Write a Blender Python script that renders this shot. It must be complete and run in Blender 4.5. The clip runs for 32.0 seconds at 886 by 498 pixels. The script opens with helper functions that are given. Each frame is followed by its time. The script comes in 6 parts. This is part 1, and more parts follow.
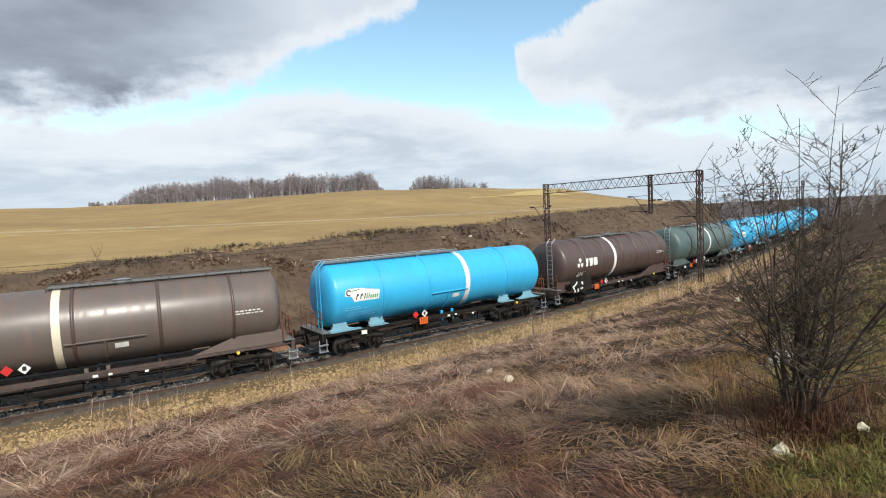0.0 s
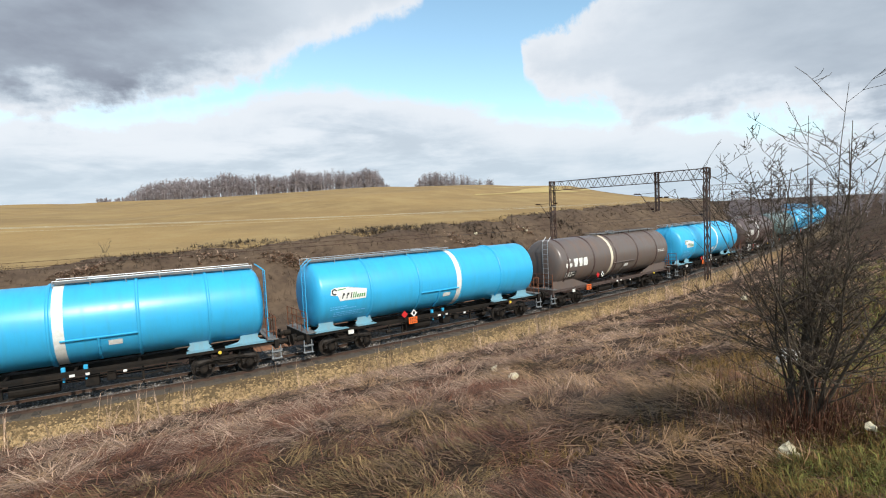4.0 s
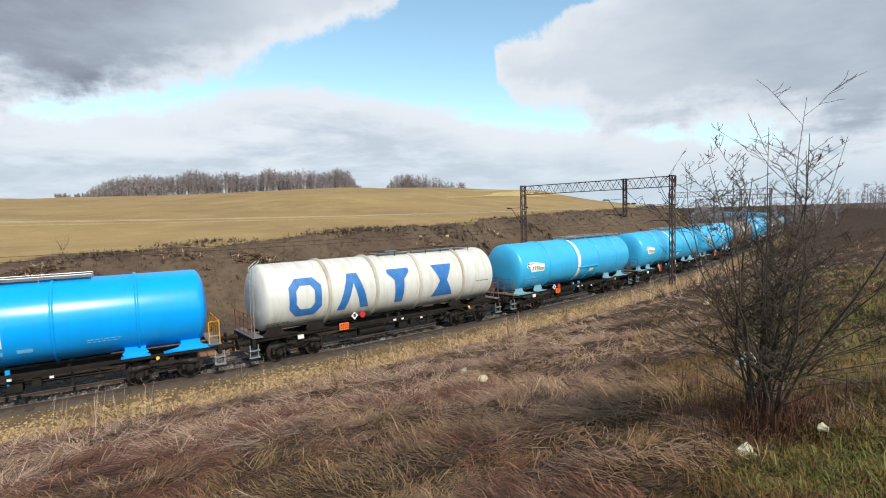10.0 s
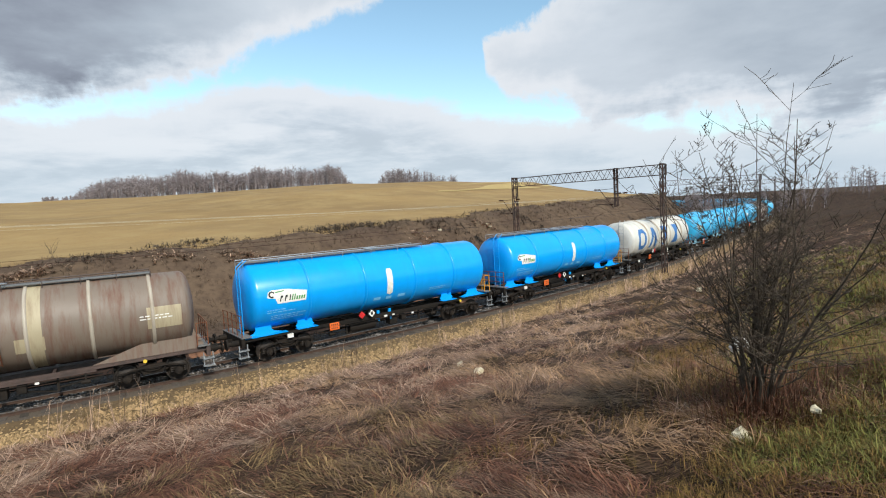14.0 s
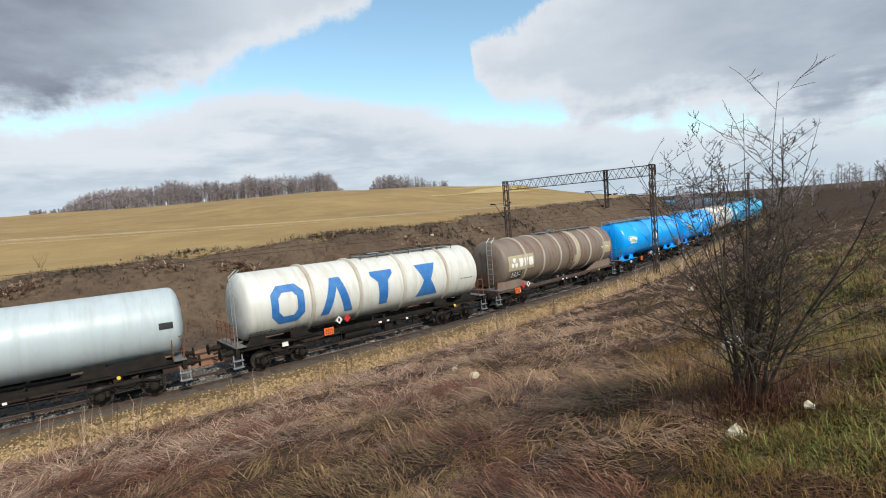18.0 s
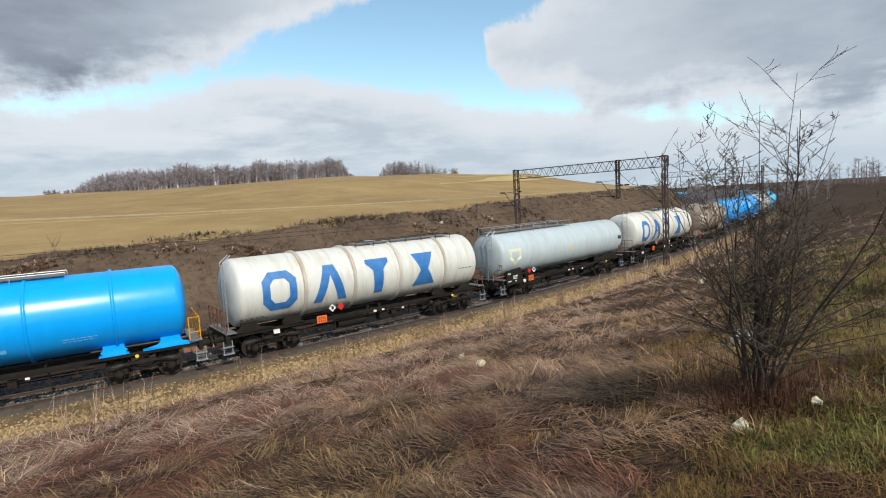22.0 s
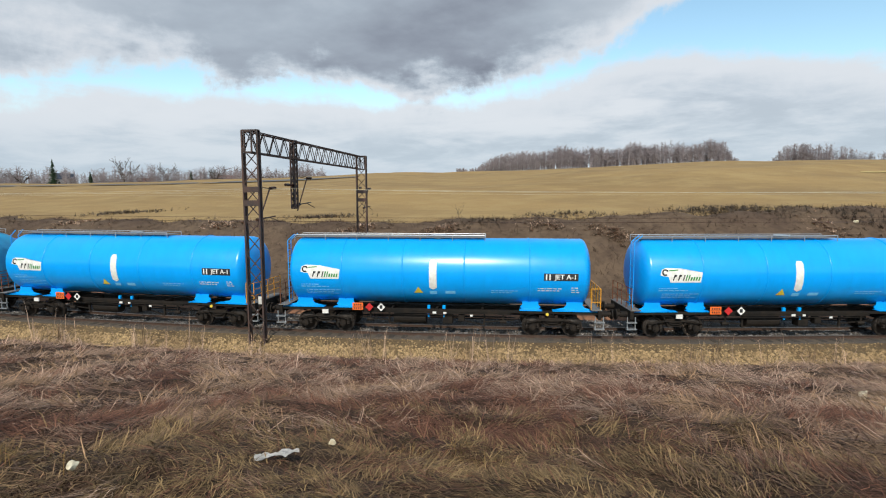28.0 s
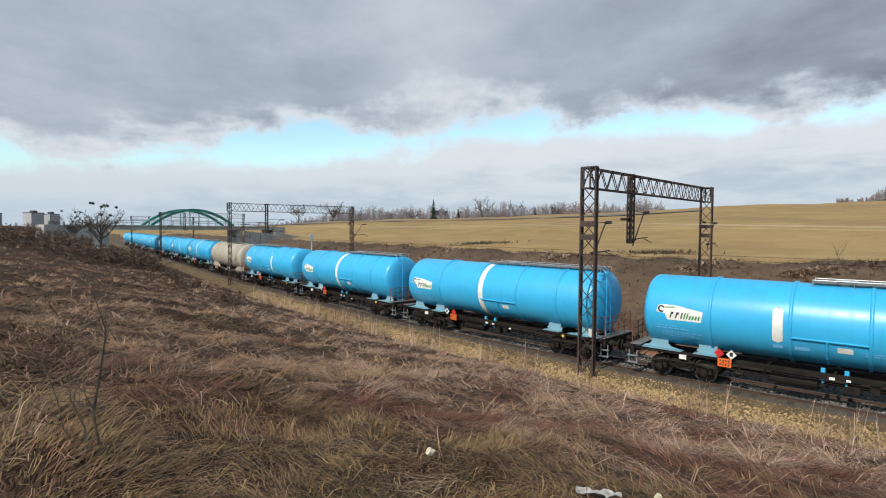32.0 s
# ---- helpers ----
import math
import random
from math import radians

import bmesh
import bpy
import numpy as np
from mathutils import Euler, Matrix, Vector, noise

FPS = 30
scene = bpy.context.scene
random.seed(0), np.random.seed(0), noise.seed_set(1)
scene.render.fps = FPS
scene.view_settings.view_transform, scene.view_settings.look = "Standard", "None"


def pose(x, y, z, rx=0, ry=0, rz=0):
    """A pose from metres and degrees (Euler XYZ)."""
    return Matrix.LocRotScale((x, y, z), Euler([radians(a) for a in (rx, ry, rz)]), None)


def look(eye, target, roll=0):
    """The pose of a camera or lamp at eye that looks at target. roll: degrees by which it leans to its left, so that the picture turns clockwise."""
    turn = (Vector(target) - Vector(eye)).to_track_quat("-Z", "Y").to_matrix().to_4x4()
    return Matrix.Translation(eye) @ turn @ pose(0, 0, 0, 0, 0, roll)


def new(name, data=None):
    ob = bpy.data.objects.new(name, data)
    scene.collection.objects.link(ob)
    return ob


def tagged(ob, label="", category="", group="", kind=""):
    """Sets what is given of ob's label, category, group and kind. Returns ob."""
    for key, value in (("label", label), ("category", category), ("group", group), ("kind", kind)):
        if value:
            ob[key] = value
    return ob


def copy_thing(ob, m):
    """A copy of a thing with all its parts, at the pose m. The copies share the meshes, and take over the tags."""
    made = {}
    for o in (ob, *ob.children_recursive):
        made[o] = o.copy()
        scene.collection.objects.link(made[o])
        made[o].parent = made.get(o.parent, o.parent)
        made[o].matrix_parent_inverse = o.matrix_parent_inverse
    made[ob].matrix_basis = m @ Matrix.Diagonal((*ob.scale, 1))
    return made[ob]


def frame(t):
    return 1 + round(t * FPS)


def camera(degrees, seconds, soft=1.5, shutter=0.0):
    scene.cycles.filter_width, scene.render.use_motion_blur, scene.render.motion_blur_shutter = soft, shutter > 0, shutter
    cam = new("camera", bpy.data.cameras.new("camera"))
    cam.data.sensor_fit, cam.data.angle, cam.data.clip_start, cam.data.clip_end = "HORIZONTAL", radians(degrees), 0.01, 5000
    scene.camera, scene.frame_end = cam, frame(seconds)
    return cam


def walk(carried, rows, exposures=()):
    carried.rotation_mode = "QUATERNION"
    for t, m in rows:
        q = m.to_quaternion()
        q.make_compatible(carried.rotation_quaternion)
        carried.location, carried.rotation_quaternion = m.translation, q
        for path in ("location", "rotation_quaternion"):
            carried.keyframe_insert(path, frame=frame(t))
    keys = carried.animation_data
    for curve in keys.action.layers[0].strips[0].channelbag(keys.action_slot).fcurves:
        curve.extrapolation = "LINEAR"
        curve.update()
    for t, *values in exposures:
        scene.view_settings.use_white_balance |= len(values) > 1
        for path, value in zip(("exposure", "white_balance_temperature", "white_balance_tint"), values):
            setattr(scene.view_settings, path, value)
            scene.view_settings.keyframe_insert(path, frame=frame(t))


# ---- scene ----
# ---- camera: seconds, yaw, pitch, lean in degrees ----
EYE_Z = 6.37
cam = camera(80.0, 32.0, soft=1.1)
TURNS = [
    (0, 0.10, -3.53, 2.86), (0.5, 0.12, -3.68, 2.55), (1, 0.13, -3.47, 2.51), (1.5, 0.18, -3.48, 2.46),
    (2, 0.27, -3.28, 2.54), (2.5, 0.12, -3.44, 2.43), (3, 0.38, -3.71, 2.59), (3.5, 0.74, -3.84, 2.70),
    (5.5, 0.51, -3.76, 2.71), (6, 0.55, -3.84, 2.81), (6.5, 0.34, -3.79, 2.93), (7, 0.12, -3.78, 3.96),
    (7.5, 0.27, -4.13, 3.63), (8, 0.59, -4.43, 3.31), (8.5, 1.07, -3.77, 2.15), (9, 2.29, -3.21, 1.84),
    (9.5, 0.03, -3.69, 1.76), (10, -2.43, -3.70, 1.67), (10.5, -2.80, -4.61, 2.33), (11, -2.91, -4.19, 2.90),
    (11.5, -2.90, -4.28, 3.11), (12, -2.74, -4.40, 3.44), (12.5, -2.81, -4.28, 3.19), (13, -2.88, -4.56, 3.11),
    (13.5, -2.98, -4.58, 2.92), (14, -3.15, -4.39, 3.11), (14.5, -3.09, -4.22, 3.22), (16.5, -3.75, -3.56, 3.98),
    (17, -3.84, -3.71, 4.16), (17.5, -3.79, -4.13, 4.02), (18, -3.99, -3.92, 4.32), (18.5, -3.85, -3.77, 4.28),
    (19, -3.75, -3.96, 4.18), (19.5, -4.06, -3.95, 4.03), (20, -4.23, -4.32, 3.91), (20.5, -4.55, -4.51, 3.65),
    (21, -3.97, -4.70, 3.84), (21.5, -2.98, -4.87, 3.51), (22, -2.94, -5.19, 3.26), (22.5, -2.92, -5.26, 3.29),
    (23, -2.92, -5.51, 3.27), (23.5, -2.07, -5.82, 3.39), (24, 1.16, -5.66, 3.23), (24.5, 8.46, -4.85, 2.16),
    (25, 17.26, -4.34, 0.49), (25.5, 22.78, -4.88, 0.95), (26, 26.62, -5.17, 1.41), (26.5, 30.08, -5.41, 1.09),
    (28.5, 37.98, -5.53, -0.23), (29, 43.23, -4.99, -0.56), (29.5, 50.69, -4.52, -0.58), (30, 56.32, -3.81, -0.61),
    (30.5, 60.26, -3.23, -0.72), (31, 64.04, -2.84, -0.84), (31.5, 67.31, -2.83, -0.61), (32, 70.23, -2.22, -0.39)]
walk(cam, [(t, pose(0, 0, EYE_Z, 90 + p, 0, y) @ pose(0, 0, 0, 0, 0, -r)) for t, y, p, r in TURNS],
     ((0, -0.02), (9, -0.06), (16, -0.14), (24, -0.21), (32, -0.23)))

# ---- world, sun ----
SUN_EL, SUN_AZ = 40.0, 152.0          # the sun stands behind the camera, to its right; azimuth clockwise from +y


def node(nt, kind, **values):
    n = nt.nodes.new(kind)
    for k, v in values.items():
        if k in n.inputs:
            n.inputs[k].default_value = v
    return n


def make_world():
    w = bpy.data.worlds.new("sky")
    scene.world = w
    w.use_nodes = True
    nt = w.node_tree
    nt.nodes.clear()
    L = nt.links.new
    out = nt.nodes.new("ShaderNodeOutputWorld")
    bg = nt.nodes.new("ShaderNodeBackground")
    L(bg.outputs[0], out.inputs[0])
    sky = nt.nodes.new("ShaderNodeTexSky")
    sky.sky_type = "NISHITA"
    sky.sun_disc = False
    sky.sun_elevation, sky.sun_rotation = radians(SUN_EL), radians(SUN_AZ)
    sky.air_density, sky.dust_density, sky.ozone_density = 1.0, 0.4, 2.0
    tc = nt.nodes.new("ShaderNodeTexCoord")
    sep = nt.nodes.new("ShaderNodeSeparateXYZ")
    L(tc.outputs["Generated"], sep.inputs[0])

    def math_node(op, a, b=None, clamp=False):
        n = nt.nodes.new("ShaderNodeMath")
        n.operation, n.use_clamp = op, clamp
        for i, v in enumerate((a, b)):
            if v is None:
                continue
            if isinstance(v, (int, float)):
                n.inputs[i].default_value = v
            else:
                L(v, n.inputs[i])
        return n.outputs[0]

    # cloud texture seen in perspective: direction / height
    h = math_node("ADD", math_node("MAXIMUM", sep.outputs[2], 0.0), 0.16)
    comb = nt.nodes.new("ShaderNodeCombineXYZ")
    L(math_node("DIVIDE", sep.outputs[0], h), comb.inputs[0])
    L(math_node("DIVIDE", sep.outputs[1], h), comb.inputs[1])
    comb.inputs[2].default_value = 3.7

    def cloud_noise(scale, detail, rough, vector, distortion=0.0):
        n = node(nt, "ShaderNodeTexNoise", Scale=scale, Detail=detail, Roughness=rough, Distortion=distortion)
        L(vector, n.inputs["Vector"])
        return math_node("SUBTRACT", n.outputs["Fac"], 0.5)

    big = cloud_noise(1.15, 8.0, 0.5, comb.outputs[0], 0.3)
    lumps = cloud_noise(6.5, 9.0, 0.62, tc.outputs["Generated"], 0.2)
    fine = cloud_noise(2.1, 8.0, 0.55, comb.outputs[0])
    flat = nt.nodes.new("ShaderNodeMapping")
    flat.inputs["Scale"].default_value = (3.0, 3.0, 15.0)
    L(tc.outputs["Generated"], flat.inputs[0])
    streak = cloud_noise(1.6, 8.0, 0.6, flat.outputs[0], 0.4)

    el = math_node("MULTIPLY", math_node("ARCSINE", sep.outputs[2]), 57.2958)
    az = math_node("MULTIPLY", math_node("ARCTAN2", sep.outputs[0], sep.outputs[1]), 57.2958)
    turn = math_node("DIVIDE", math_node("ADD", az, 120.0), 180.0, True)

    def by_azimuth(pairs, top):
        """A value that changes with the azimuth, from (degrees, value) pairs."""
        r = nt.nodes.new("ShaderNodeValToRGB")
        e = r.color_ramp.elements
        for k, (a, v) in enumerate(pairs):
            c = (v / top, v / top, v / top, 1)
            if k < 2:
                e[k].position = (a + 120) / 180
                e[k].color = c
            else:
                e.new((a + 120) / 180).color = c
        L(turn, r.inputs[0])
        return math_node("MULTIPLY", r.outputs[0], top)

    def soft(value, lo, hi, amount=1.0):
        m = nt.nodes.new("ShaderNodeMapRange")
        m.interpolation_type = "SMOOTHSTEP"
        L(value, m.inputs[0])
        m.inputs[1].default_value, m.inputs[2].default_value, m.inputs[3].default_value, m.inputs[4].default_value = lo, hi, 0.0, amount
        return m.outputs[0]

    # lower edge of the high grey deck, top of the white bank over the horizon, top of the cloud beyond the bend
    deck = by_azimuth(((-120, 5), (60, 8), (-104, 6.4), (-95, 7.6), (-86, 8.8), (-75, 10.4), (-64, 11.8), (-48, 11.6), (-40, 9.5), (-31, 9.2), (-25, 10.6), (-18, 14.0), (-10, 17.8), (-2, 21.2), (4, 30), (7.2, 27), (8.6, 15.0), (10.5, 11.6), (19, 8.7), (29, 6.8), (40, 5.4)), 40.0)
    bank = by_azimuth(((-120, 4.5), (60, 4), (-104, 5.2), (-95, 6.4), (-86, 7.2), (-75, 8.3), (-63, 9.4), (-51, 9.8), (-42, 9.8), (-31, 10.3), (-24, 11.5), (-16, 13.2), (-11, 14.0), (-6, 13.2), (-2, 11.8), (7, 9.8), (13, 8.8), (19, 8.2), (31, 6.3), (42, 4.8)), 40.0)
    crown = by_azimuth(((-120, 60), (60, 60), (4, 60), (4.5, 1), (7.5, 15.5), (9, 17.6), (13.5, 19.3), (19, 21.0), (25, 27), (30, 60)), 60.0)
    rough_edge = math_node("ADD", math_node("MULTIPLY", lumps, 12.0), math_node("MULTIPLY", big, 4.0))
    rough_edge = math_node("ADD", rough_edge, math_node("MULTIPLY", fine, 2.5))
    over = math_node("ADD", math_node("SUBTRACT", el, deck), rough_edge)
    under = math_node("ADD", math_node("SUBTRACT", crown, el), rough_edge)
    deck_in = math_node("MULTIPLY", soft(over, -0.8, 1.1), soft(under, -0.6, 0.7))
    deck_in = math_node("MULTIPLY", deck_in, math_node("SUBTRACT", 1.0, soft(el, 34.0, 55.0, 0.75)))
    below = math_node("ADD", math_node("SUBTRACT", bank, el), math_node("ADD", math_node("MULTIPLY", lumps, 6.0), math_node("MULTIPLY", streak, 2.5)))
    bank_in = soft(below, -0.8, 1.1, 0.97)
    front = nt.nodes.new("ShaderNodeVectorMath")
    front.operation = "DOT_PRODUCT"
    L(tc.outputs["Generated"], front.inputs[0])
    front.inputs[1].default_value = (-0.5, 0.86, 0.0)
    ahead = soft(front.outputs["Value"], -0.55, -0.1)
    scattered = soft(math_node("ADD", big, math_node("MULTIPLY", fine, 0.5)), -0.05, 0.12, 0.75)
    cover = math_node("MAXIMUM", deck_in, bank_in)
    whole = nt.nodes.new("ShaderNodeMix")
    L(ahead, whole.inputs[0])
    L(scattered, whole.inputs[2])
    L(cover, whole.inputs[3])
    # the deck is grey where it is thick, white at its edges; the bank is white above and faintly grey below
    depth = by_azimuth(((-120, 0.6), (60, 0.3), (-106, 0.46), (-92, 0.55), (-83, 0.56), (-74, 0.40), (-66, 0.52), (-56, 0.55), (-42, 0.68), (-31, 0.84), (-23, 0.56), (-13, 0.22), (8, 0.20), (16, 0.27), (24, 0.34), (34, 0.48), (45, 0.62)), 1.0)
    inside = math_node("ADD", over, math_node("MULTIPLY", fine, 9.0))
    dark_deck = math_node("MULTIPLY", math_node("MULTIPLY", depth, soft(inside, -0.4, 4.0)), math_node("ADD", 0.92, math_node("MULTIPLY", fine, 1.2)))
    dark_deck = math_node("MULTIPLY", dark_deck, math_node("ADD", 0.12, soft(math_node("ADD", under, math_node("MULTIPLY", fine, 6.0)), -0.5, 6.5, 0.88)))
    dark_bank = math_node("MULTIPLY", soft(below, 1.0, 5.5, 0.36), soft(math_node("ADD", streak, math_node("MULTIPLY", fine, 0.9)), -0.22, 0.2))
    dark = nt.nodes.new("ShaderNodeMix")
    L(deck_in, dark.inputs[0])
    L(dark_bank, dark.inputs[2])
    L(dark_deck, dark.inputs[3])
    shade = nt.nodes.new("ShaderNodeValToRGB")
    tones = shade.color_ramp.elements
    tones[0].position, tones[0].color = 0.0, (0.85, 0.895, 0.955, 1)
    tones[1].position, tones[1].color = 1.0, (0.20, 0.228, 0.290, 1)
    for q, c in ((0.25, (0.67, 0.745, 0.83, 1)), (0.5, (0.475, 0.55, 0.64, 1)), (0.75, (0.32, 0.365, 0.445, 1))):
        tones.new(q).color = c
    L(dark.outputs[0], shade.inputs[0])
    blue = nt.nodes.new("ShaderNodeMix")
    blue.data_type, blue.blend_type = "RGBA", "MULTIPLY"
    blue.inputs[0].default_value = 1.0
    L(sky.outputs[0], blue.inputs[6])
    blue.inputs[7].default_value = (0.225, 0.24, 0.208, 1)
    mix = nt.nodes.new("ShaderNodeMix")
    mix.data_type = "RGBA"
    L(whole.outputs[0], mix.inputs[0])
    L(blue.outputs[2], mix.inputs[6])
    L(shade.outputs[0], mix.inputs[7])
    # haze near the horizon
    haze = nt.nodes.new("ShaderNodeMapRange")
    L(sep.outputs[2], haze.inputs[0])
    haze.inputs[1].default_value, haze.inputs[2].default_value = 0.0, 0.13
    haze.inputs[3].default_value, haze.inputs[4].default_value = 0.7, 0.0
    mix2 = nt.nodes.new("ShaderNodeMix")
    mix2.data_type = "RGBA"
    L(haze.outputs[0], mix2.inputs[0])
    L(mix.outputs[2], mix2.inputs[6])
    mix2.inputs[7].default_value = (0.56, 0.70, 0.83, 1)
    L(mix2.outputs[2], bg.inputs[0])
    bg.inputs[1].default_value = 1.0


make_world()
sun = new("sun", bpy.data.lights.new("sun", "SUN"))
sun.data.energy, sun.data.angle, sun.data.color = 4.9, radians(0.6), (1.0, 0.94, 0.84)
sun.matrix_world = look((math.sin(radians(SUN_AZ)) * 60, math.cos(radians(SUN_AZ)) * 60, 60 * math.tan(radians(SUN_EL))), (0, 0, 0))


# ---- materials ----
def mat(name, c1, c2=None, scale=4.0, rough=0.6, metal=0.0, bump=0.15, grain=60.0, c3=None, stretch=(1, 1, 1), coat=0.0, vary=0.0, island=False):
    """Two colours mixed by coarse noise, a third in fine speckles, and a fine relief."""
    m = bpy.data.materials.new(name)
    m.use_nodes = True
    nt = m.node_tree
    L = nt.links.new
    b = nt.nodes["Principled BSDF"]
    b.inputs["Roughness"].default_value, b.inputs["Metallic"].default_value = rough, metal
    b.inputs["Coat Weight"].default_value = coat
    if rough > 0.6 and not metal:
        b.inputs["Specular IOR Level"].default_value = 0.15
    c2 = c2 or tuple(v * 0.8 for v in c1)
    c3 = c3 or tuple(v * 0.65 for v in c1)
    tc = nt.nodes.new("ShaderNodeTexCoord")
    mp = nt.nodes.new("ShaderNodeMapping")
    mp.inputs["Scale"].default_value = stretch
    L(tc.outputs["Object"], mp.inputs[0])
    n1 = node(nt, "ShaderNodeTexNoise", Scale=scale, Detail=5.0, Roughness=0.6)
    n2 = node(nt, "ShaderNodeTexNoise", Scale=grain, Detail=3.0, Roughness=0.6)
    L(mp.outputs[0], n1.inputs["Vector"])
    L(tc.outputs["Object"], n2.inputs["Vector"])
    r1 = nt.nodes.new("ShaderNodeMapRange")
    r1.inputs[1].default_value, r1.inputs[2].default_value = 0.38, 0.64
    L(n1.outputs["Fac"], r1.inputs[0])
    mx = nt.nodes.new("ShaderNodeMix")
    mx.data_type = "RGBA"
    L(r1.outputs[0], mx.inputs[0])
    mx.inputs[6].default_value, mx.inputs[7].default_value = (*c1, 1), (*c2, 1)
    r2 = nt.nodes.new("ShaderNodeMapRange")
    r2.inputs[1].default_value, r2.inputs[2].default_value, r2.inputs[4].default_value = 0.52, 0.78, 0.8
    L(n2.outputs["Fac"], r2.inputs[0])
    my = nt.nodes.new("ShaderNodeMix")
    my.data_type = "RGBA"
    L(r2.outputs[0], my.inputs[0])
    L(mx.outputs[2], my.inputs[6])
    my.inputs[7].default_value = (*c3, 1)
    colour = my.outputs[2]
    if vary:
        if island:
            rnd = nt.nodes.new("ShaderNodeNewGeometry").outputs["Random Per Island"]
        else:
            rnd = nt.nodes.new("ShaderNodeObjectInfo").outputs["Random"]
        hs = nt.nodes.new("ShaderNodeHueSaturation")
        vr = nt.nodes.new("ShaderNodeMapRange")
        L(rnd, vr.inputs[0])
        vr.inputs[3].default_value, vr.inputs[4].default_value = 1 - vary, 1 + vary
        L(vr.outputs[0], hs.inputs["Value"])
        L(colour, hs.inputs["Color"])
        colour = hs.outputs[0]
    L(colour, b.inputs["Base Color"])
    if bump:
        bp = nt.nodes.new("ShaderNodeBump")
        bp.inputs["Strength"].default_value, bp.inputs["Distance"].default_value = bump, 0.02
        L(n2.outputs["Fac"], bp.inputs["Height"])
        L(bp.outputs[0], b.inputs["Normal"])
    return m


def paint(name, colour, dirt, amount=0.4, rough=0.35):
    """Weathered tank paint: dirt in vertical streaks and patches."""
    m = mat(name, colour, tuple(a * 0.93 for a in colour), 1.2, rough, 0.0, 0.02, 45.0, tuple(a * 0.9 for a in colour))
    nt = m.node_tree
    L = nt.links.new
    b = nt.nodes["Principled BSDF"]
    src = b.inputs["Base Color"].links[0].from_socket
    tc = nt.nodes.new("ShaderNodeTexCoord")
    mp = nt.nodes.new("ShaderNodeMapping")
    mp.inputs["Scale"].default_value = (2.4, 0.35, 0.35)
    L(tc.outputs["Object"], mp.inputs[0])
    n = node(nt, "ShaderNodeTexNoise", Scale=1.6, Detail=7.0, Roughness=0.68)
    L(mp.outputs[0], n.inputs["Vector"])
    r = nt.nodes.new("ShaderNodeMapRange")
    r.inputs[1].default_value, r.inputs[2].default_value, r.inputs[4].default_value = 0.46, 0.75, amount
    L(n.outputs["Fac"], r.inputs[0])
    mx = nt.nodes.new("ShaderNodeMix")
    mx.data_type = "RGBA"
    L(r.outputs[0], mx.inputs[0])
    L(src, mx.inputs[6])
    mx.inputs[7].default_value = (*dirt, 1)
    L(mx.outputs[2], b.inputs["Base Color"])
    rr = nt.nodes.new("ShaderNodeMapRange")
    L(r.outputs[0], rr.inputs[0])
    rr.inputs[3].default_value, rr.inputs[4].default_value = rough, min(1, rough + 0.35)
    L(rr.outputs[0], b.inputs["Roughness"])
    return m


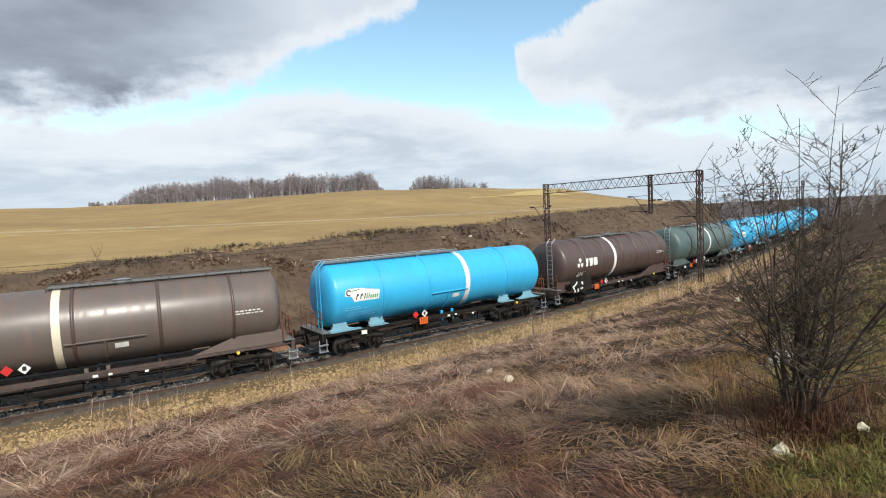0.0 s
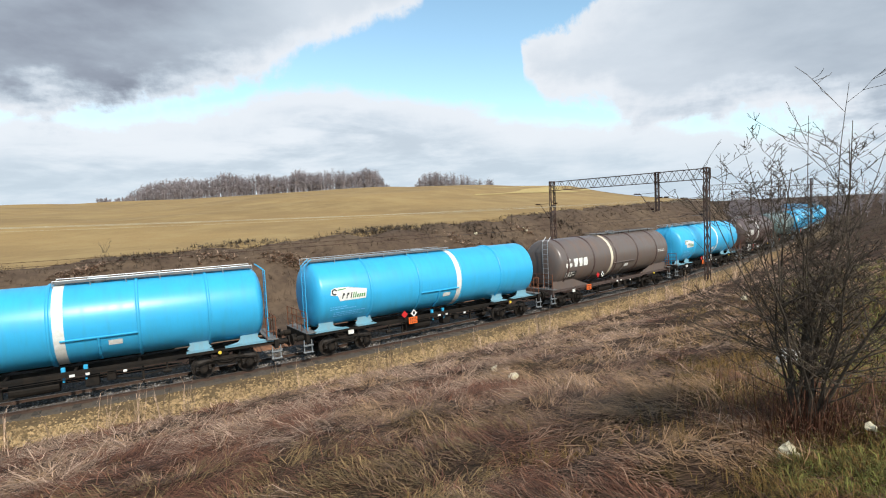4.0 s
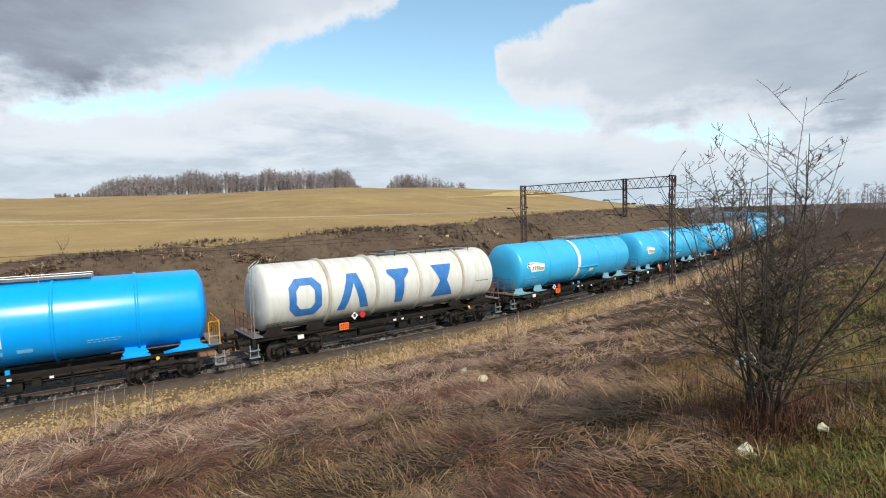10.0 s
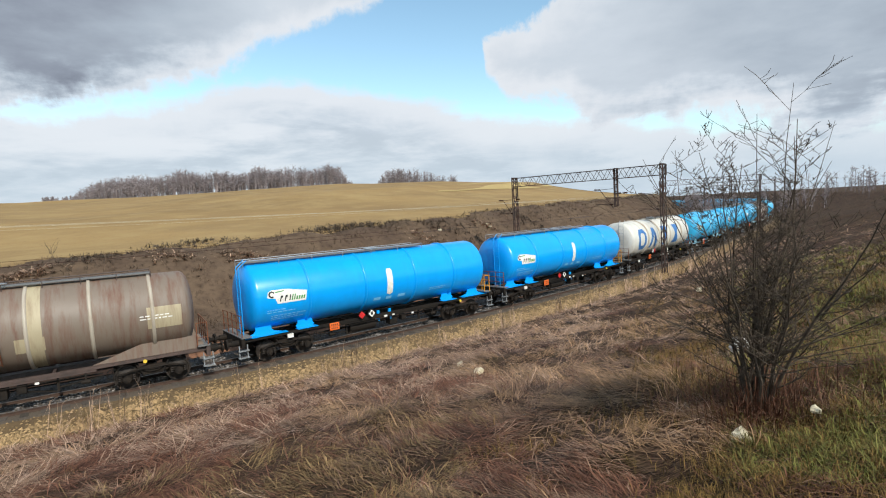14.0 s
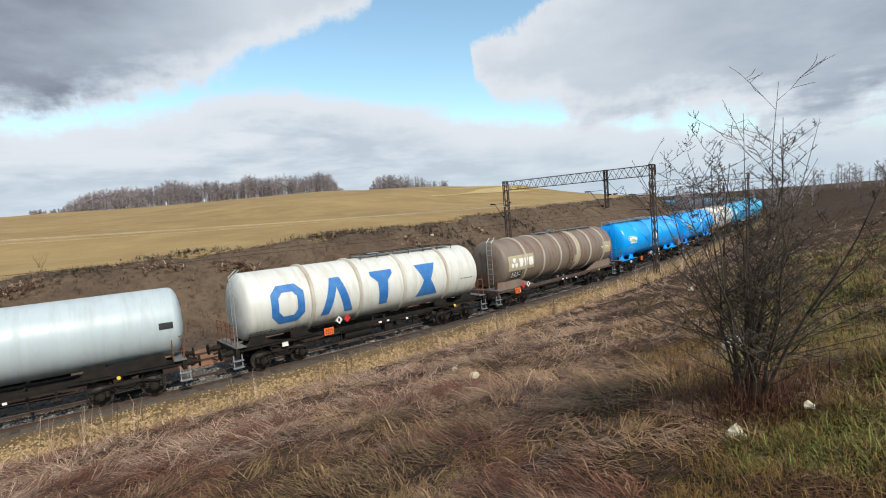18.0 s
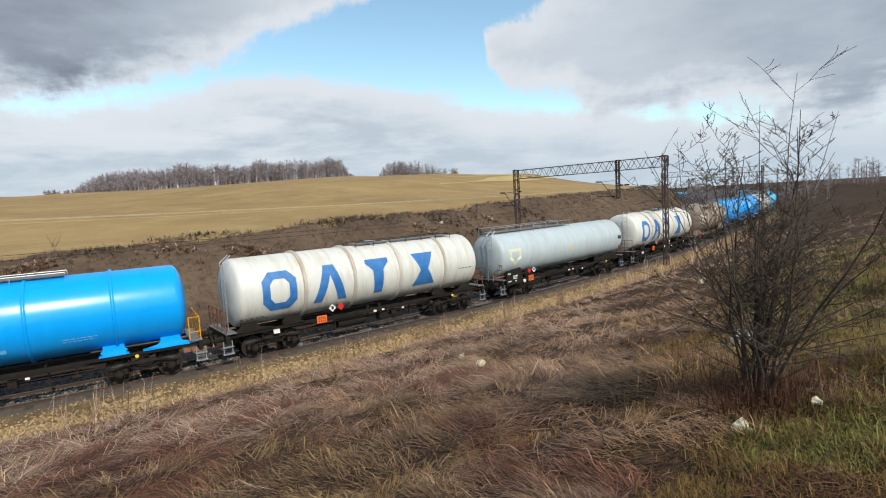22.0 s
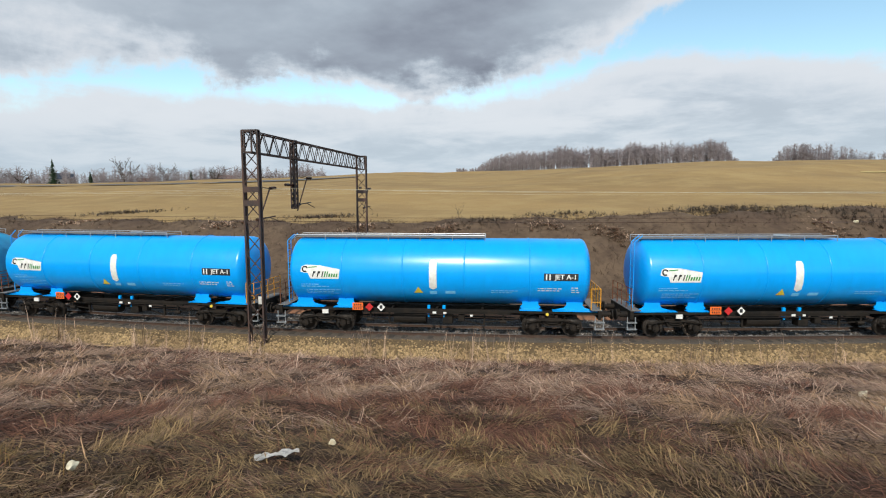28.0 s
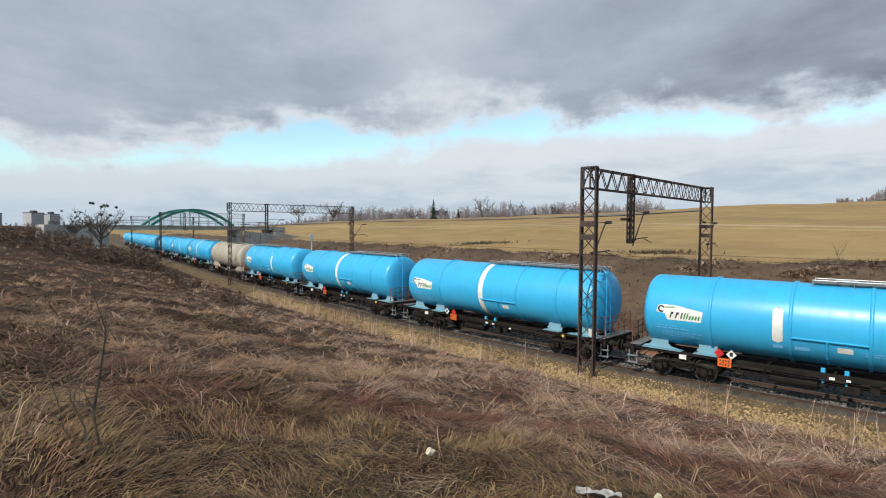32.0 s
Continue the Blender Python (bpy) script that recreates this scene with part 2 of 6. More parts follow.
DIRT = (0.10, 0.075, 0.055)
M = {
    "blue_old": paint("pale_blue_tank_paint", (0.040, 0.400, 0.69), (0.05, 0.22, 0.31), 0.34),
    "blue_new": paint("bright_blue_tank_paint", (0.001, 0.335, 0.86), (0.01, 0.20, 0.45), 0.18, 0.28),
    "brown": paint("brown_grey_tank_paint", (0.128, 0.102, 0.090), (0.195, 0.110, 0.068), 0.6, 0.34),
    "dark_brown": paint("dark_brown_tank_paint", (0.085, 0.055, 0.048), (0.05, 0.03, 0.025), 0.6, 0.4),
    "rusty": paint("rust_streaked_tank_paint", (0.185, 0.145, 0.112), (0.135, 0.050, 0.027), 0.97, 0.55),
    "green": paint("grey_green_tank_paint", (0.075, 0.115, 0.11), (0.12, 0.09, 0.07), 0.6, 0.45),
    "white": paint("dirty_white_tank_paint", (0.61, 0.60, 0.55), (0.34, 0.28, 0.20), 0.6, 0.42),
    # duller than the tank: the rings' shadow lines painted in, besides brown stains
    "ring_shaded_white": paint("stained_shaded_ring_paint", (0.50, 0.46, 0.39), (0.26, 0.17, 0.10), 0.9, 0.5),
    "gas": paint("pale_grey_tank_paint", (0.43, 0.485, 0.50), (0.30, 0.32, 0.31), 0.6, 0.42),
    "beige": paint("beige_tank_paint", (0.42, 0.37, 0.30), (0.22, 0.16, 0.10), 0.8, 0.5),
    "frame": mat("sooty_underframe", (0.011, 0.010, 0.009), (0.022, 0.017, 0.013), 3.0, 0.75, 0.0, 0.3, 50.0, (0.034, 0.025, 0.018)),
    "frame_brown": mat("brown_painted_frame", (0.085, 0.055, 0.045), (0.05, 0.035, 0.03), 3.0, 0.6, 0.0, 0.2, 50.0),
    "bogie": mat("greasy_bogie_iron", (0.013, 0.011, 0.010), (0.026, 0.020, 0.015), 6.0, 0.65, 0.0, 0.4, 40.0, (0.045, 0.032, 0.022)),
    "wheel": mat("worn_wheel_steel", (0.055, 0.045, 0.038), (0.03, 0.025, 0.021), 8.0, 0.5, 0.5, 0.1, 60.0),
    "tread": mat("bright_tread_steel", (0.45, 0.43, 0.40), (0.32, 0.30, 0.28), 5.0, 0.3, 0.9, 0.05),
    "rust_rail": mat("rust_red_railing", (0.21, 0.082, 0.042), (0.12, 0.050, 0.03), 9.0, 0.7, 0.0, 0.2),
    "yellow": mat("yellow_railing_paint", (0.75, 0.33, 0.02), (0.6, 0.26, 0.02), 9.0, 0.5),
    "steel": mat("galvanised_steel", (0.42, 0.44, 0.45), (0.30, 0.32, 0.33), 9.0, 0.45, 0.6, 0.1),
    "grating": mat("weathered_steel_grating", (0.19, 0.19, 0.185), (0.12, 0.12, 0.115), 9.0, 0.7, 0.1, 0.2),
    "saddle_old": paint("dirty_grey_blue_saddle_paint", (0.16, 0.34, 0.42), (0.24, 0.25, 0.24), 0.9, 0.6),
    "white_text": mat("pale_lettering", (0.20, 0.60, 0.95), (0.18, 0.54, 0.88), 9.0, 0.5, 0.0, 0.0),
    "soft_yellow": mat("faded_yellow_paint", (0.62, 0.58, 0.38), (0.55, 0.54, 0.42), 3.0, 0.5, 0.0, 0.02),
    "note_black": mat("sooty_note_panel", (0.02, 0.019, 0.018), (0.04, 0.035, 0.03), 5.0, 0.6, 0.0, 0.1),
    "white_mark": mat("white_marking", (0.78, 0.77, 0.73), (0.66, 0.64, 0.58), 6.0, 0.5, 0.0, 0.05),
    "cream_old": paint("faded_beige_paint", (0.40, 0.34, 0.22), (0.16, 0.09, 0.05), 0.8, 0.6),
    "cream_mark": mat("cream_band", (0.72, 0.62, 0.45), (0.66, 0.58, 0.46), 2.0, 0.5, 0.0, 0.05),
    "orange": mat("orange_hazard_plate", (0.85, 0.16, 0.02), (0.75, 0.13, 0.02), 9.0, 0.5, 0.0, 0.03),
    "red": mat("red_hazard_label", (0.55, 0.02, 0.02), (0.45, 0.02, 0.02), 9.0, 0.5, 0.0, 0.03),
    "black": mat("black_marking", (0.015, 0.015, 0.017), (0.03, 0.03, 0.03), 9.0, 0.5, 0.0, 0.03),
    "green_mark": mat("green_marking", (0.03, 0.22, 0.05), (0.04, 0.26, 0.06), 9.0, 0.5, 0.0, 0.03),
    "blue_mark": mat("blue_marking", (0.022, 0.13, 0.37), (0.05, 0.18, 0.42), 3.0, 0.45, 0.0, 0.03),
    "yellow_mark": mat("yellow_marking", (0.75, 0.55, 0.06), (0.7, 0.5, 0.05), 9.0, 0.5, 0.0, 0.03),
    "mast": mat("rusting_lattice_steel", (0.075, 0.040, 0.030), (0.035, 0.028, 0.026), 1.5, 0.75, 0.1, 0.3, 40.0, (0.13, 0.06, 0.035)),
    "insulator": mat("brown_glazed_insulator", (0.05, 0.02, 0.012), None, 9.0, 0.2),
    "rail": mat("rusty_rail_steel", (0.10, 0.06, 0.042), (0.07, 0.045, 0.035), 5.0, 0.6, 0.4, 0.2),
    "railhead": mat("polished_rail_head", (0.20, 0.17, 0.14), (0.13, 0.11, 0.09), 5.0, 0.45, 0.7, 0.05),
    "sleeper": mat("oily_sleeper", (0.10, 0.085, 0.07), (0.06, 0.05, 0.042), 4.0, 0.9, 0.0, 0.5, 30.0, vary=0.3),
    "ballast": mat("ballast_stone", (0.31, 0.215, 0.108), (0.22, 0.148, 0.076), 0.35, 0.95, 0.0, 0.3, 22.0, (0.15, 0.095, 0.055), vary=0.55, island=True),
    "grey_ballast": mat("grey_ballast_stone", (0.185, 0.175, 0.165), (0.11, 0.10, 0.095), 1.5, 0.95, 0.0, 0.3, 22.0, (0.06, 0.055, 0.05), vary=0.75, island=True),
    "concrete": mat("weathered_concrete", (0.42, 0.40, 0.36), (0.33, 0.31, 0.28), 0.8, 0.85, 0.0, 0.2, 20.0),
    "arch": mat("green_bridge_paint", (0.02, 0.26, 0.20), (0.02, 0.20, 0.16), 1.0, 0.5, 0.0, 0.05),
    "bark": mat("grey_brown_bark", (0.088, 0.068, 0.050), (0.048, 0.036, 0.028), 12.0, 0.85, 0.0, 0.5, 60.0, (0.14, 0.115, 0.085)),
    # far twigs greyer and paler than bark: distance haze put into the colour
    "hazy_bark": mat("hazed_woodland_twigs", (0.225, 0.195, 0.20), (0.28, 0.245, 0.25), 0.05, 0.9, 0.0, 0.0, 2.0, (0.19, 0.16, 0.16), vary=0.45, island=True),
    "hedge_twig": mat("brown_hedge_twigs", (0.15, 0.10, 0.072), (0.11, 0.074, 0.055), 0.2, 0.9, 0.0, 0.0, 2.0, (0.08, 0.055, 0.042), vary=0.5, island=True),
    "stone": mat("pale_limestone", (0.66, 0.60, 0.44), (0.52, 0.45, 0.30), 8.0, 0.9, 0.0, 0.5, 30.0),
    "paper": mat("pale_litter", (0.70, 0.68, 0.64), (0.6, 0.58, 0.55), 8.0, 0.8, 0.0, 0.2),
    "facade": mat("pale_facade", (0.42, 0.42, 0.42), (0.36, 0.36, 0.36), 0.1, 0.8, 0.0, 0.0),
    "glass_dark": mat("dark_window_glass", (0.05, 0.06, 0.08), None, 1.0, 0.15, 0.0, 0.0),
    "roof": mat("dull_red_roof", (0.22, 0.10, 0.07), (0.17, 0.08, 0.06), 0.5, 0.8),
    "spruce": mat("dark_spruce_needles", (0.018, 0.035, 0.02), (0.03, 0.05, 0.025), 1.0, 0.8, vary=0.4, island=True),
    "wire": mat("pale_aluminium_wire", (0.55, 0.50, 0.38), None, 1.0, 0.5, 0.0, 0.0),
    "signal": mat("pale_signal_paint", (0.55, 0.53, 0.48), None, 4.0, 0.6),
}


# ---- mesh helpers ----
def part(name, bm, material, parent=None, label="", smooth=False):
    me = bpy.data.meshes.new(name)
    bm.to_mesh(me)
    bm.free()
    me.materials.append(material)
    if smooth:
        me.polygons.foreach_set("use_smooth", [True] * len(me.polygons))
        if smooth != "all":
            me.set_sharp_from_angle(angle=radians(40))
    ob = new(name, me)
    if parent:
        ob.parent = parent
    return tagged(ob, label) if label else ob


def sheet(name, verts, faces, material, parent=None, smooth=False):
    me = bpy.data.meshes.new(name)
    me.from_pydata(verts, [], faces)
    me.materials.append(material)
    if smooth:
        me.polygons.foreach_set("use_smooth", [True] * len(me.polygons))
    ob = new(name, me)
    if parent:
        ob.parent = parent
    return ob


def thing(name, m, label, category, group="", kind=""):
    ob = new(name)
    ob.empty_display_size = 0.3
    ob.matrix_basis = m
    return tagged(ob, label, category, group, kind)


def box(bm, x0, x1, y0, y1, z0, z1, bevel=0.0):
    vs = [bm.verts.new(p) for p in ((x0, y0, z0), (x1, y0, z0), (x1, y1, z0), (x0, y1, z0), (x0, y0, z1), (x1, y0, z1), (x1, y1, z1), (x0, y1, z1))]
    fs = [bm.faces.new([vs[i] for i in f]) for f in ((3, 2, 1, 0), (4, 5, 6, 7), (0, 1, 5, 4), (1, 2, 6, 5), (2, 3, 7, 6), (3, 0, 4, 7))]
    if bevel:
        bmesh.ops.bevel(bm, geom=list({e for f in fs for e in f.edges}), offset=bevel, segments=1, affect="EDGES")
    return bm


def rod(bm, a, b, r, seg=6, r2=None, caps=True):
    a, b = Vector(a), Vector(b)
    w = (b - a).normalized()
    u = w.orthogonal().normalized()
    v = w.cross(u)
    rings = []
    for p, rad in ((a, r), (b, r if r2 is None else r2)):
        rings.append([bm.verts.new(p + (u * math.cos(2 * math.pi * i / seg) + v * math.sin(2 * math.pi * i / seg)) * rad) for i in range(seg)])
    for i in range(seg):
        bm.faces.new((rings[0][i], rings[0][(i + 1) % seg], rings[1][(i + 1) % seg], rings[1][i]))
    if caps:
        bm.faces.new(rings[0][::-1])
        bm.faces.new(rings[1])
    return bm


def bar(bm, a, b, w, h=None):
    """A straight square bar from a to b."""
    a, b = Vector(a), Vector(b)
    h = h or w
    d = (b - a).normalized()
    side = d.cross(Vector((0, 0, 1)))
    side = side.normalized() if side.length > 1e-3 else Vector((0, 1, 0))
    up = side.cross(d)
    vs = [bm.verts.new(p + side * (w / 2) * i + up * (h / 2) * j) for p in (a, b) for i, j in ((-1, -1), (1, -1), (1, 1), (-1, 1))]
    for f in ((0, 1, 2, 3), (7, 6, 5, 4), (0, 4, 5, 1), (1, 5, 6, 2), (2, 6, 7, 3), (3, 7, 4, 0)):
        bm.faces.new([vs[i] for i in f])
    return bm


def lathe(bm, profile, zc=0.0, seg=32, close=False):
    """Turn (x, r) points about the line y = 0, z = zc."""
    rings = []
    for x, r in profile:
        if r < 1e-4:
            rings.append([bm.verts.new((x, 0, zc))])
        else:
            rings.append([bm.verts.new((x, r * math.sin(2 * math.pi * i / seg), zc + r * math.cos(2 * math.pi * i / seg))) for i in range(seg)])
    pairs = list(zip(rings, rings[1:])) + ([(rings[-1], rings[0])] if close else [])
    for a, b in pairs:
        for i in range(seg):
            j = (i + 1) % seg
            if len(a) == 1:
                bm.faces.new((a[0], b[j], b[i]))
            elif len(b) == 1:
                bm.faces.new((a[i], a[j], b[0]))
            else:
                bm.faces.new((a[i], a[j], b[j], b[i]))
    return bm


def poly(bm, pts, plane="xz", at=0.0, thick=0.02):
    """A flat plate with the given outline."""
    def p3(u, v, w):
        return (u, w, v) if plane == "xz" else ((w, u, v) if plane == "yz" else (u, v, w))
    a = [bm.verts.new(p3(u, v, at)) for u, v in pts]
    b = [bm.verts.new(p3(u, v, at + thick)) for u, v in pts]
    bm.faces.new(a)
    bm.faces.new(b[::-1])
    n = len(pts)
    for i in range(n):
        bm.faces.new((a[i], b[i], b[(i + 1) % n], a[(i + 1) % n]))
    bmesh.ops.recalc_face_normals(bm, faces=bm.faces)
    return bm


# ---- the railway line: bends of the track along its length s, in 1/km ----
BEND_S = np.array([-160, -100, -60, -25, -5, 25, 60, 100, 140.0])
BEND = np.array([0.04, 0.15, 3.01, 8.14, 4.52, 4.31, -1.0, 4.0, 6.0])
LINE_S = np.arange(-430.0, 531.0, 1.0)
_k = np.interp(LINE_S, BEND_S, BEND) * 1e-3
_zero = 405
LINE_A = np.cumsum(_k)
LINE_A = LINE_A - LINE_A[_zero] + 0.54769
LINE_X, LINE_Y = np.cumsum(np.cos(LINE_A)), np.cumsum(np.sin(LINE_A))
LINE_X, LINE_Y = LINE_X - LINE_X[_zero] - 10.139, LINE_Y - LINE_Y[_zero] + 22.617


def line_at(s, d=0.0):
    """Place and heading at s metres along the near track, d metres to its far side."""
    a = np.interp(s, LINE_S, LINE_A)
    return np.interp(s, LINE_S, LINE_X) - np.sin(a) * d, np.interp(s, LINE_S, LINE_Y) + np.cos(a) * d, a


def along(x, y):
    """s and d of points of the plan."""
    x, y = np.asarray(x, float), np.asarray(y, float)
    s, d = np.empty(x.shape), np.empty(x.shape)
    lx, ly, la, ls = LINE_X[::3], LINE_Y[::3], LINE_A[::3], LINE_S[::3]
    for i in range(0, x.size, 8000):
        xs, ys = x.ravel()[i:i + 8000], y.ravel()[i:i + 8000]
        j = np.argmin((xs[:, None] - lx) ** 2 + (ys[:, None] - ly) ** 2, axis=1)
        dx, dy = xs - lx[j], ys - ly[j]
        s.ravel()[i:i + 8000] = ls[j] + dx * np.cos(la[j]) + dy * np.sin(la[j])
        d.ravel()[i:i + 8000] = -dx * np.sin(la[j]) + dy * np.cos(la[j])
    return s, d


def ripple(x, y, size, seed):
    """Smooth cheap waves for uneven ground, about -1 to 1."""
    r = np.random.RandomState(seed)
    out = 0.0
    for i in range(7):
        a, p, k = r.uniform(0, 6.28), r.uniform(0, 6.28), 6.28 / size * r.uniform(0.6, 1.9)
        out = out + np.sin((x * np.cos(a) + y * np.sin(a)) * k + p + 0.8 * np.sin((x * np.sin(a) - y * np.cos(a)) * k * 0.7))
    return out / 3.2


def ground_z(x, y):
    s, d = along(x, y)
    r, az = np.hypot(x, y), np.degrees(np.arctan2(x, y))
    t = np.clip((-3.0 - d) / 21.0, 0, 1)
    near = -0.62 + 5.3 * t + ripple(x, y, 9.0, 1) * 0.16 * np.clip(t * 6, 0, 1) + (ripple(x, y, 2.2, 2) * 0.07 + ripple(x, y, 0.8, 9) * 0.025) * np.clip(t * 6, 0, 1)
    top = np.interp(s, [-160, -40, 0, 40, 100, 200], [3.3, 3.7, 4.6, 6.0, 6.8, 7.2])
    u = np.clip((d - 15.0) / 11.0, 0, 1)
    bank = -0.7 + (top + 0.7) * (u * u * (3 - 2 * u)) ** 0.9
    bank = bank + (ripple(x, y, 9.0, 3) * 0.16 + ripple(x, y, 2.0, 4) * 0.05) * np.clip((d - 13) / 3, 0, 1) * np.clip((32 - d) / 4, 0, 1)
    el = np.interp(az, [-100, -90, -80, -64, -52, -42, -31, -21, -10, 1, 12.8, 27, 40], [-0.3, 0.2, 0.8, 1.3, 1.8, 2.35, 2.4, 2.75, 3.1, 2.9, 2.25, 0.7, 0.3])
    ridge = 6.37 + 262 * np.tan(np.radians(el))
    v = np.clip((d - 26.0) / 40.0, 0, 1) * np.clip((r - 45.0) / 217.0, 0, 1)
    field = np.where(d > 26, (ridge - top) * v ** 0.85, 0.0) + np.where(d > 26, ripple(x, y, 60.0, 5) * 0.35 * np.clip((d - 30) / 60, 0, 1), 0)
    beyond = -np.clip((r - 275) / 200, 0, 1) * 6
    far = bank + field + beyond
    return np.where(d < 3, near, far)


# ---- ground ----
def earth(name, colours, scale, grain, bump, rough=0.95, stretch=(1, 1, 1)):
    """Ground with two coarse tones, a mid-scale tone and fine grain."""
    m = mat(name, colours[0], colours[1], scale, rough, 0.0, bump, grain, colours[2], stretch)
    nt = m.node_tree
    L = nt.links.new
    b = nt.nodes["Principled BSDF"]
    b.inputs["Specular IOR Level"].default_value = 0.15
    src = b.inputs["Base Color"].links[0].from_socket
    tc = nt.nodes.new("ShaderNodeTexCoord")
    n = node(nt, "ShaderNodeTexNoise", Scale=scale * 5.5, Detail=6.0, Roughness=0.65)
    L(tc.outputs["Object"], n.inputs["Vector"])
    r = nt.nodes.new("ShaderNodeMapRange")
    r.inputs[1].default_value, r.inputs[2].default_value, r.inputs[4].default_value = 0.45, 0.7, 0.75
    L(n.outputs["Fac"], r.inputs[0])
    mx = nt.nodes.new("ShaderNodeMix")
    mx.data_type = "RGBA"
    L(r.outputs[0], mx.inputs[0])
    L(src, mx.inputs[6])
    mx.inputs[7].default_value = (*colours[3], 1)
    L(mx.outputs[2], b.inputs["Base Color"])
    return m


def fibres(m, dark, pale, amount=0.9):
    """Fine matted strands in two crossing, wandering directions, over a ground material, with shade painted in the
    gaps.
    """
    nt = m.node_tree
    L = nt.links.new
    b = nt.nodes["Principled BSDF"]
    src = b.inputs["Base Color"].links[0].from_socket
    tc = nt.nodes.new("ShaderNodeTexCoord")
    bend = node(nt, "ShaderNodeTexNoise", Scale=0.9, Detail=3.0, Roughness=0.5)
    L(tc.outputs["Object"], bend.inputs["Vector"])
    add = nt.nodes.new("ShaderNodeVectorMath")
    add.operation = "MULTIPLY_ADD"
    L(bend.outputs["Color"], add.inputs[0])
    add.inputs[1].default_value = (0.9, 0.9, 0.0)
    L(tc.outputs["Object"], add.inputs[2])
    facs = []
    for turn in (0.5, 1.5):
        mp = nt.nodes.new("ShaderNodeMapping")
        mp.inputs["Rotation"].default_value = (0, 0, turn)
        mp.inputs["Scale"].default_value = (7.0, 75.0, 20.0)
        L(add.outputs[0], mp.inputs[0])
        n = node(nt, "ShaderNodeTexNoise", Scale=1.0, Detail=3.0, Roughness=0.65)
        L(mp.outputs[0], n.inputs["Vector"])
        facs.append(n.outputs["Fac"])
    top = nt.nodes.new("ShaderNodeMath")
    top.operation = "MAXIMUM"
    L(facs[0], top.inputs[0])
    L(facs[1], top.inputs[1])
    # low gaps between strands are coloured near black to stand for their shade
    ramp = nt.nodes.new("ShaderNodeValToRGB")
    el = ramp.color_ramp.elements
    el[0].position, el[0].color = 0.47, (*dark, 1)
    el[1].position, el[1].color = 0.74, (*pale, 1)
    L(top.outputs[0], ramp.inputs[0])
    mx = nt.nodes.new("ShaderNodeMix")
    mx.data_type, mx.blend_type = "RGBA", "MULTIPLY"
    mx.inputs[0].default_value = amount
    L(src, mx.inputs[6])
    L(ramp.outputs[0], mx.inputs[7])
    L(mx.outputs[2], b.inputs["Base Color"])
    bp = nt.nodes.new("ShaderNodeBump")
    bp.inputs["Strength"].default_value, bp.inputs["Distance"].default_value = 0.8, 0.03
    L(top.outputs[0], bp.inputs["Height"])
    L(bp.outputs[0], b.inputs["Normal"])
    return m


G_GRASS = earth("matted_dry_grass", ((0.112, 0.068, 0.044), (0.092, 0.052, 0.037), (0.135, 0.084, 0.052), (0.080, 0.062, 0.030)), 0.22, 26.0, 1.0)
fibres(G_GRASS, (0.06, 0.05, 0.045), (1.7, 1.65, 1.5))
G_BANK = earth("dark_weedy_bank", ((0.090, 0.060, 0.041), (0.130, 0.090, 0.058), (0.036, 0.024, 0.017), (0.058, 0.039, 0.028)), 0.16, 2.5, 1.0)
G_FIELD = earth("bare_stubble_field", ((0.31, 0.205, 0.086), (0.235, 0.156, 0.070), (0.195, 0.130, 0.064), (0.35, 0.250, 0.112)), 0.03, 3.5, 0.5, stretch=(1, 2.5, 1))
G_BED = earth("trackside_grit", ((0.12, 0.095, 0.07), (0.17, 0.13, 0.085), (0.06, 0.05, 0.04), (0.10, 0.075, 0.055)), 0.4, 14.0, 1.0)


def make_ground():
    az = np.radians(np.concatenate([np.arange(-126, 52, 0.42), np.arange(52, 234, 3.5)]))
    r = np.concatenate([np.arange(0.4, 12, 0.25), np.arange(12, 100, 0.4), 100 * 1.02 ** np.arange(0, 74), 430 * 1.1 ** np.arange(0, 24)])
    A, R = np.meshgrid(az, r)
    X, Y = np.sin(A) * R, np.cos(A) * R
    Z = ground_z(X, Y)
    na, nr = len(az), len(r)
    co = np.stack([X, Y, Z], -1).reshape(-1, 3)
    i, j = np.meshgrid(np.arange(nr - 1), np.arange(na), indexing="ij")
    j2 = (j + 1) % na
    q = np.stack([i * na + j, (i + 1) * na + j, (i + 1) * na + j2, i * na + j2], -1).reshape(-1, 4)
    co = np.vstack([co, [[0, 0, float(ground_z(np.array([0.0]), np.array([0.0]))[0])]]])
    tri = np.stack([np.full(na, len(co) - 1), np.arange(na), (np.arange(na) + 1) % na], -1)
    me = bpy.data.meshes.new("ground")
    me.from_pydata(co.tolist(), [], q[:, ::-1].tolist() + tri[:, ::-1].tolist())
    for m in (G_GRASS, G_BANK, G_FIELD, G_BED):
        me.materials.append(m)
    cx, cy = co[q].mean(1)[:, 0], co[q].mean(1)[:, 1]
    s, d = along(cx, cy)
    wob = ripple(cx, cy, 3.0, 6) * 0.3 + ripple(cx, cy, 14.0, 7) * 0.9
    idx = np.zeros(len(q), int)
    idx[d > -2.6 + 0.3 * wob] = 3
    idx[d > 9.5 + wob * 0.4] = 1
    idx[d > 26.5 + wob * 0.6] = 2
    me.polygons.foreach_set("material_index", np.concatenate([idx, np.zeros(na, int)]))
    me.polygons.foreach_set("use_smooth", np.ones(len(me.polygons), bool))
    tagged(new("ground", me), "dry grass slope, dark railway cutting and bare tan field", "ground", kind="structure")


make_ground()


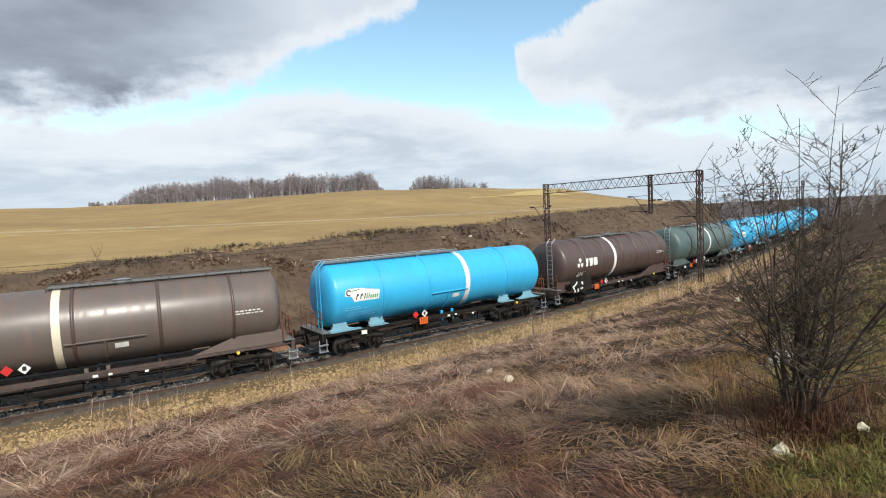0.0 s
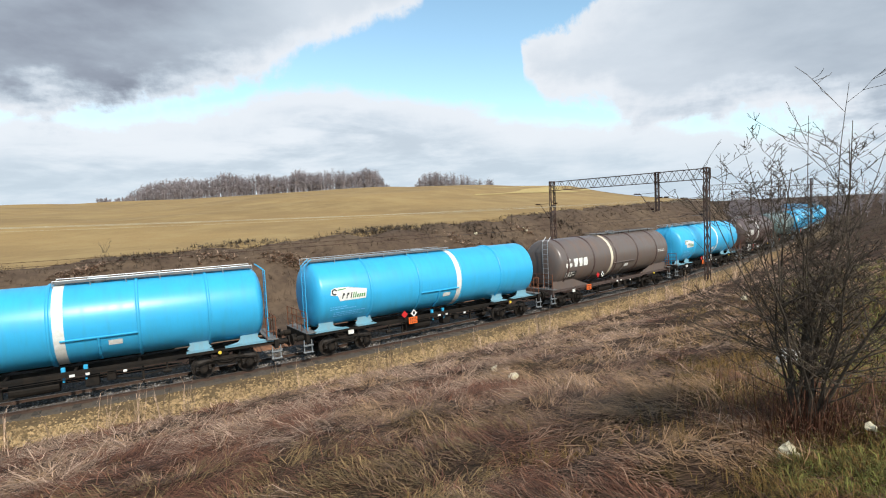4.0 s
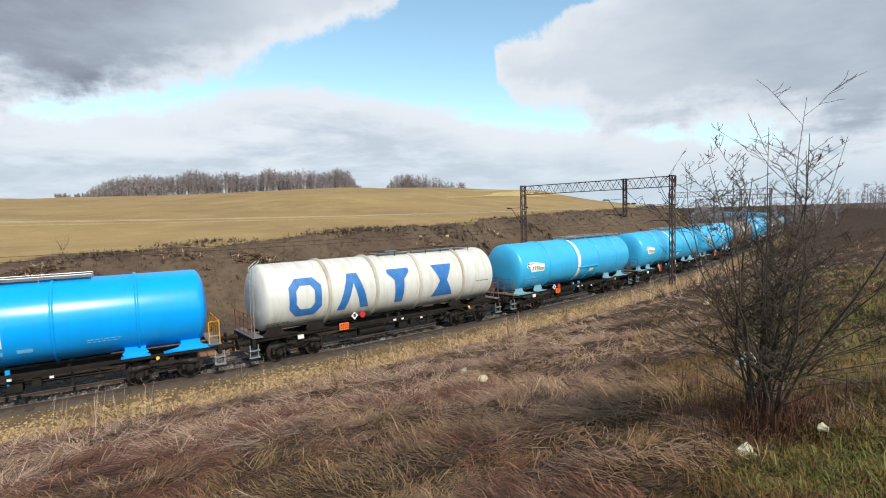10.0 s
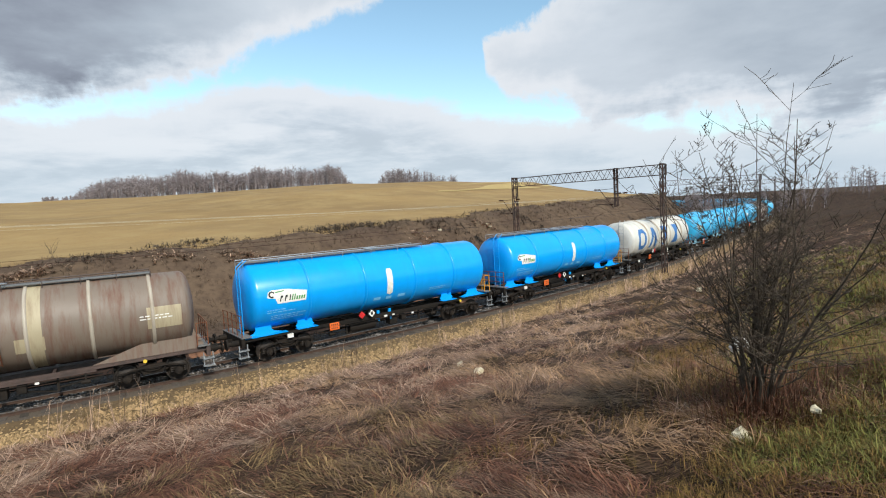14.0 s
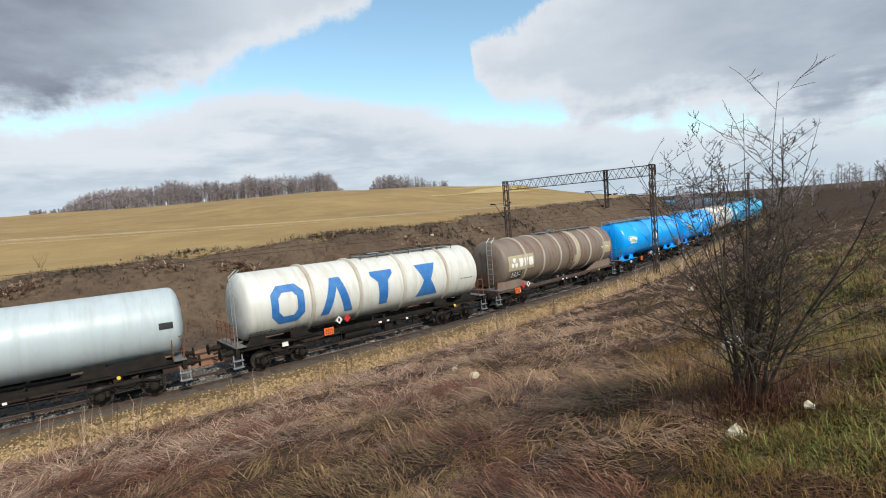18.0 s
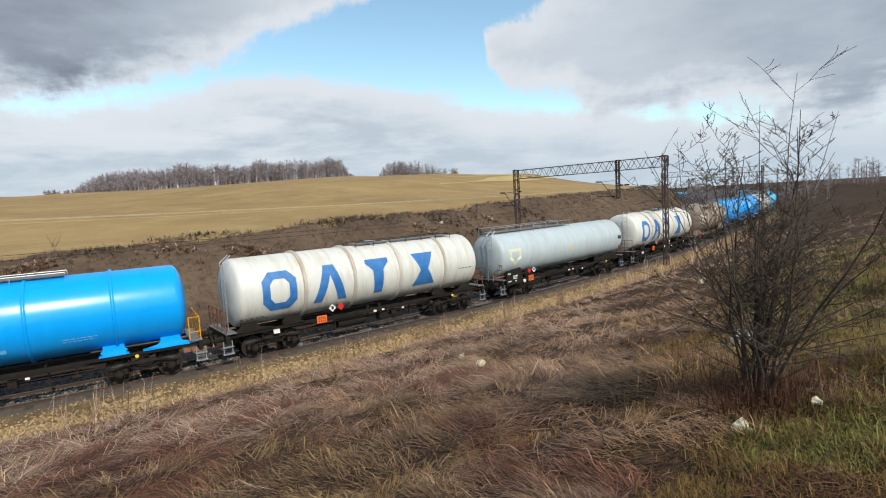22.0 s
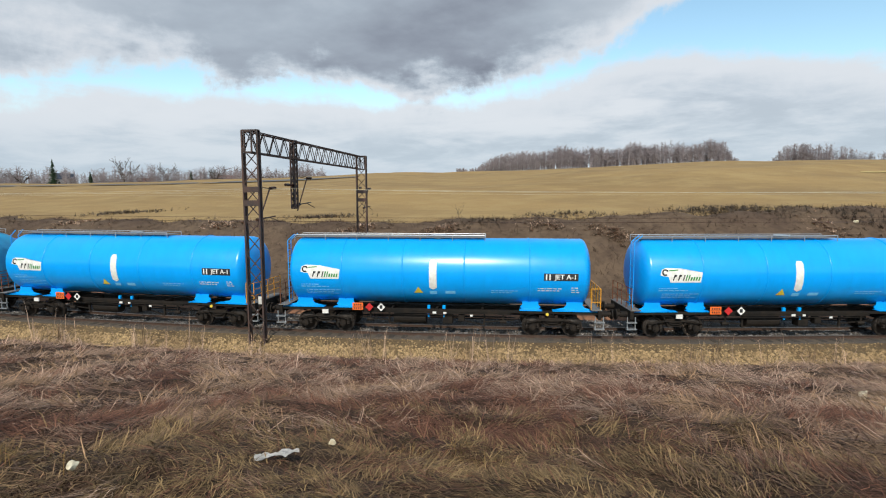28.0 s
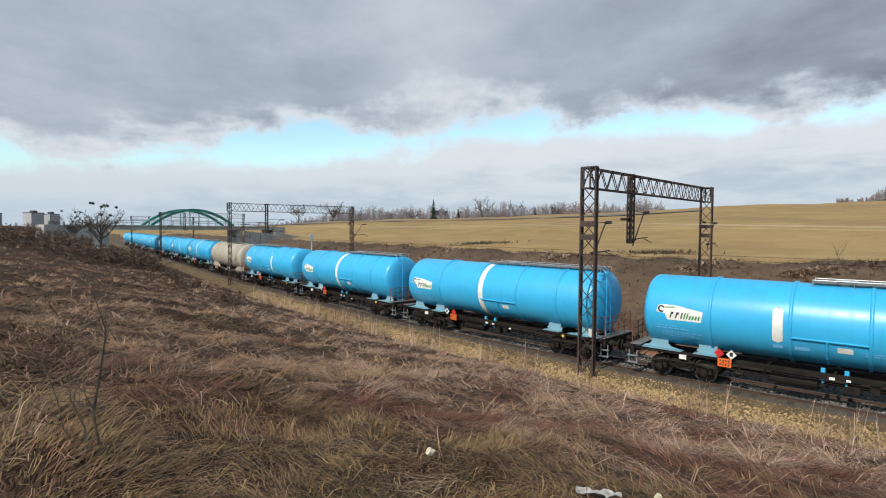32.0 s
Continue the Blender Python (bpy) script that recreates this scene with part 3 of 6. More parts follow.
def sweep(name, profile, s0, s1, step, material, parent=None, d0=0.0, closed=False):
    """A profile of (d, z) points carried along the track."""
    s = np.arange(s0, s1 + 0.01, step)
    verts, faces, n = [], [], len(profile)
    for v in s:
        for d, z in profile:
            x, y, _ = line_at(v, d + d0)
            verts.append((float(x), float(y), z))
    m = n if closed else n - 1
    for i in range(len(s) - 1):
        for k in range(m):
            a, b = i * n + k, i * n + (k + 1) % n
            faces.append((a, a + n, b + n, b))
    return sheet(name, verts, faces, material, parent)


# BED is toned down so its colour holds the shadow beneath the wagons
BED = mat("shaded_trodden_ballast", (0.115, 0.092, 0.068), (0.085, 0.072, 0.06), 0.9, 0.95, 0.0, 1.0, 15.0, (0.03, 0.026, 0.024))
SHOULDER = mat("yellowish_ballast_shoulder", (0.150, 0.104, 0.054), (0.092, 0.063, 0.036), 1.2, 0.95, 0.0, 1.0, 11.0, (0.045, 0.034, 0.022))
bed = sweep("ballast_bed", [(-1.55, -0.16), (-1.3, -0.13), (2.2, -0.13), (2.9, -0.2), (6.6, -0.13), (8.2, -0.7)], -300, 330, 2.0, BED)
tagged(bed, "trodden ballast bed under two railway tracks, darkened as wagon shade", "ballast", kind="structure")
rusty = sweep("far_track_ballast", [(3.0, -0.185), (3.4, -0.117), (5.9, -0.117), (6.5, -0.115)], -300, 330, 2.0, mat("rusty_ballast", (0.30, 0.145, 0.078), (0.19, 0.095, 0.055), 1.4, 0.95, 0.0, 1.0, 14.0, (0.055, 0.032, 0.024)))
tagged(rusty, "rust-brown ballast of the far railway track", "ballast", kind="structure")
shoulder = sweep("ballast_shoulder", [(-3.3, -0.72), (-2.7, -0.55), (-1.52, -0.15)], -300, 330, 2.0, SHOULDER)
tagged(shoulder, "yellowish gravel shoulder of the railway track", "ballast", kind="structure")
RAIL_P = [(-0.075, -0.13), (-0.075, -0.115), (-0.012, -0.10), (-0.012, -0.045), (-0.036, -0.035), (-0.036, -0.006), (0.036, -0.006), (0.036, -0.035), (0.012, -0.045), (0.012, -0.10), (0.075, -0.115), (0.075, -0.13)]
for track_d in (0.0, 4.6):
    for side in (-0.7525, 0.7525):
        rl = tagged(sweep("rail", RAIL_P, -300, 330, 3.0, M["rail"], None, track_d + side, True), "rusty steel rail with a polished head", "rail", "running rails", "structure")
        sweep("rail_head", [(-0.034, -0.004), (-0.034, 0.0), (0.034, 0.0), (0.034, -0.004)], -300, 330, 3.0, M["railhead"], rl, track_d + side)


# ---- tank wagons: x along the track, -y towards the viewer's slope, rail heads at z = 0 ----
def wrap(name, polys, material, parent, R, zc, proud=0.008, label=""):
    """Flat outlines (x, height along the skin) laid round the tank's side."""
    bm = bmesh.new()
    for pts in polys:
        bm.faces.new([bm.verts.new((u, v, 0)) for u, v in pts])
    bmesh.ops.triangulate(bm, faces=bm.faces[:])
    vs = [v.co.y for v in bm.verts]
    k = min(vs)
    while k < max(vs):
        k += 0.14
        bmesh.ops.bisect_plane(bm, geom=bm.verts[:] + bm.edges[:] + bm.faces[:], plane_co=(0, k, 0), plane_no=(0, 1, 0))
    for v in bm.verts:
        a = v.co.y / R
        v.co = (v.co.x, -(R + proud) * math.cos(a), zc + (R + proud) * math.sin(a))
    bmesh.ops.recalc_face_normals(bm, faces=bm.faces)
    for f in bm.faces:
        if f.normal.y > 0:
            f.normal_flip()
    return part(name, bm, material, parent, label, smooth="all")


def rect(x0, x1, v0, v1):
    return [(x0, v0), (x1, v0), (x1, v1), (x0, v1)]


def skew(x0, x1, v0, v1, k=0.25):
    return [(x0, v0), (x1, v0), (x1 + (v1 - v0) * k, v1), (x0 + (v1 - v0) * k, v1)]


def lettering(text, size, x, v):
    """Outlines of a text from the built-in font, as polygons of triangles."""
    cu = bpy.data.curves.new("text", "FONT")
    cu.body, cu.size, cu.align_x, cu.align_y = text, size, "CENTER", "CENTER"
    cu.resolution_u = 2
    ob = bpy.data.objects.new("text", cu)
    scene.collection.objects.link(ob)
    bpy.context.view_layer.update()
    me = bpy.data.meshes.new_from_object(ob.evaluated_get(bpy.context.evaluated_depsgraph_get()))
    out = [[(me.vertices[i].co.x + x, me.vertices[i].co.y + v) for i in p.vertices] for p in me.polygons]
    bpy.data.objects.remove(ob)
    bpy.data.meshes.remove(me)
    return out


def logo_swoosh(w, R, zc, x, v, k=1.0):
    """White badge with a ring, dark slanted blocks and green ones."""
    def q(pts):
        return [(x + a * k, v + b * k) for a, b in pts]
    plate = wrap("logo_plate", [q([(-0.95, 0.30), (-1.02, 0.02), (-0.86, -0.02), (-0.62, -0.05), (-0.5, -0.34), (1.0, -0.34), (1.08, 0.16), (-0.1, 0.16), (0.0, 0.36), (-0.75, 0.38)])],
                 M["white_mark"], w, R, zc, 0.008, "white badge with dark and green blocks")
    ring = [q([(-0.78 + 0.17 * math.cos(a) * f, 0.16 + 0.17 * math.sin(a) * f) for a in (b, b + 0.55) for f in ((1, 0.55) if a == b else (0.55, 1))]) for b in np.arange(0.4, 5.2, 0.55)]
    wrap("logo_ring", ring, M["black"], plate, R, zc, 0.016)
    wrap("logo_streak", [q([(-0.6, 0.27), (-0.15, 0.31), (-0.15, 0.26), (-0.6, 0.22)])], M["green_mark"], plate, R, zc, 0.016)
    for a, wd in ((-0.40, 0.2), (-0.15, 0.2), (0.09, 0.0)):
        wrap("logo_block", [q(skew(a, a + 0.06, -0.24, 0.05))] + ([q(skew(a + 0.1, a + wd - 0.03, -0.06, 0.05))] if wd else []), M["black"], plate, R, zc, 0.016)
    for a, b, h in ((0.22, 0.28, 0.05), (0.34, 0.40, 0.05), (0.46, 0.54, -0.06), (0.59, 0.67, -0.06), (0.72, 0.80, -0.06), (0.85, 0.92, -0.06)):
        wrap("logo_block", [q(skew(a, b, -0.24, h))], M["green_mark"], plate, R, zc, 0.016)


def logo_four_shapes(w, R, zc):
    """Four big plain blue shapes: ring, chevron, tapered block and hourglass."""
    hh = 0.90
    x = -4.95
    eight = ((-1, -0.55), (-0.55, -1), (0.55, -1), (1, -0.55), (1, 0.55), (0.55, 1), (-0.55, 1), (-1, 0.55))
    o = [(x + 0.78 * a, hh * b) for a, b in eight]
    i = [(x + 0.44 * a, hh * 0.6 * b) for a, b in eight]
    wrap("blue_shape", [[o[k], o[(k + 1) % 8], i[(k + 1) % 8], i[k]] for k in range(8)], M["blue_mark"], w, R, zc, 0.012, "large blue eight-sided ring")
    x = -2.5
    wrap("blue_shape", [[(x + k * 0.86, -hh), (x + k * 0.42, -hh), (x, hh * 0.45), (x, hh), (x + k * 0.26, hh)] for k in (-1, 1)], M["blue_mark"], w, R, zc, 0.012, "large blue chevron")
    x = 0.12
    wrap("blue_shape", [[(x - 0.24, -hh), (x + 0.24, -hh), (x + 0.3, hh * 0.35), (x + 0.66, hh * 0.75), (x + 0.66, hh), (x - 0.66, hh), (x - 0.66, hh * 0.75), (x - 0.3, hh * 0.35)]], M["blue_mark"], w, R, zc, 0.012, "large blue tapered block")
    x = 2.95
    wrap("blue_shape", [[(x - 0.74, -hh), (x + 0.74, -hh), (x + 0.24, 0), (x + 0.7, hh), (x - 0.7, hh), (x - 0.24, 0)]], M["blue_mark"], w, R, zc, 0.012, "large blue hourglass")


def text_bars(w, R, zc, x, v, rows, material, n=3):
    """Small unreadable writing as bars."""
    polys = []
    rnd = random.Random(int(abs(x) * 100) + n)
    for i in range(rows):
        a = x
        for _ in range(n * 2):
            b = a + rnd.uniform(0.05, 0.22)
            polys.append(rect(a, b, v - i * 0.11, v - i * 0.11 + 0.045))
            a = b + 0.05
    tagged(wrap("small_writing", polys, material, w, R, zc), kind="stuff")


def diamond(w, x, y, z, r, material, name="hazard_label"):
    p = part(name, poly(bmesh.new(), [(x - r, z), (x, z - r), (x + r, z), (x, z + r)], "xz", y, 0.012), material, w)
    return p


def bogie(w, x, st):
    """Two-axle bogie with sprung side frames."""
    b = part("bogie", box(box(bmesh.new(), -0.18, 0.18, -1.0, 1.0, 0.50, 0.78), -0.09, 0.09, -0.09, 0.09, 0.78, 0.95), M["bogie"], w)
    b.location = (x, 0, 0)
    for sy in (-1, 1):
        bm = bmesh.new()
        y = sy * 1.0
        poly(bm, [(-1.22, 0.58), (-1.08, 0.40), (-0.72, 0.40), (-0.58, 0.62), (-0.30, 0.50), (0.30, 0.50), (0.58, 0.62), (0.72, 0.40), (1.08, 0.40), (1.22, 0.58), (1.2, 0.66), (0.7, 0.72), (0.34, 0.86), (-0.34, 0.86), (-0.7, 0.72), (-1.2, 0.66)], "xz", y - 0.05, 0.10)
        part("side_frame", bm, M["bogie"], b)
        for k in (-1, 1):
            bm = bmesh.new()
            rod(bm, (0.9 * k, y + sy * 0.05, 0.46), (0.9 * k, y + sy * 0.2, 0.46), 0.15, 12)
            rod(bm, (0.9 * k, y + sy * 0.2, 0.46), (0.9 * k, y + sy * 0.23, 0.46), 0.10, 8)
            part("axle_box", bm, M["bogie"], b)
            for q in (-0.24, 0.24):
                t = lathe(bmesh.new(), [(zz, rr) for zz in np.arange(0.40, 0.70, 0.075) for zz, rr in ((zz, 0.06), (zz + 0.03, 0.09))], 0.0, 7)
                bmesh.ops.transform(t, matrix=Matrix.Translation((0.9 * k + q, y + sy * 0.10, 0)) @ Matrix.Rotation(-math.pi / 2, 4, "Y"), verts=t.verts[:])
                part("spring", t, M["bogie"], b)
        bm = bmesh.new()
        rod(bm, (-0.55, y + sy * 0.10, 0.80), (-0.15, y + sy * 0.10, 0.62), 0.03, 6)
        rod(bm, (-0.15, y + sy * 0.10, 0.62), (0.15, y + sy * 0.10, 0.62), 0.03, 6)
        rod(bm, (0.15, y + sy * 0.10, 0.62), (0.55, y + sy * 0.10, 0.80), 0.03, 6)
        part("brake_rod", bm, M["frame"], b)
    for k in (-1, 1):
        bm = bmesh.new()
        rod(bm, (0, -1.05, 0), (0, 1.05, 0), 0.075, 8)
        for sy in (-1, 1):
            t = bmesh.new()
            lathe(t, [(0.08, 0.12), (0.05, 0.20), (0.03, 0.38), (0.065, 0.40), (0.065, 0.46), (-0.065, 0.46), (-0.065, 0.40), (-0.03, 0.38), (-0.05, 0.20), (-0.08, 0.12)], 0.0, 24, True)
            bmesh.ops.transform(t, matrix=Matrix.Translation((0, sy * 0.76, 0)) @ Matrix.Rotation(math.pi / 2, 4, "Z"), verts=t.verts[:])
            tm = bpy.data.meshes.new("t")
            t.to_mesh(tm)
            t.free()
            bm.from_mesh(tm)
            bpy.data.meshes.remove(tm)
            for h in range(3):
                a = h * 2.094
                rod(bm, (0.27 * math.cos(a), sy * 0.80, 0.27 * math.sin(a)), (0.27 * math.cos(a), sy * 0.815, 0.27 * math.sin(a)), 0.05, 6)
        bmesh.ops.recalc_face_normals(bm, faces=bm.faces)
        ws = part("wheelset", bm, M["wheel"], b, smooth=True)
        ws.matrix_parent_inverse = Matrix.Translation((0.9 * k, 0, 0.46))
    return b


def lathe_wheel(x):
    """A spoked hand wheel facing the side."""
    bm = bmesh.new()
    n, r, z = 12, 0.2, 0.78
    pts = [Vector((x + r * math.cos(6.283 * i / n), -1.26, z + r * math.sin(6.283 * i / n))) for i in range(n)]
    for i in range(n):
        rod(bm, pts[i], pts[(i + 1) % n], 0.015, 4)
    for i in range(0, n, 3):
        rod(bm, pts[i], (x, -1.2, z), 0.012, 4)
    return bm


def tank_wagon(st):
    w = thing("tank_wagon", Matrix.Identity(4), st["label"], "tank wagon", "wagons of the tank train")
    R, zc, half = st.get("R", 1.53), st.get("zc", 2.83), st.get("half", 6.95)
    col = M[st["paint"]]
    frame_m = M[st.get("frame", "frame")]
    dish = st.get("dish", 0.42)
    prof = [(-half, 0)] + [(-half + dish * (1 - math.cos(a)), R * math.sin(a) ** 0.72) for a in np.linspace(0.18, math.pi / 2, 8)]
    prof = prof + [(-x, r) for x, r in prof[::-1]]
    tank = part("tank", lathe(bmesh.new(), prof, zc, 48), col, w, "", smooth="all")
    rh = st.get("ring_h", 0.06)
    for x in st["rings"]:
        bm = lathe(bmesh.new(), [(x - rh * 1.1, R - 0.01), (x - rh * 0.8, R + rh), (x + rh * 0.8, R + rh), (x + rh * 1.1, R - 0.01)], zc, 48)
        part("ring", bm, M[st.get("ring_paint", st["paint"])], w, smooth="all")
    if st.get("seams"):
        for x in st["seams"]:
            part("weld_seam", lathe(bmesh.new(), [(x - 0.035, R - 0.005), (x - 0.02, R + 0.03), (x + 0.02, R + 0.03), (x + 0.035, R - 0.005)], zc, 48), col, w, smooth="all")
    # markings
    if st.get("band"):
        x, name, hw = st["band"]
        part("band", lathe(bmesh.new(), [(x - hw, R + 0.004), (x - hw, R + 0.007), (x + hw, R + 0.007), (x + hw, R + 0.004)], zc, 48), M[name], w, "pale painted band round the tank", smooth=True)
    if st.get("arrow"):
        x = st["arrow"]
        wrap("level_mark", [[(x - 0.17, -0.62), (x, -0.72), (x + 0.17, -0.62), (x + 0.17, 0.55), (x + 0.1, 0.68), (x - 0.1, 0.68), (x - 0.17, 0.55)]], M["white_mark"], w, R, zc, 0.008, "upright white mark")
        for q in [rect(x - 0.16, x + 0.16, -0.98, -0.80), rect(x + 0.55, x + 1.0, -0.95, -0.78)] + ([rect(x - 0.9, x - 0.5, -0.95, -0.78)] if st.get("plates3") else []):
            wrap("small_plate", [q], M["white_text"], w, R, zc)
        text_bars(w, R, zc, x + 2.6, -0.75, 2, M["white_text"], 3)
    if st.get("logo") == "badge":
        logo_swoosh(w, R, zc, -half + 1.65, 0.05, 0.88)
        text_bars(w, R, zc, -half + 0.75, -0.55, 2, M["white_text"], 3)
        text_bars(w, R, zc, -half + 0.95, -0.85, 3, M["white_text"], 4)
    elif st.get("logo") == "white_shapes":
        x = -half + st.get("logo_x", 1.6)
        k = st.get("logo_k", 1.0)
        e = x - 0.48 * k
        for a in (90, 210, 330):
            c, s = math.cos(radians(a)), math.sin(radians(a))
            wrap("white_shape", [[(e + (c * u - s * v) * k, (s * u + c * v) * k) for u, v in ((0.06, -0.05), (0.26, -0.17), (0.34, -0.05), (0.34, 0.05), (0.26, 0.17), (0.06, 0.05))]], M["white_mark"], w, R, zc, 0.008, "white three-armed emblem")
        for pts in (((0.0, 0.27), (0.46, 0.27), (0.36, -0.26), (0.10, -0.26)), ((0.54, 0.27), (0.94, 0.27), (0.90, -0.26), (0.62, -0.26)), ((1.04, 0.2), (1.14, 0.27), (1.46, 0.27), (1.5, -0.2), (1.4, -0.26), (1.1, -0.26), (1.02, -0.18))):
            wrap("white_shape", [[(x + u * k, v * k) for u, v in pts]], M["white_mark"], w, R, zc)
        nx = x - 0.75
        note = wrap("note_panel", [rect(nx, nx + 1.15, -1.05, -0.52)], M["note_black"], w, R, zc, 0.010, "black panel with white notes")
        tagged(wrap("note_writing", [rect(nx + 0.08 + 0.24 * j, nx + 0.24 + 0.24 * j, -0.62 - 0.1 * i, -0.58 - 0.1 * i) for i in range(4) for j in range(3 if i % 2 else 4)], M["white_mark"], note, R, zc, 0.018), kind="stuff")
        text_bars(w, R, zc, half - 2.0, 0.0, 2, M["white_mark"], 3)
    elif st.get("logo") == "four":
        logo_four_shapes(w, R, zc)
        text_bars(w, R, zc, -half + 0.3, -1.2, 2, M["black"], 3)
        text_bars(w, R, zc, half - 1.6, -0.3, 1, M["black"], 3)
    elif st.get("logo") == "shield":
        x = -half + 1.35
        wrap("shield", [[(x - 0.6, 0.42), (x - 0.55, -0.2), (x, -0.62), (x + 0.55, -0.2), (x + 0.6, 0.42)]], M["soft_yellow"], w, R, zc, 0.006, "faded pale yellow shield")
        wrap("shield_core", [[(x - 0.36, 0.24), (x - 0.34, -0.1), (x, -0.4), (x + 0.34, -0.1), (x + 0.36, 0.24)]], M["gas"], w, R, zc, 0.012, "grey core of the faded shield")
        wrap("small_plate", [rect(half - 0.95, half - 0.45, -0.1, 0.16)], M["black"], w, R, zc)
        wrap("small_plate", [rect(-0.2, 0.15, -0.3, -0.18), rect(-0.2, 0.15, -0.14, -0.06)], M["yellow_mark"], w, R, zc)
    if st.get("patches"):
        for a, b, c, d in ((-half + 0.55, -half + 3.2, -0.45, 0.5), (1.15, 2.0, -0.75, -0.2), (half - 1.75, half - 0.55, -0.5, 0.35)):
            wrap("label_patch", [rect(a, b, c, d)], M["cream_old"], w, R, zc, 0.005, "faded beige paint patch")
        bm = bmesh.new()
        for x in (0.35, 0.75):
            pts = [(x, -(R + 0.14) * math.cos(a), zc + (R + 0.14) * math.sin(a)) for a in np.linspace(-0.7, 1.25, 8)]
            for p, q in zip(pts, pts[1:]):
                rod(bm, p, q, 0.022, 5)
        for a in np.linspace(-0.65, 1.2, 11):
            y, z = -(R + 0.14) * math.cos(a), zc + (R + 0.14) * math.sin(a)
            rod(bm, (0.35, y, z), (0.75, y, z), 0.014, 5)
        part("side_ladder", bm, M["rust_rail"], w)
    if st.get("jet"):
        x = half - 1.35
        lp = wrap("fuel_plate", [rect(x - 0.80, x + 0.68, -0.20, 0.12)], M["black"], w, R, zc, 0.008, "black plate with white fuel name")
        wrap("fuel_name", lettering("JET A-1", 0.30, x + 0.14, -0.04) + lettering("JET A-1", 0.30, x + 0.155, -0.035), M["white_mark"], lp, R, zc, 0.016)
        wrap("fuel_stripe", [rect(x - 0.72, x - 0.66, -0.17, 0.09), rect(x - 0.57, x - 0.51, -0.17, 0.09)], M["white_mark"], lp, R, zc, 0.016)
        wrap("warning_triangle", [[(-0.98, -0.92), (-0.56, -0.92), (-0.77, -0.58)]], M["yellow_mark"], w, R, zc, 0.008, "yellow warning triangle")
        text_bars(w, R, zc, half - 2.4, -0.6, 2, M["white_mark"], 3)
        text_bars(w, R, zc, half - 0.95, -0.55, 3, M["white_mark"], 1)
    if st.get("pipe"):
        x0, x1 = st["pipe"]
        bm = bmesh.new()
        zz = -0.42

        def skin(x, v):
            return (x, -(R + 0.04) * math.cos(v / R), zc + (R + 0.04) * math.sin(v / R))
        rod(bm, skin(x0, zz), skin(x1, zz), 0.035, 6)
        xm = (x0 + x1) / 2 - 0.05
        pts = [skin(xm, v) for v in (zz, -0.8, -1.2, -1.6)]
        for a, b in zip(pts, pts[1:]):
            rod(bm, a, b, 0.05, 6)
        part("handrail_pipe", bm, col, w)
        wrap("valve_note", [rect(xm + 0.3, xm + 0.75, -0.85, -0.62)], M["white_mark"], w, R, zc)
    # walkway, dome and ladder
    x0, x1 = st.get("walk", (-half + 0.2, 1.8))
    bm = bmesh.new()
    for y in (-0.32, 0.0, 0.32):
        box(bm, x0, x1, y - 0.13, y + 0.13, zc + R + 0.05, zc + R + 0.075)
    part("walkway", bm, M["grating"], w, "galvanised roof walkway")
    rail_z = st.get("rail_h", 0.16)
    bm = bmesh.new()
    for y in (-0.52, 0.52):
        rod(bm, (x0, y, zc + R + rail_z), (x1, y, zc + R + rail_z), 0.018, 5)
        for x in np.arange(x0, x1 + 0.1, (x1 - x0) / 6):
            rod(bm, (float(x), y, zc + R - 0.12), (float(x), y, zc + R + rail_z), 0.018, 5)
    part("walkway_rail", bm, M["steel"] if st.get("pale_rail", True) else frame_m, w)
    bm = bmesh.new()
    xm = st.get("dome", 0.6)
    rod(bm, (xm, 0, zc + R - 0.1), (xm, 0, zc + R + 0.12), 0.30, 16)
    rod(bm, (xm, 0, zc + R + 0.12), (xm, 0, zc + R + 0.16), 0.34, 16)
    part("manhole_lid", bm, M["steel"], w)
    turn = st.get("ladder", -1)
    lad = turn * (half + 0.12)
    bm = bmesh.new()
    for y in (-0.75, -0.35):
        rod(bm, (lad, y, 1.25), (lad, y, zc + R - 0.1), 0.02, 6)
        rod(bm, (lad, y, zc + R - 0.1), (lad - turn * 0.35, y, zc + R + 0.2), 0.022, 6)
    for z in np.arange(1.4, zc + R - 0.1, 0.3):
        rod(bm, (lad, -0.75, float(z)), (lad, -0.35, float(z)), 0.014, 5)
    part("ladder", bm, col if st["paint"].startswith("blue") else M["steel"], w, "narrow end ladder")
    # frame
    bm = bmesh.new()
    box(bm, -7.2, 7.2, -0.22, 0.22, 0.90, 1.18)
    for y in (-1.18, 1.1):
        box(bm, -7.2, 7.2, y, y + 0.08, 1.08, 1.2)
        box(bm, -3.4, 3.4, y + 0.02, y + 0.06, 0.99, 1.08)
    for x in (-6.2, -4.2, -2.1, 0.0, 2.1, 4.2, 6.2):
        box(bm, x - 0.05, x + 0.05, -1.1, 1.1, 1.0, 1.16)
    part("underframe", bm, frame_m, w)
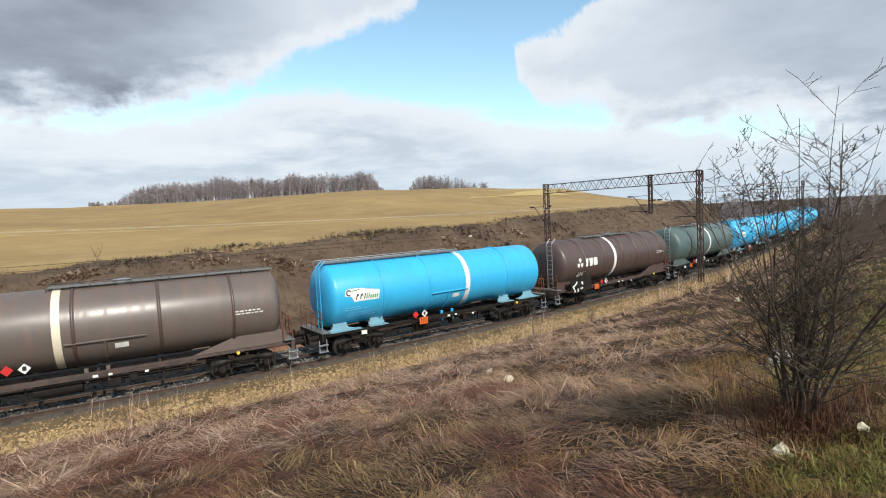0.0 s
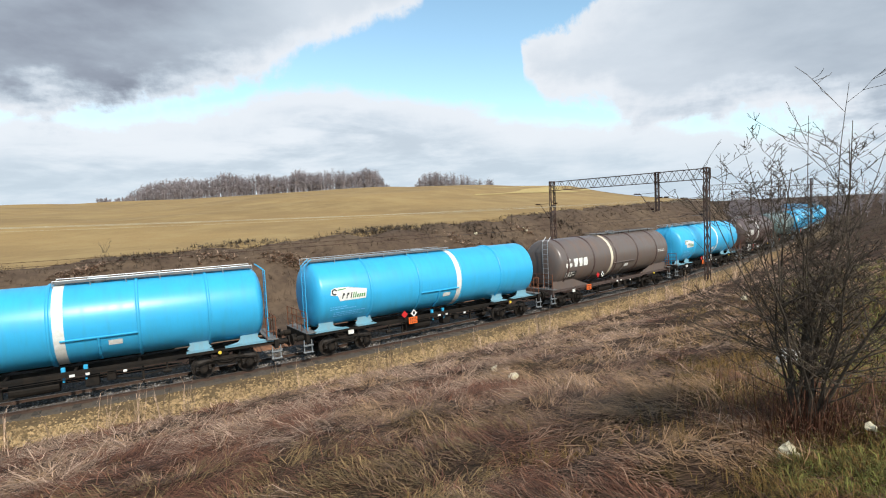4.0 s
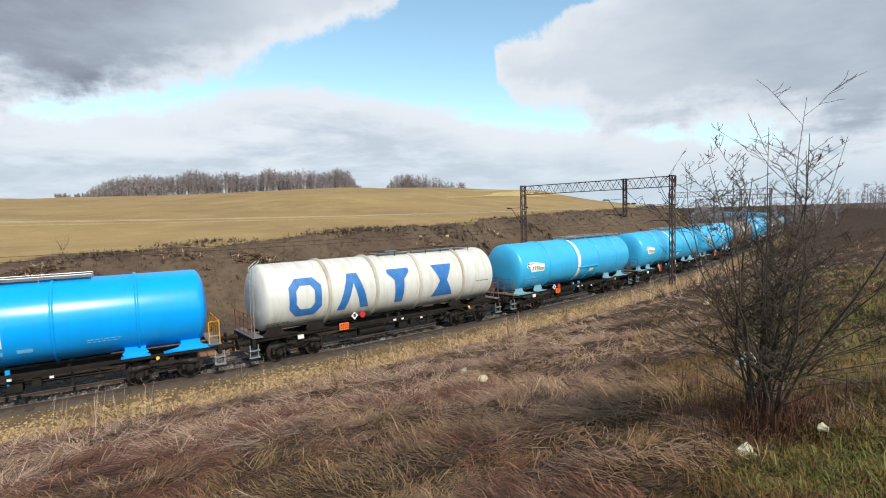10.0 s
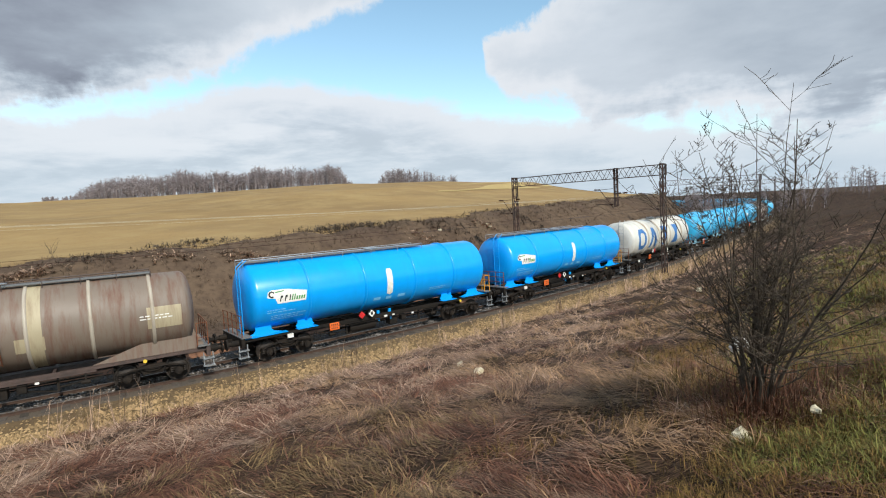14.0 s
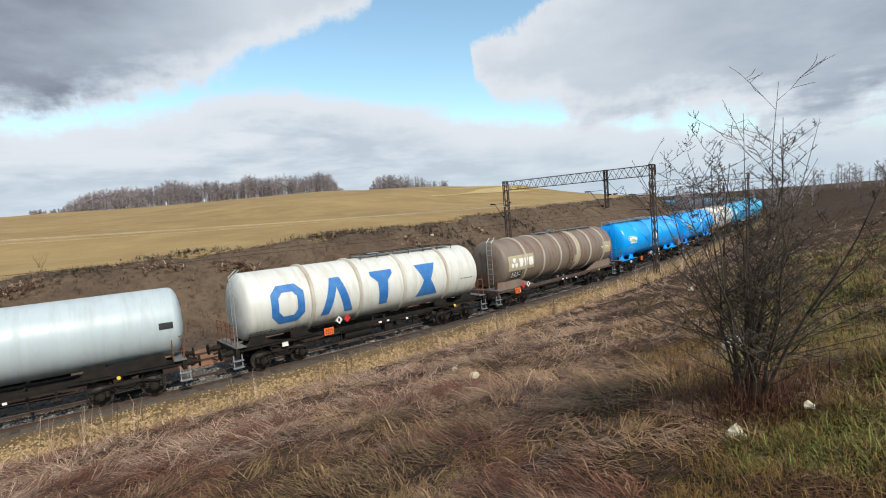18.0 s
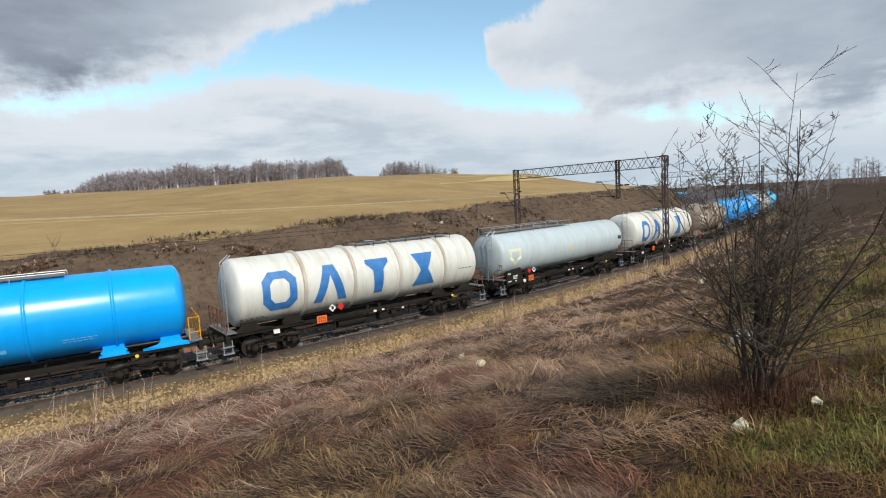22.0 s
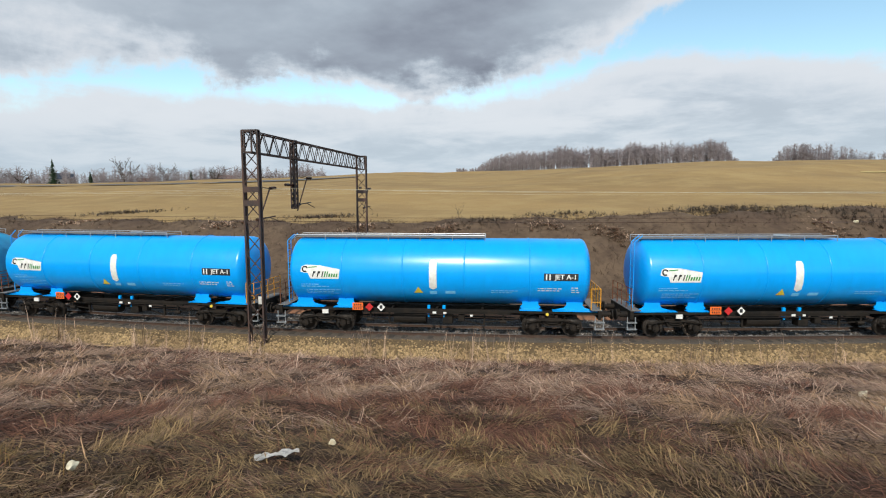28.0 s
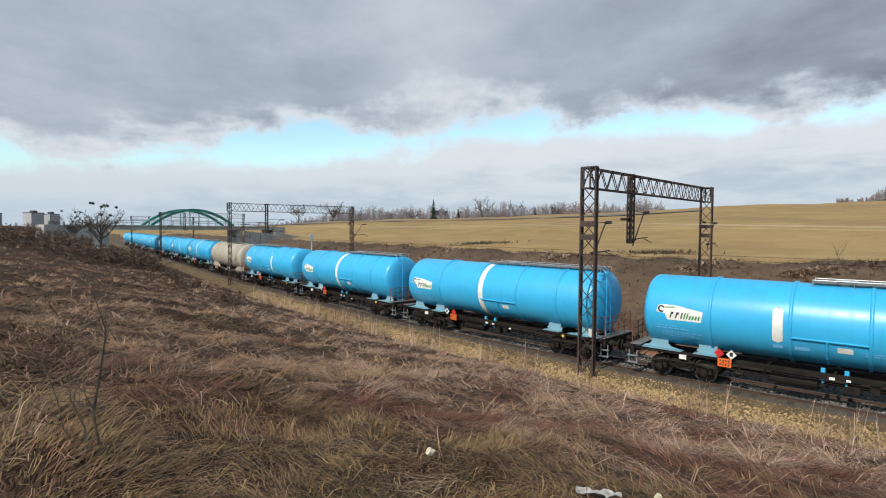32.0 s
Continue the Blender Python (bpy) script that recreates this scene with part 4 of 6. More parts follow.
    for k in (-1, 1):
        bm = box(bmesh.new(), min(7.2 * k, 7.36 * k), max(7.2 * k, 7.36 * k), -1.3, 1.3, 0.88, 1.28, 0.01)
        part("headstock", bm, frame_m, w)
        bm = box(bmesh.new(), min(6.9 * k, 7.36 * k), max(6.9 * k, 7.36 * k), -1.35, 1.35, 1.285, 1.32)
        part("end_platform", bm, M["grating"], w)
        for y in (-0.875, 0.875):
            bm = bmesh.new()
            rod(bm, (7.36 * k, y, 1.05), (7.66 * k, y, 1.05), 0.13, 12)
            rod(bm, (7.66 * k, y, 1.05), (7.84 * k, y, 1.05), 0.09, 12)
            rod(bm, (7.84 * k, y, 1.05), (7.895 * k, y, 1.05), 0.24, 16)
            part("buffer", bm, M["frame"], w)
        bm = bmesh.new()
        box(bm, min(7.36 * k, 7.6 * k), max(7.36 * k, 7.6 * k), -0.05, 0.05, 0.95, 1.1)
        rod(bm, (7.55 * k, 0, 1.02), (7.9 * k, 0, 0.98), 0.05, 6)
        rod(bm, (7.4 * k, 0.3, 0.95), (7.7 * k, 0.25, 0.62), 0.03, 6)
        rod(bm, (7.7 * k, 0.25, 0.62), (7.9 * k, 0.2, 0.75), 0.03, 6)
        part("coupling", bm, M["frame"], w)
        bm = bmesh.new()
        for q in (-1.22,):
            bar(bm, (7.1 * k, q, 1.0), (7.1 * k, q, 0.42), 0.04)
            bar(bm, (7.45 * k, q, 1.0), (7.45 * k, q, 0.42), 0.04)
            for z in (0.45, 0.75):
                box(bm, min(7.05 * k, 7.5 * k), max(7.05 * k, 7.5 * k), q - 0.1, q + 0.06, z - 0.02, z + 0.02)
        part("step", bm, M["steel"], w, "pale corner step")
        rail_m = M[st.get("railing", "rust_rail") if k > 0 else "rust_rail"]
        bm = bmesh.new()
        xe = 7.3 * k
        for y in (-1.25, -0.6, 0.0, 0.6, 1.25):
            rod(bm, (xe, y, 1.3), (xe, y, 2.25), 0.022, 5)
        for z in (1.65, 1.95, 2.25):
            rod(bm, (xe, -1.25, z), (xe, 1.25, z), 0.018, 5)
        if k > 0:
            for z in (1.65, 2.25):
                rod(bm, (xe, -1.25, z), (xe - 0.4, -1.25, z), 0.018, 5)
            rod(bm, (xe - 0.4, -1.25, 1.3), (xe - 0.4, -1.25, 2.25), 0.022, 5)
        part("platform_railing", bm, rail_m, w)
        # saddle under the tank's end
        sm = M[st.get("saddle", st["paint"])]
        for y in (-1.06, 1.01):
            if st.get("skirt"):
                bm = poly(bmesh.new(), [(min(3.3 * k, 7.2 * k), 1.2), (max(3.3 * k, 7.2 * k), 1.2), (max(5.0 * k, 7.0 * k), 1.75), (min(5.0 * k, 7.0 * k), 1.75)] if k > 0 else
                          [(-7.2, 1.2), (-3.3, 1.2), (-5.0, 1.75), (-7.0, 1.75)], "xz", y, 0.05)
                part("saddle", bm, sm, w, "sloping plate skirt")
            else:
                for o in (-1, 1):
                    c = 5.25 * k + o * 0.98
                    e = 1.0 if o * k > 0 else 0.5
                    yy = -0.87 if y < 0 else 0.82
                    bm = poly(bmesh.new(), [(c - e, 1.205), (c + e, 1.205), (c + e * 0.75, 1.24), (c + 0.46, 1.31), (c + 0.36, 1.42), (c + 0.36, 1.66), (c - 0.36, 1.66), (c - 0.36, 1.42), (c - 0.46, 1.31), (c - e * 0.75, 1.24)], "xz", yy, 0.05)
                    box(bm, c - e, c + e, min(yy, yy * 1.42), max(yy, yy * 1.42), 1.204, 1.228)
                    part("saddle", bm, sm, w)
    # gear under the frame
    bm = bmesh.new()
    rod(bm, (-2.0, -0.75, 0.70), (-0.5, -0.75, 0.70), 0.26, 14)
    part("air_reservoir", bm, M["frame"], w)
    bm = bmesh.new()
    box(bm, 0.3, 0.75, -1.05, -0.6, 0.5, 0.95, 0.02)
    box(bm, 1.0, 1.3, -1.1, -0.8, 0.62, 0.92, 0.02)
    part("brake_gear", bm, M["frame"], w)
    bm = bmesh.new()
    rod(bm, (-3.6, -0.9, 0.82), (3.6, -0.9, 0.82), 0.03, 6)
    rod(bm, (-3.9, -0.5, 0.7), (3.9, -0.5, 0.62), 0.025, 6)
    rod(bm, (-3.2, -1.12, 0.92), (3.2, -1.12, 0.92), 0.02, 6)
    part("brake_pipe", bm, M["frame"], w)
    for k in (-1, 1):
        bm = bmesh.new()
        bar(bm, (2.2 * k, -0.95, 1.0), (2.2 * k, -0.95, 0.45), 0.08)
        bar(bm, (2.2 * k, -0.95, 0.6), (3.6 * k, -0.95, 0.72), 0.05)
        bar(bm, (2.2 * k, -0.95, 0.45), (1.2 * k, -0.8, 0.62), 0.05)
        bar(bm, (3.05 * k, -1.1, 1.0), (3.05 * k, -1.1, 0.62), 0.06)
        rod(bm, (2.9 * k, -1.1, 0.66), (3.2 * k, -1.1, 0.66), 0.08, 8)
        part("brake_lever", bm, M["frame"], w)
        bm = bmesh.new()
        pts = [Vector((5.25 * k + 1.15 * q, -1.2, 0.66 + 0.2 * (1 - q * q) * (1 if abs(q) > 0.5 else 0.6))) for q in (-1, -0.6, -0.25, 0.25, 0.6, 1)]
        for p, q in zip(pts, pts[1:]):
            rod(bm, p, q, 0.025, 5)
        part("brake_hose", bm, M["frame"], w)
        for q in (-0.55, 0.55):
            bm = bar(bmesh.new(), (5.25 * k + q, -1.14, 0.95), (5.25 * k + q * 0.55, -1.14, 0.5), 0.05)
            part("bogie_stop", bm, M["frame"], w)
        part("handbrake_wheel", lathe_wheel(3.9 * k), M["frame"], w)
    for x in (-0.35, 0.35):
        bm = bmesh.new()
        box(bm, x - 0.07, x + 0.07, -1.02, -0.9, 1.02, 1.34, 0.015)
        rod(bm, (x, -0.5, 0.95), (x, -1.08, 0.9), 0.05, 8)
        rod(bm, (x, -1.02, 0.98), (x, -1.02, 0.80), 0.045, 8)
        part("outlet_valve", bm, M[st.get("valve", st["paint"])], w)
    for a, b, c, d in ((-0.15, 0.02, 1.0, 1.09), (0.35, 0.48, 1.0, 1.08), (1.55, 1.68, 0.9, 0.98)):
        part("label_plate", box(bmesh.new(), a, b, -1.24, -1.2, c, d), M["white_mark"], w)
    bm = box(bmesh.new(), -5.3, -5.02, -1.26, -1.2, 0.92, 1.1)
    part("data_plate", bm, M["white_mark"], w)
    px, z0 = st.get("placard", -3.3), st.get("plate_z", 0.88)
    pl = part("hazard_plate", box(bmesh.new(), px - 0.25, px + 0.25, -1.33, -1.30, z0, z0 + 0.34, 0.005), M["orange"], w, "orange hazard plate")
    bm = box(bmesh.new(), px - 0.24, px + 0.24, -1.336, -1.332, z0 + 0.165, z0 + 0.18)
    for q in (-0.15, -0.05, 0.05, 0.15):
        box(bm, px + q - 0.025, px + q + 0.025, -1.336, -1.332, z0 + 0.05, z0 + 0.13)
        box(bm, px + q - 0.025, px + q + 0.025, -1.336, -1.332, z0 + 0.21, z0 + 0.29)
    part("plate_marking", bm, M["black"], pl)
    xr, xw, zz = st.get("dia", (px + 0.55, px + 1.05, 1.33))
    diamond(w, xr, -1.36, zz, 0.19, M["red"])
    d2 = diamond(w, xw, -1.38, zz, 0.19, M["white_mark"])
    part("label_mark", box(bmesh.new(), xw - 0.06, xw + 0.06, -1.386, -1.382, zz - 0.07, zz + 0.09), M["black"], d2)
    if st.get("panel"):
        bm = poly(bmesh.new(), [(-half + 0.35, 0.95), (-half + 2.05, 0.95), (-half + 1.75, 1.95), (-half + 0.4, 1.85)], "xz", -1.40, 0.05)
        part("gear_cabinet", bm, M["frame"], w, "black side cabinet with white notes")
        bm = bmesh.new()
        for a, b, c, d in ((0.5, 0.62, 1.62, 1.70), (0.68, 0.74, 1.62, 1.70), (1.0, 1.45, 1.46, 1.50), (1.0, 1.35, 1.38, 1.42), (1.0, 1.40, 1.30, 1.34), (0.5, 0.8, 1.16, 1.22), (1.2, 1.3, 1.12, 1.2)):
            box(bm, -half + a, -half + b, -1.42, -1.41, c, d)
        part("cabinet_note", bm, M["white_mark"], w)
        for y in (-1.12, 1.07):
            part("end_skirt", poly(bmesh.new(), [(3.3, 1.2), (6.7, 1.2), (6.6, 1.62), (5.0, 1.62)], "xz", y, 0.05), M["frame"], w, "black sloping end plate")
    if st.get("side_board"):
        bm = box(bmesh.new(), -half + 0.6, -half + 2.9, -1.62, -1.56, 1.05, 1.95, 0.01)
        part("side_board", bm, M["frame"], w, "black board with white scrawl")
        bm = bmesh.new()
        rnd = random.Random(4)
        for _ in range(9):
            x, z = -half + rnd.uniform(0.75, 1.9), rnd.uniform(1.15, 1.75)
            bar(bm, (x, -1.63, z), (x + rnd.uniform(-0.3, 0.3), -1.63, z + rnd.uniform(-0.25, 0.25)), 0.03, 0.09)
        part("board_scrawl", bm, M["white_mark"], w)
    bogie(w, -5.25, st)
    bogie(w, 5.25, st)
    bm = rod(bmesh.new(), (5.0, -1.24, 1.06), (5.0, -1.19, 1.06), 0.07, 10)
    part("reflector", bm, M["yellow_mark"], w)
    return w


OLD_RINGS = (-4.1, -1.35, 1.35, 4.1)
STYLES = {
    "band": dict(paint="blue_old", saddle="saddle_old", rings=OLD_RINGS, band=(1.15, "white_mark", 0.16), pipe=(-1.3, 1.1), logo="badge", placard=-1.75, dia=(-2.25, -1.72, 1.42), walk=(-6.8, 1.2), dome=-0.5,
                 label="pale blue tank wagon with white band and badge"),
    "band_mid": dict(paint="blue_old", saddle="saddle_old", rings=(-3.7, -0.62, 2.2, 4.7), band=(-0.32, "white_mark", 0.17), pipe=(-0.3, 2.15), logo="badge", placard=-2.65, dia=(-2.6, -3.15, 1.36), walk=(-0.5, 6.6), dome=0.9, ladder=1,
                     label="pale blue tank wagon with white middle band and badge"),
    "short": dict(paint="blue_old", saddle="saddle_old", rings=OLD_RINGS, arrow=1.7, pipe=(-1.3, 1.3), logo="badge", placard=-2.1, dia=(-2.55, -2.05, 1.42), walk=(-6.8, 1.2), dome=-0.3,
                  label="pale blue tank wagon with badge and short white mark"),
    "short_mid": dict(paint="blue_old", saddle="saddle_old", rings=(-4.1, -1.35, 1.0, 4.1), arrow=-1.75, pipe=(-1.3, 0.95), logo="badge", placard=-3.55, dia=(-3.75, -3.3, 1.42), walk=(-0.8, 6.7), dome=0.2, ladder=1,
                      label="pale blue tank wagon with badge and forward walkway"),
    "new": dict(paint="blue_new", rings=(-4.2, -1.25, 1.75, 4.4), arrow=0.15, plates3=True, logo="badge", placard=-3.0, dia=(-1.5, -0.95, 1.34), walk=(-6.8, 3.0), dome=0.0, railing="yellow",
                label="bright blue tank wagon with badge and white mark"),
    "jet": dict(paint="blue_new", rings=(), seams=(-4.3, -1.5, 1.3, 4.2), arrow=-0.1, jet=True, logo="badge", placard=-3.6, plate_z=1.12, dia=(-3.05, -2.5, 1.28), walk=(-6.8, 2.2), dome=0.0, railing="yellow",
                label="bright blue jet fuel tank wagon with badge and name plate"),
    "brown": dict(paint="brown", rings=(-6.0, -3.2, -0.6, 2.2, 4.9), ring_paint="dark_brown", band=(-1.1, "cream_mark", 0.13), logo="white_shapes", logo_x=1.5, pipe=(-0.9, 1.7), skirt=True, frame="frame_brown", placard=-3.6, dia=(-2.6, -2.1, 1.75), walk=(-1.4, 6.8), dome=1.0, pale_rail=False,
                  label="brown-grey tank wagon with cream band and white shapes"),
    "dark": dict(paint="dark_brown", rings=(-4.6, -2.2, 0.2, 2.0, 3.8, 5.8), band=(-0.9, "white_mark", 0.15), logo="white_shapes", logo_x=2.3, skirt=True, frame="frame_brown", placard=-3.0, walk=(-3.0, 3.0), side_board=True, pale_rail=False,
                 label="dark brown tank wagon with white band and shapes"),
    "rusty": dict(paint="rusty", rings=(-4.6, -2.6, -0.6, 1.5, 3.4, 5.4), ring_paint="beige", patches=True, band=(1.75, "cream_old", 0.2), logo="white_shapes", logo_x=1.6, skirt=True, frame="frame_brown", placard=-5.4, walk=(-1.5, 5.5), pale_rail=False,
                  label="rust-streaked grey tank wagon with faded white shapes"),
    "green": dict(paint="green", rings=(-4.3, -1.4, 1.4, 4.3), band=(0.2, "white_mark", 0.15), skirt=True, placard=-4.0, walk=(-3.0, 3.0), pale_rail=False,
                  label="grey-green tank wagon with white band"),
    "four": dict(paint="white", rings=(-3.75, -1.2, 1.45, 4.4), logo="four", placard=-3.0, plate_z=1.0, dia=(-2.0, -2.45, 1.62), frame="frame", saddle="frame", ring_paint="ring_shaded_white", ring_h=0.085, walk=(-0.5, 5.6), pale_rail=False, valve="frame",
                 label="dirty white tank wagon with four big blue shapes"),
    "gas": dict(paint="gas", rings=(), logo="shield", half=7.45, R=1.40, zc=2.74, rail_h=0.36, placard=-4.55, plate_z=0.95, dia=(-4.75, -4.3, 1.62), walk=(-7.3, 1.2), panel=True, saddle="frame", valve="frame", dome=-2.0,
                label="pale grey gas tank wagon with faded shield"),
    "beige": dict(paint="beige", rings=(-4.3, -1.4, 1.4, 4.3), skirt=True, frame="frame_brown", placard=-4.0, walk=(-3.0, 3.0), pale_rail=False,
                  label="dirty beige tank wagon"),
}
ORDER = {0: "green", 1: "dark", 2: "band", 3: "brown", 4: "band", 5: "band_mid", 6: "band_mid", 7: "four", 8: "new", 9: "new", 10: "rusty", 11: "four", 12: "gas", 13: "four", 14: "new", 15: "short",
         16: "jet", 17: "jet", 18: "jet", 19: "short_mid", 20: "band_mid", 21: "band_mid", 22: "short", 23: "beige", 24: "band_mid", 25: "short"}
WAGONS, _first = {}, {}
for i in range(-7, 32):
    key = ORDER.get(i, "band" if i % 2 else "short")
    if key in _first:
        WAGONS[i] = copy_thing(_first[key], Matrix.Identity(4))
    else:
        WAGONS[i] = _first[key] = tank_wagon(STYLES[key])
WHEELSETS = [c for w in WAGONS.values() for c in w.children_recursive if c.name.startswith("wheelset")]


# ---- overhead-line portals ----
def lattice(bm, a, b, u, v, wu, wv, panels, chord=0.07, lace=0.035):
    """A box lattice from a to b: four chords and zigzag lacing; u and v are its cross directions."""
    a, b, u, v = Vector(a), Vector(b), Vector(u), Vector(v)
    cs = [(a + u * (i * wu / 2) + v * (j * wv / 2), b + u * (i * wu / 2) + v * (j * wv / 2)) for i, j in ((-1, -1), (1, -1), (1, 1), (-1, 1))]
    for p, q in cs:
        bar(bm, p, q, chord)
    for k in range(4):
        (p0, p1), (q0, q1) = cs[k], cs[(k + 1) % 4]
        for n in range(panels):
            f0, f1 = n / panels, (n + 1) / panels
            s, e = (p0.lerp(p1, f0), q0.lerp(q1, f1)) if n % 2 == k % 2 else (q0.lerp(q1, f0), p0.lerp(p1, f1))
            bar(bm, s, e, lace)
    for end in (0, 1):
        ring = [c[end] for c in cs]
        for k in range(4):
            bar(bm, ring[k], ring[(k + 1) % 4], chord)
    return bm


def insulator(bm, a, b):
    a, b = Vector(a), Vector(b)
    rod(bm, a, b, 0.03, 6)
    for k in range(5):
        p = a.lerp(b, 0.15 + 0.7 * k / 4)
        d = (b - a).normalized() * 0.02
        rod(bm, p - d, p + d, 0.075, 8)


NEAR_D, MID_D, FAR_D, PORTAL_TOP = -2.2, 2.1, 13.5, 9.2


def cantilever(w, y, z, out=2.6):
    """Bracket with a slanting stay, a steady arm and insulators, reaching to the far side of its mast."""
    bm = bmesh.new()
    rod(bm, (0, y + 0.3, z), (0, y + out * 0.62, z + 1.75), 0.035, 6)
    rod(bm, (0, y + out * 0.62, z + 1.75), (0, y + 0.3, z + 1.8), 0.02, 6)
    rod(bm, (0, y + 0.3, z + 0.32), (0, y + out * 0.8, z + 0.42), 0.03, 6)
    rod(bm, (0, y + out * 0.55, z + 0.40), (0, y + out * 1.0, z + 0.12), 0.02, 6)
    br = part("cantilever", bm, M["mast"], w)
    bm = bmesh.new()
    insulator(bm, (0, y + out * 0.60, z + 1.75), (0, y + out * 0.86, z + 1.78))
    part("insulator", bm, M["insulator"], br)
    bm = bmesh.new()
    insulator(bm, (0, y + 0.3, z + 0.32), (0, y + 0.62, z + 0.34))
    part("insulator", bm, M["insulator"], br)


def portal(s):
    x, y, a = line_at(s)
    w = thing("catenary_portal", pose(float(x), float(y), 0, 0, 0, math.degrees(a)), "rusty lattice steel catenary portal over the railway tracks", "catenary portal", "catenary portals")
    for name_d in (NEAR_D, FAR_D):
        bm = lattice(bmesh.new(), (0, name_d, -0.9), (0, name_d, PORTAL_TOP), (0, 1, 0), (1, 0, 0), 0.2, 0.72, 13, 0.07, 0.036)
        leg = part("leg", bm, M["mast"], w)
        part("footing", box(bmesh.new(), -0.45, 0.45, name_d - 0.5, name_d + 0.5, -1.2, -0.62, 0.03), M["concrete"], leg)
        part("sign_plate", box(bmesh.new(), 0.18, 0.34, name_d - 0.18, name_d - 0.16, 1.5, 1.85), M["signal"], leg)
        for z in (5.9, 6.5):
            part("leg_plate", box(bmesh.new(), -0.36, 0.36, name_d - 0.16, name_d - 0.147, z, z + 0.25), M["mast"], leg)
    bm = lattice(bmesh.new(), (0, NEAR_D - 0.25, PORTAL_TOP - 0.5), (0, FAR_D + 0.25, PORTAL_TOP - 0.5), (0, 0, 1), (1, 0, 0), 0.9, 0.34, 30, 0.06, 0.032)
    part("beam", bm, M["mast"], w, "zigzag lattice beam")
    bm = lattice(bmesh.new(), (0, MID_D, 5.7), (0, MID_D, PORTAL_TOP - 0.02), (0, 1, 0), (1, 0, 0), 0.28, 0.22, 11, 0.07, 0.03)
    part("hanging_post", bm, M["mast"], w)
    for d, z in ((NEAR_D, 4.95), (MID_D, 5.55), (FAR_D, 5.1)):
        cantilever(w, d, z)
    for d in (MID_D - 0.5, NEAR_D + 3.2, FAR_D - 0.6):
        bm = bmesh.new()
        insulator(bm, (0, d, 6.9), (0, d + 0.5, 6.9))
        part("insulator", bm, M["insulator"], w)
    return w


PORTALS = (-191.0, -138.0, -86.5, -37.9, 14.0, 67.0, 120.0, 173.0)
for s in PORTALS:
    portal(s)

for d, z0, sag, dark in ((NEAR_D + 2.4, 5.1, 0.0, 1), (NEAR_D + 1.7, 6.7, 0.25, 0), (MID_D + 2.4, 5.1, 0.0, 1), (MID_D + 1.7, 6.7, 0.25, 0), (FAR_D + 1.7, 6.72, 0.2, 0), (FAR_D + 2.0, 6.55, 0.2, 0)):
    verts, faces, rr = [], [], 0.008 if dark else 0.0045
    for s0, s1 in zip(PORTALS, PORTALS[1:]):
        for k in range(8 if s1 != PORTALS[-1] else 9):
            f = k / 8
            x, y, a = line_at(s0 + (s1 - s0) * f, d)
            z = z0 - sag * 4 * f * (1 - f)
            ux, uy = -math.sin(float(a)) * rr, math.cos(float(a)) * rr
            verts += [(float(x) + ux, float(y) + uy, z), (float(x), float(y), z + rr), (float(x) - ux, float(y) - uy, z), (float(x), float(y), z - rr)]
    for i in range(len(verts) // 4 - 1):
        for k in range(4):
            q = (k + 1) % 4
            faces.append((4 * i + k, 4 * i + q, 4 * i + 4 + q, 4 * i + 4 + k))
    tagged(sheet("contact_wire" if dark else "messenger_wire", verts, faces, M["insulator"] if dark else M["wire"]), "thin dark contact wire strung between portals" if dark else "pale overhead wire strung between portals", "wire", "overhead wires")


# ---- plants ----
def branches(bm, rnd, p, d, length, r, depth, droop=0.0, top=99.0, thin=0.003):
    """A crooked limb that forks; shoots grow shorter towards the top."""
    n = 4 if depth > 1 else 3
    pts = [Vector(p)]
    d = Vector(d).normalized()
    for i in range(n):
        d = (d + Vector((rnd.uniform(-1, 1), rnd.uniform(-1, 1), rnd.uniform(-0.5, 0.8) - droop)) * (0.34 if depth > 2 else 0.4)).normalized()
        pts.append(pts[-1] + d * (length / n))
    for i in range(n):
        ra, rb = max(r * (1 - 0.8 * i / n), thin), max(r * (1 - 0.8 * (i + 1) / n), thin * 0.66)
        rod(bm, pts[i], pts[i + 1], ra, 5 if r > 0.012 else 3, rb, caps=False)
    if depth:
        for _ in range(rnd.randint(7, 9) if depth > 2 else (rnd.randint(5, 6) if depth > 1 else rnd.randint(3, 5))):
            f = rnd.uniform(0.2, 1.0)
            i = min(int(f * n), n - 1)
            q = pts[i].lerp(pts[i + 1], f * n - i)
            room = min(1.0, max(0.15, (top - q.z) / (0.45 * top)))
            side = Vector((rnd.uniform(-1, 1), rnd.uniform(-1, 1), rnd.uniform(-0.2, 0.8)))
            branches(bm, rnd, q, d * 0.45 + side, length * rnd.uniform(0.25, 0.46) * room, r * (1 - 0.75 * f) * 0.5, depth - 1, droop, top, thin)


def zg(x, y):
    return float(ground_z(np.array([float(x)]), np.array([float(y)]))[0])


def shrub(x, y, h, stems, spread, seed, label, name="shrub", r=0.022, depth=2, group=""):
    rnd = random.Random(seed)
    w = thing(name, pose(x, y, zg(x, y) - 0.05), label, name, group)
    for i in range(stems):
        a = 6.283 * i / stems + rnd.uniform(-0.3, 0.3)
        lean = rnd.uniform(0.05, 1.0) ** 1.3 * spread
        bm = bmesh.new()
        branches(bm, rnd, (math.cos(a) * 0.14 * rnd.random(), math.sin(a) * 0.14 * rnd.random(), 0), (math.cos(a) * lean, math.sin(a) * lean, 1), h * rnd.uniform(0.5, 0.95), r * rnd.uniform(0.55, 1.25), depth, 0.0, h)
        part("stem", bm, M["bark"], w)
    return w


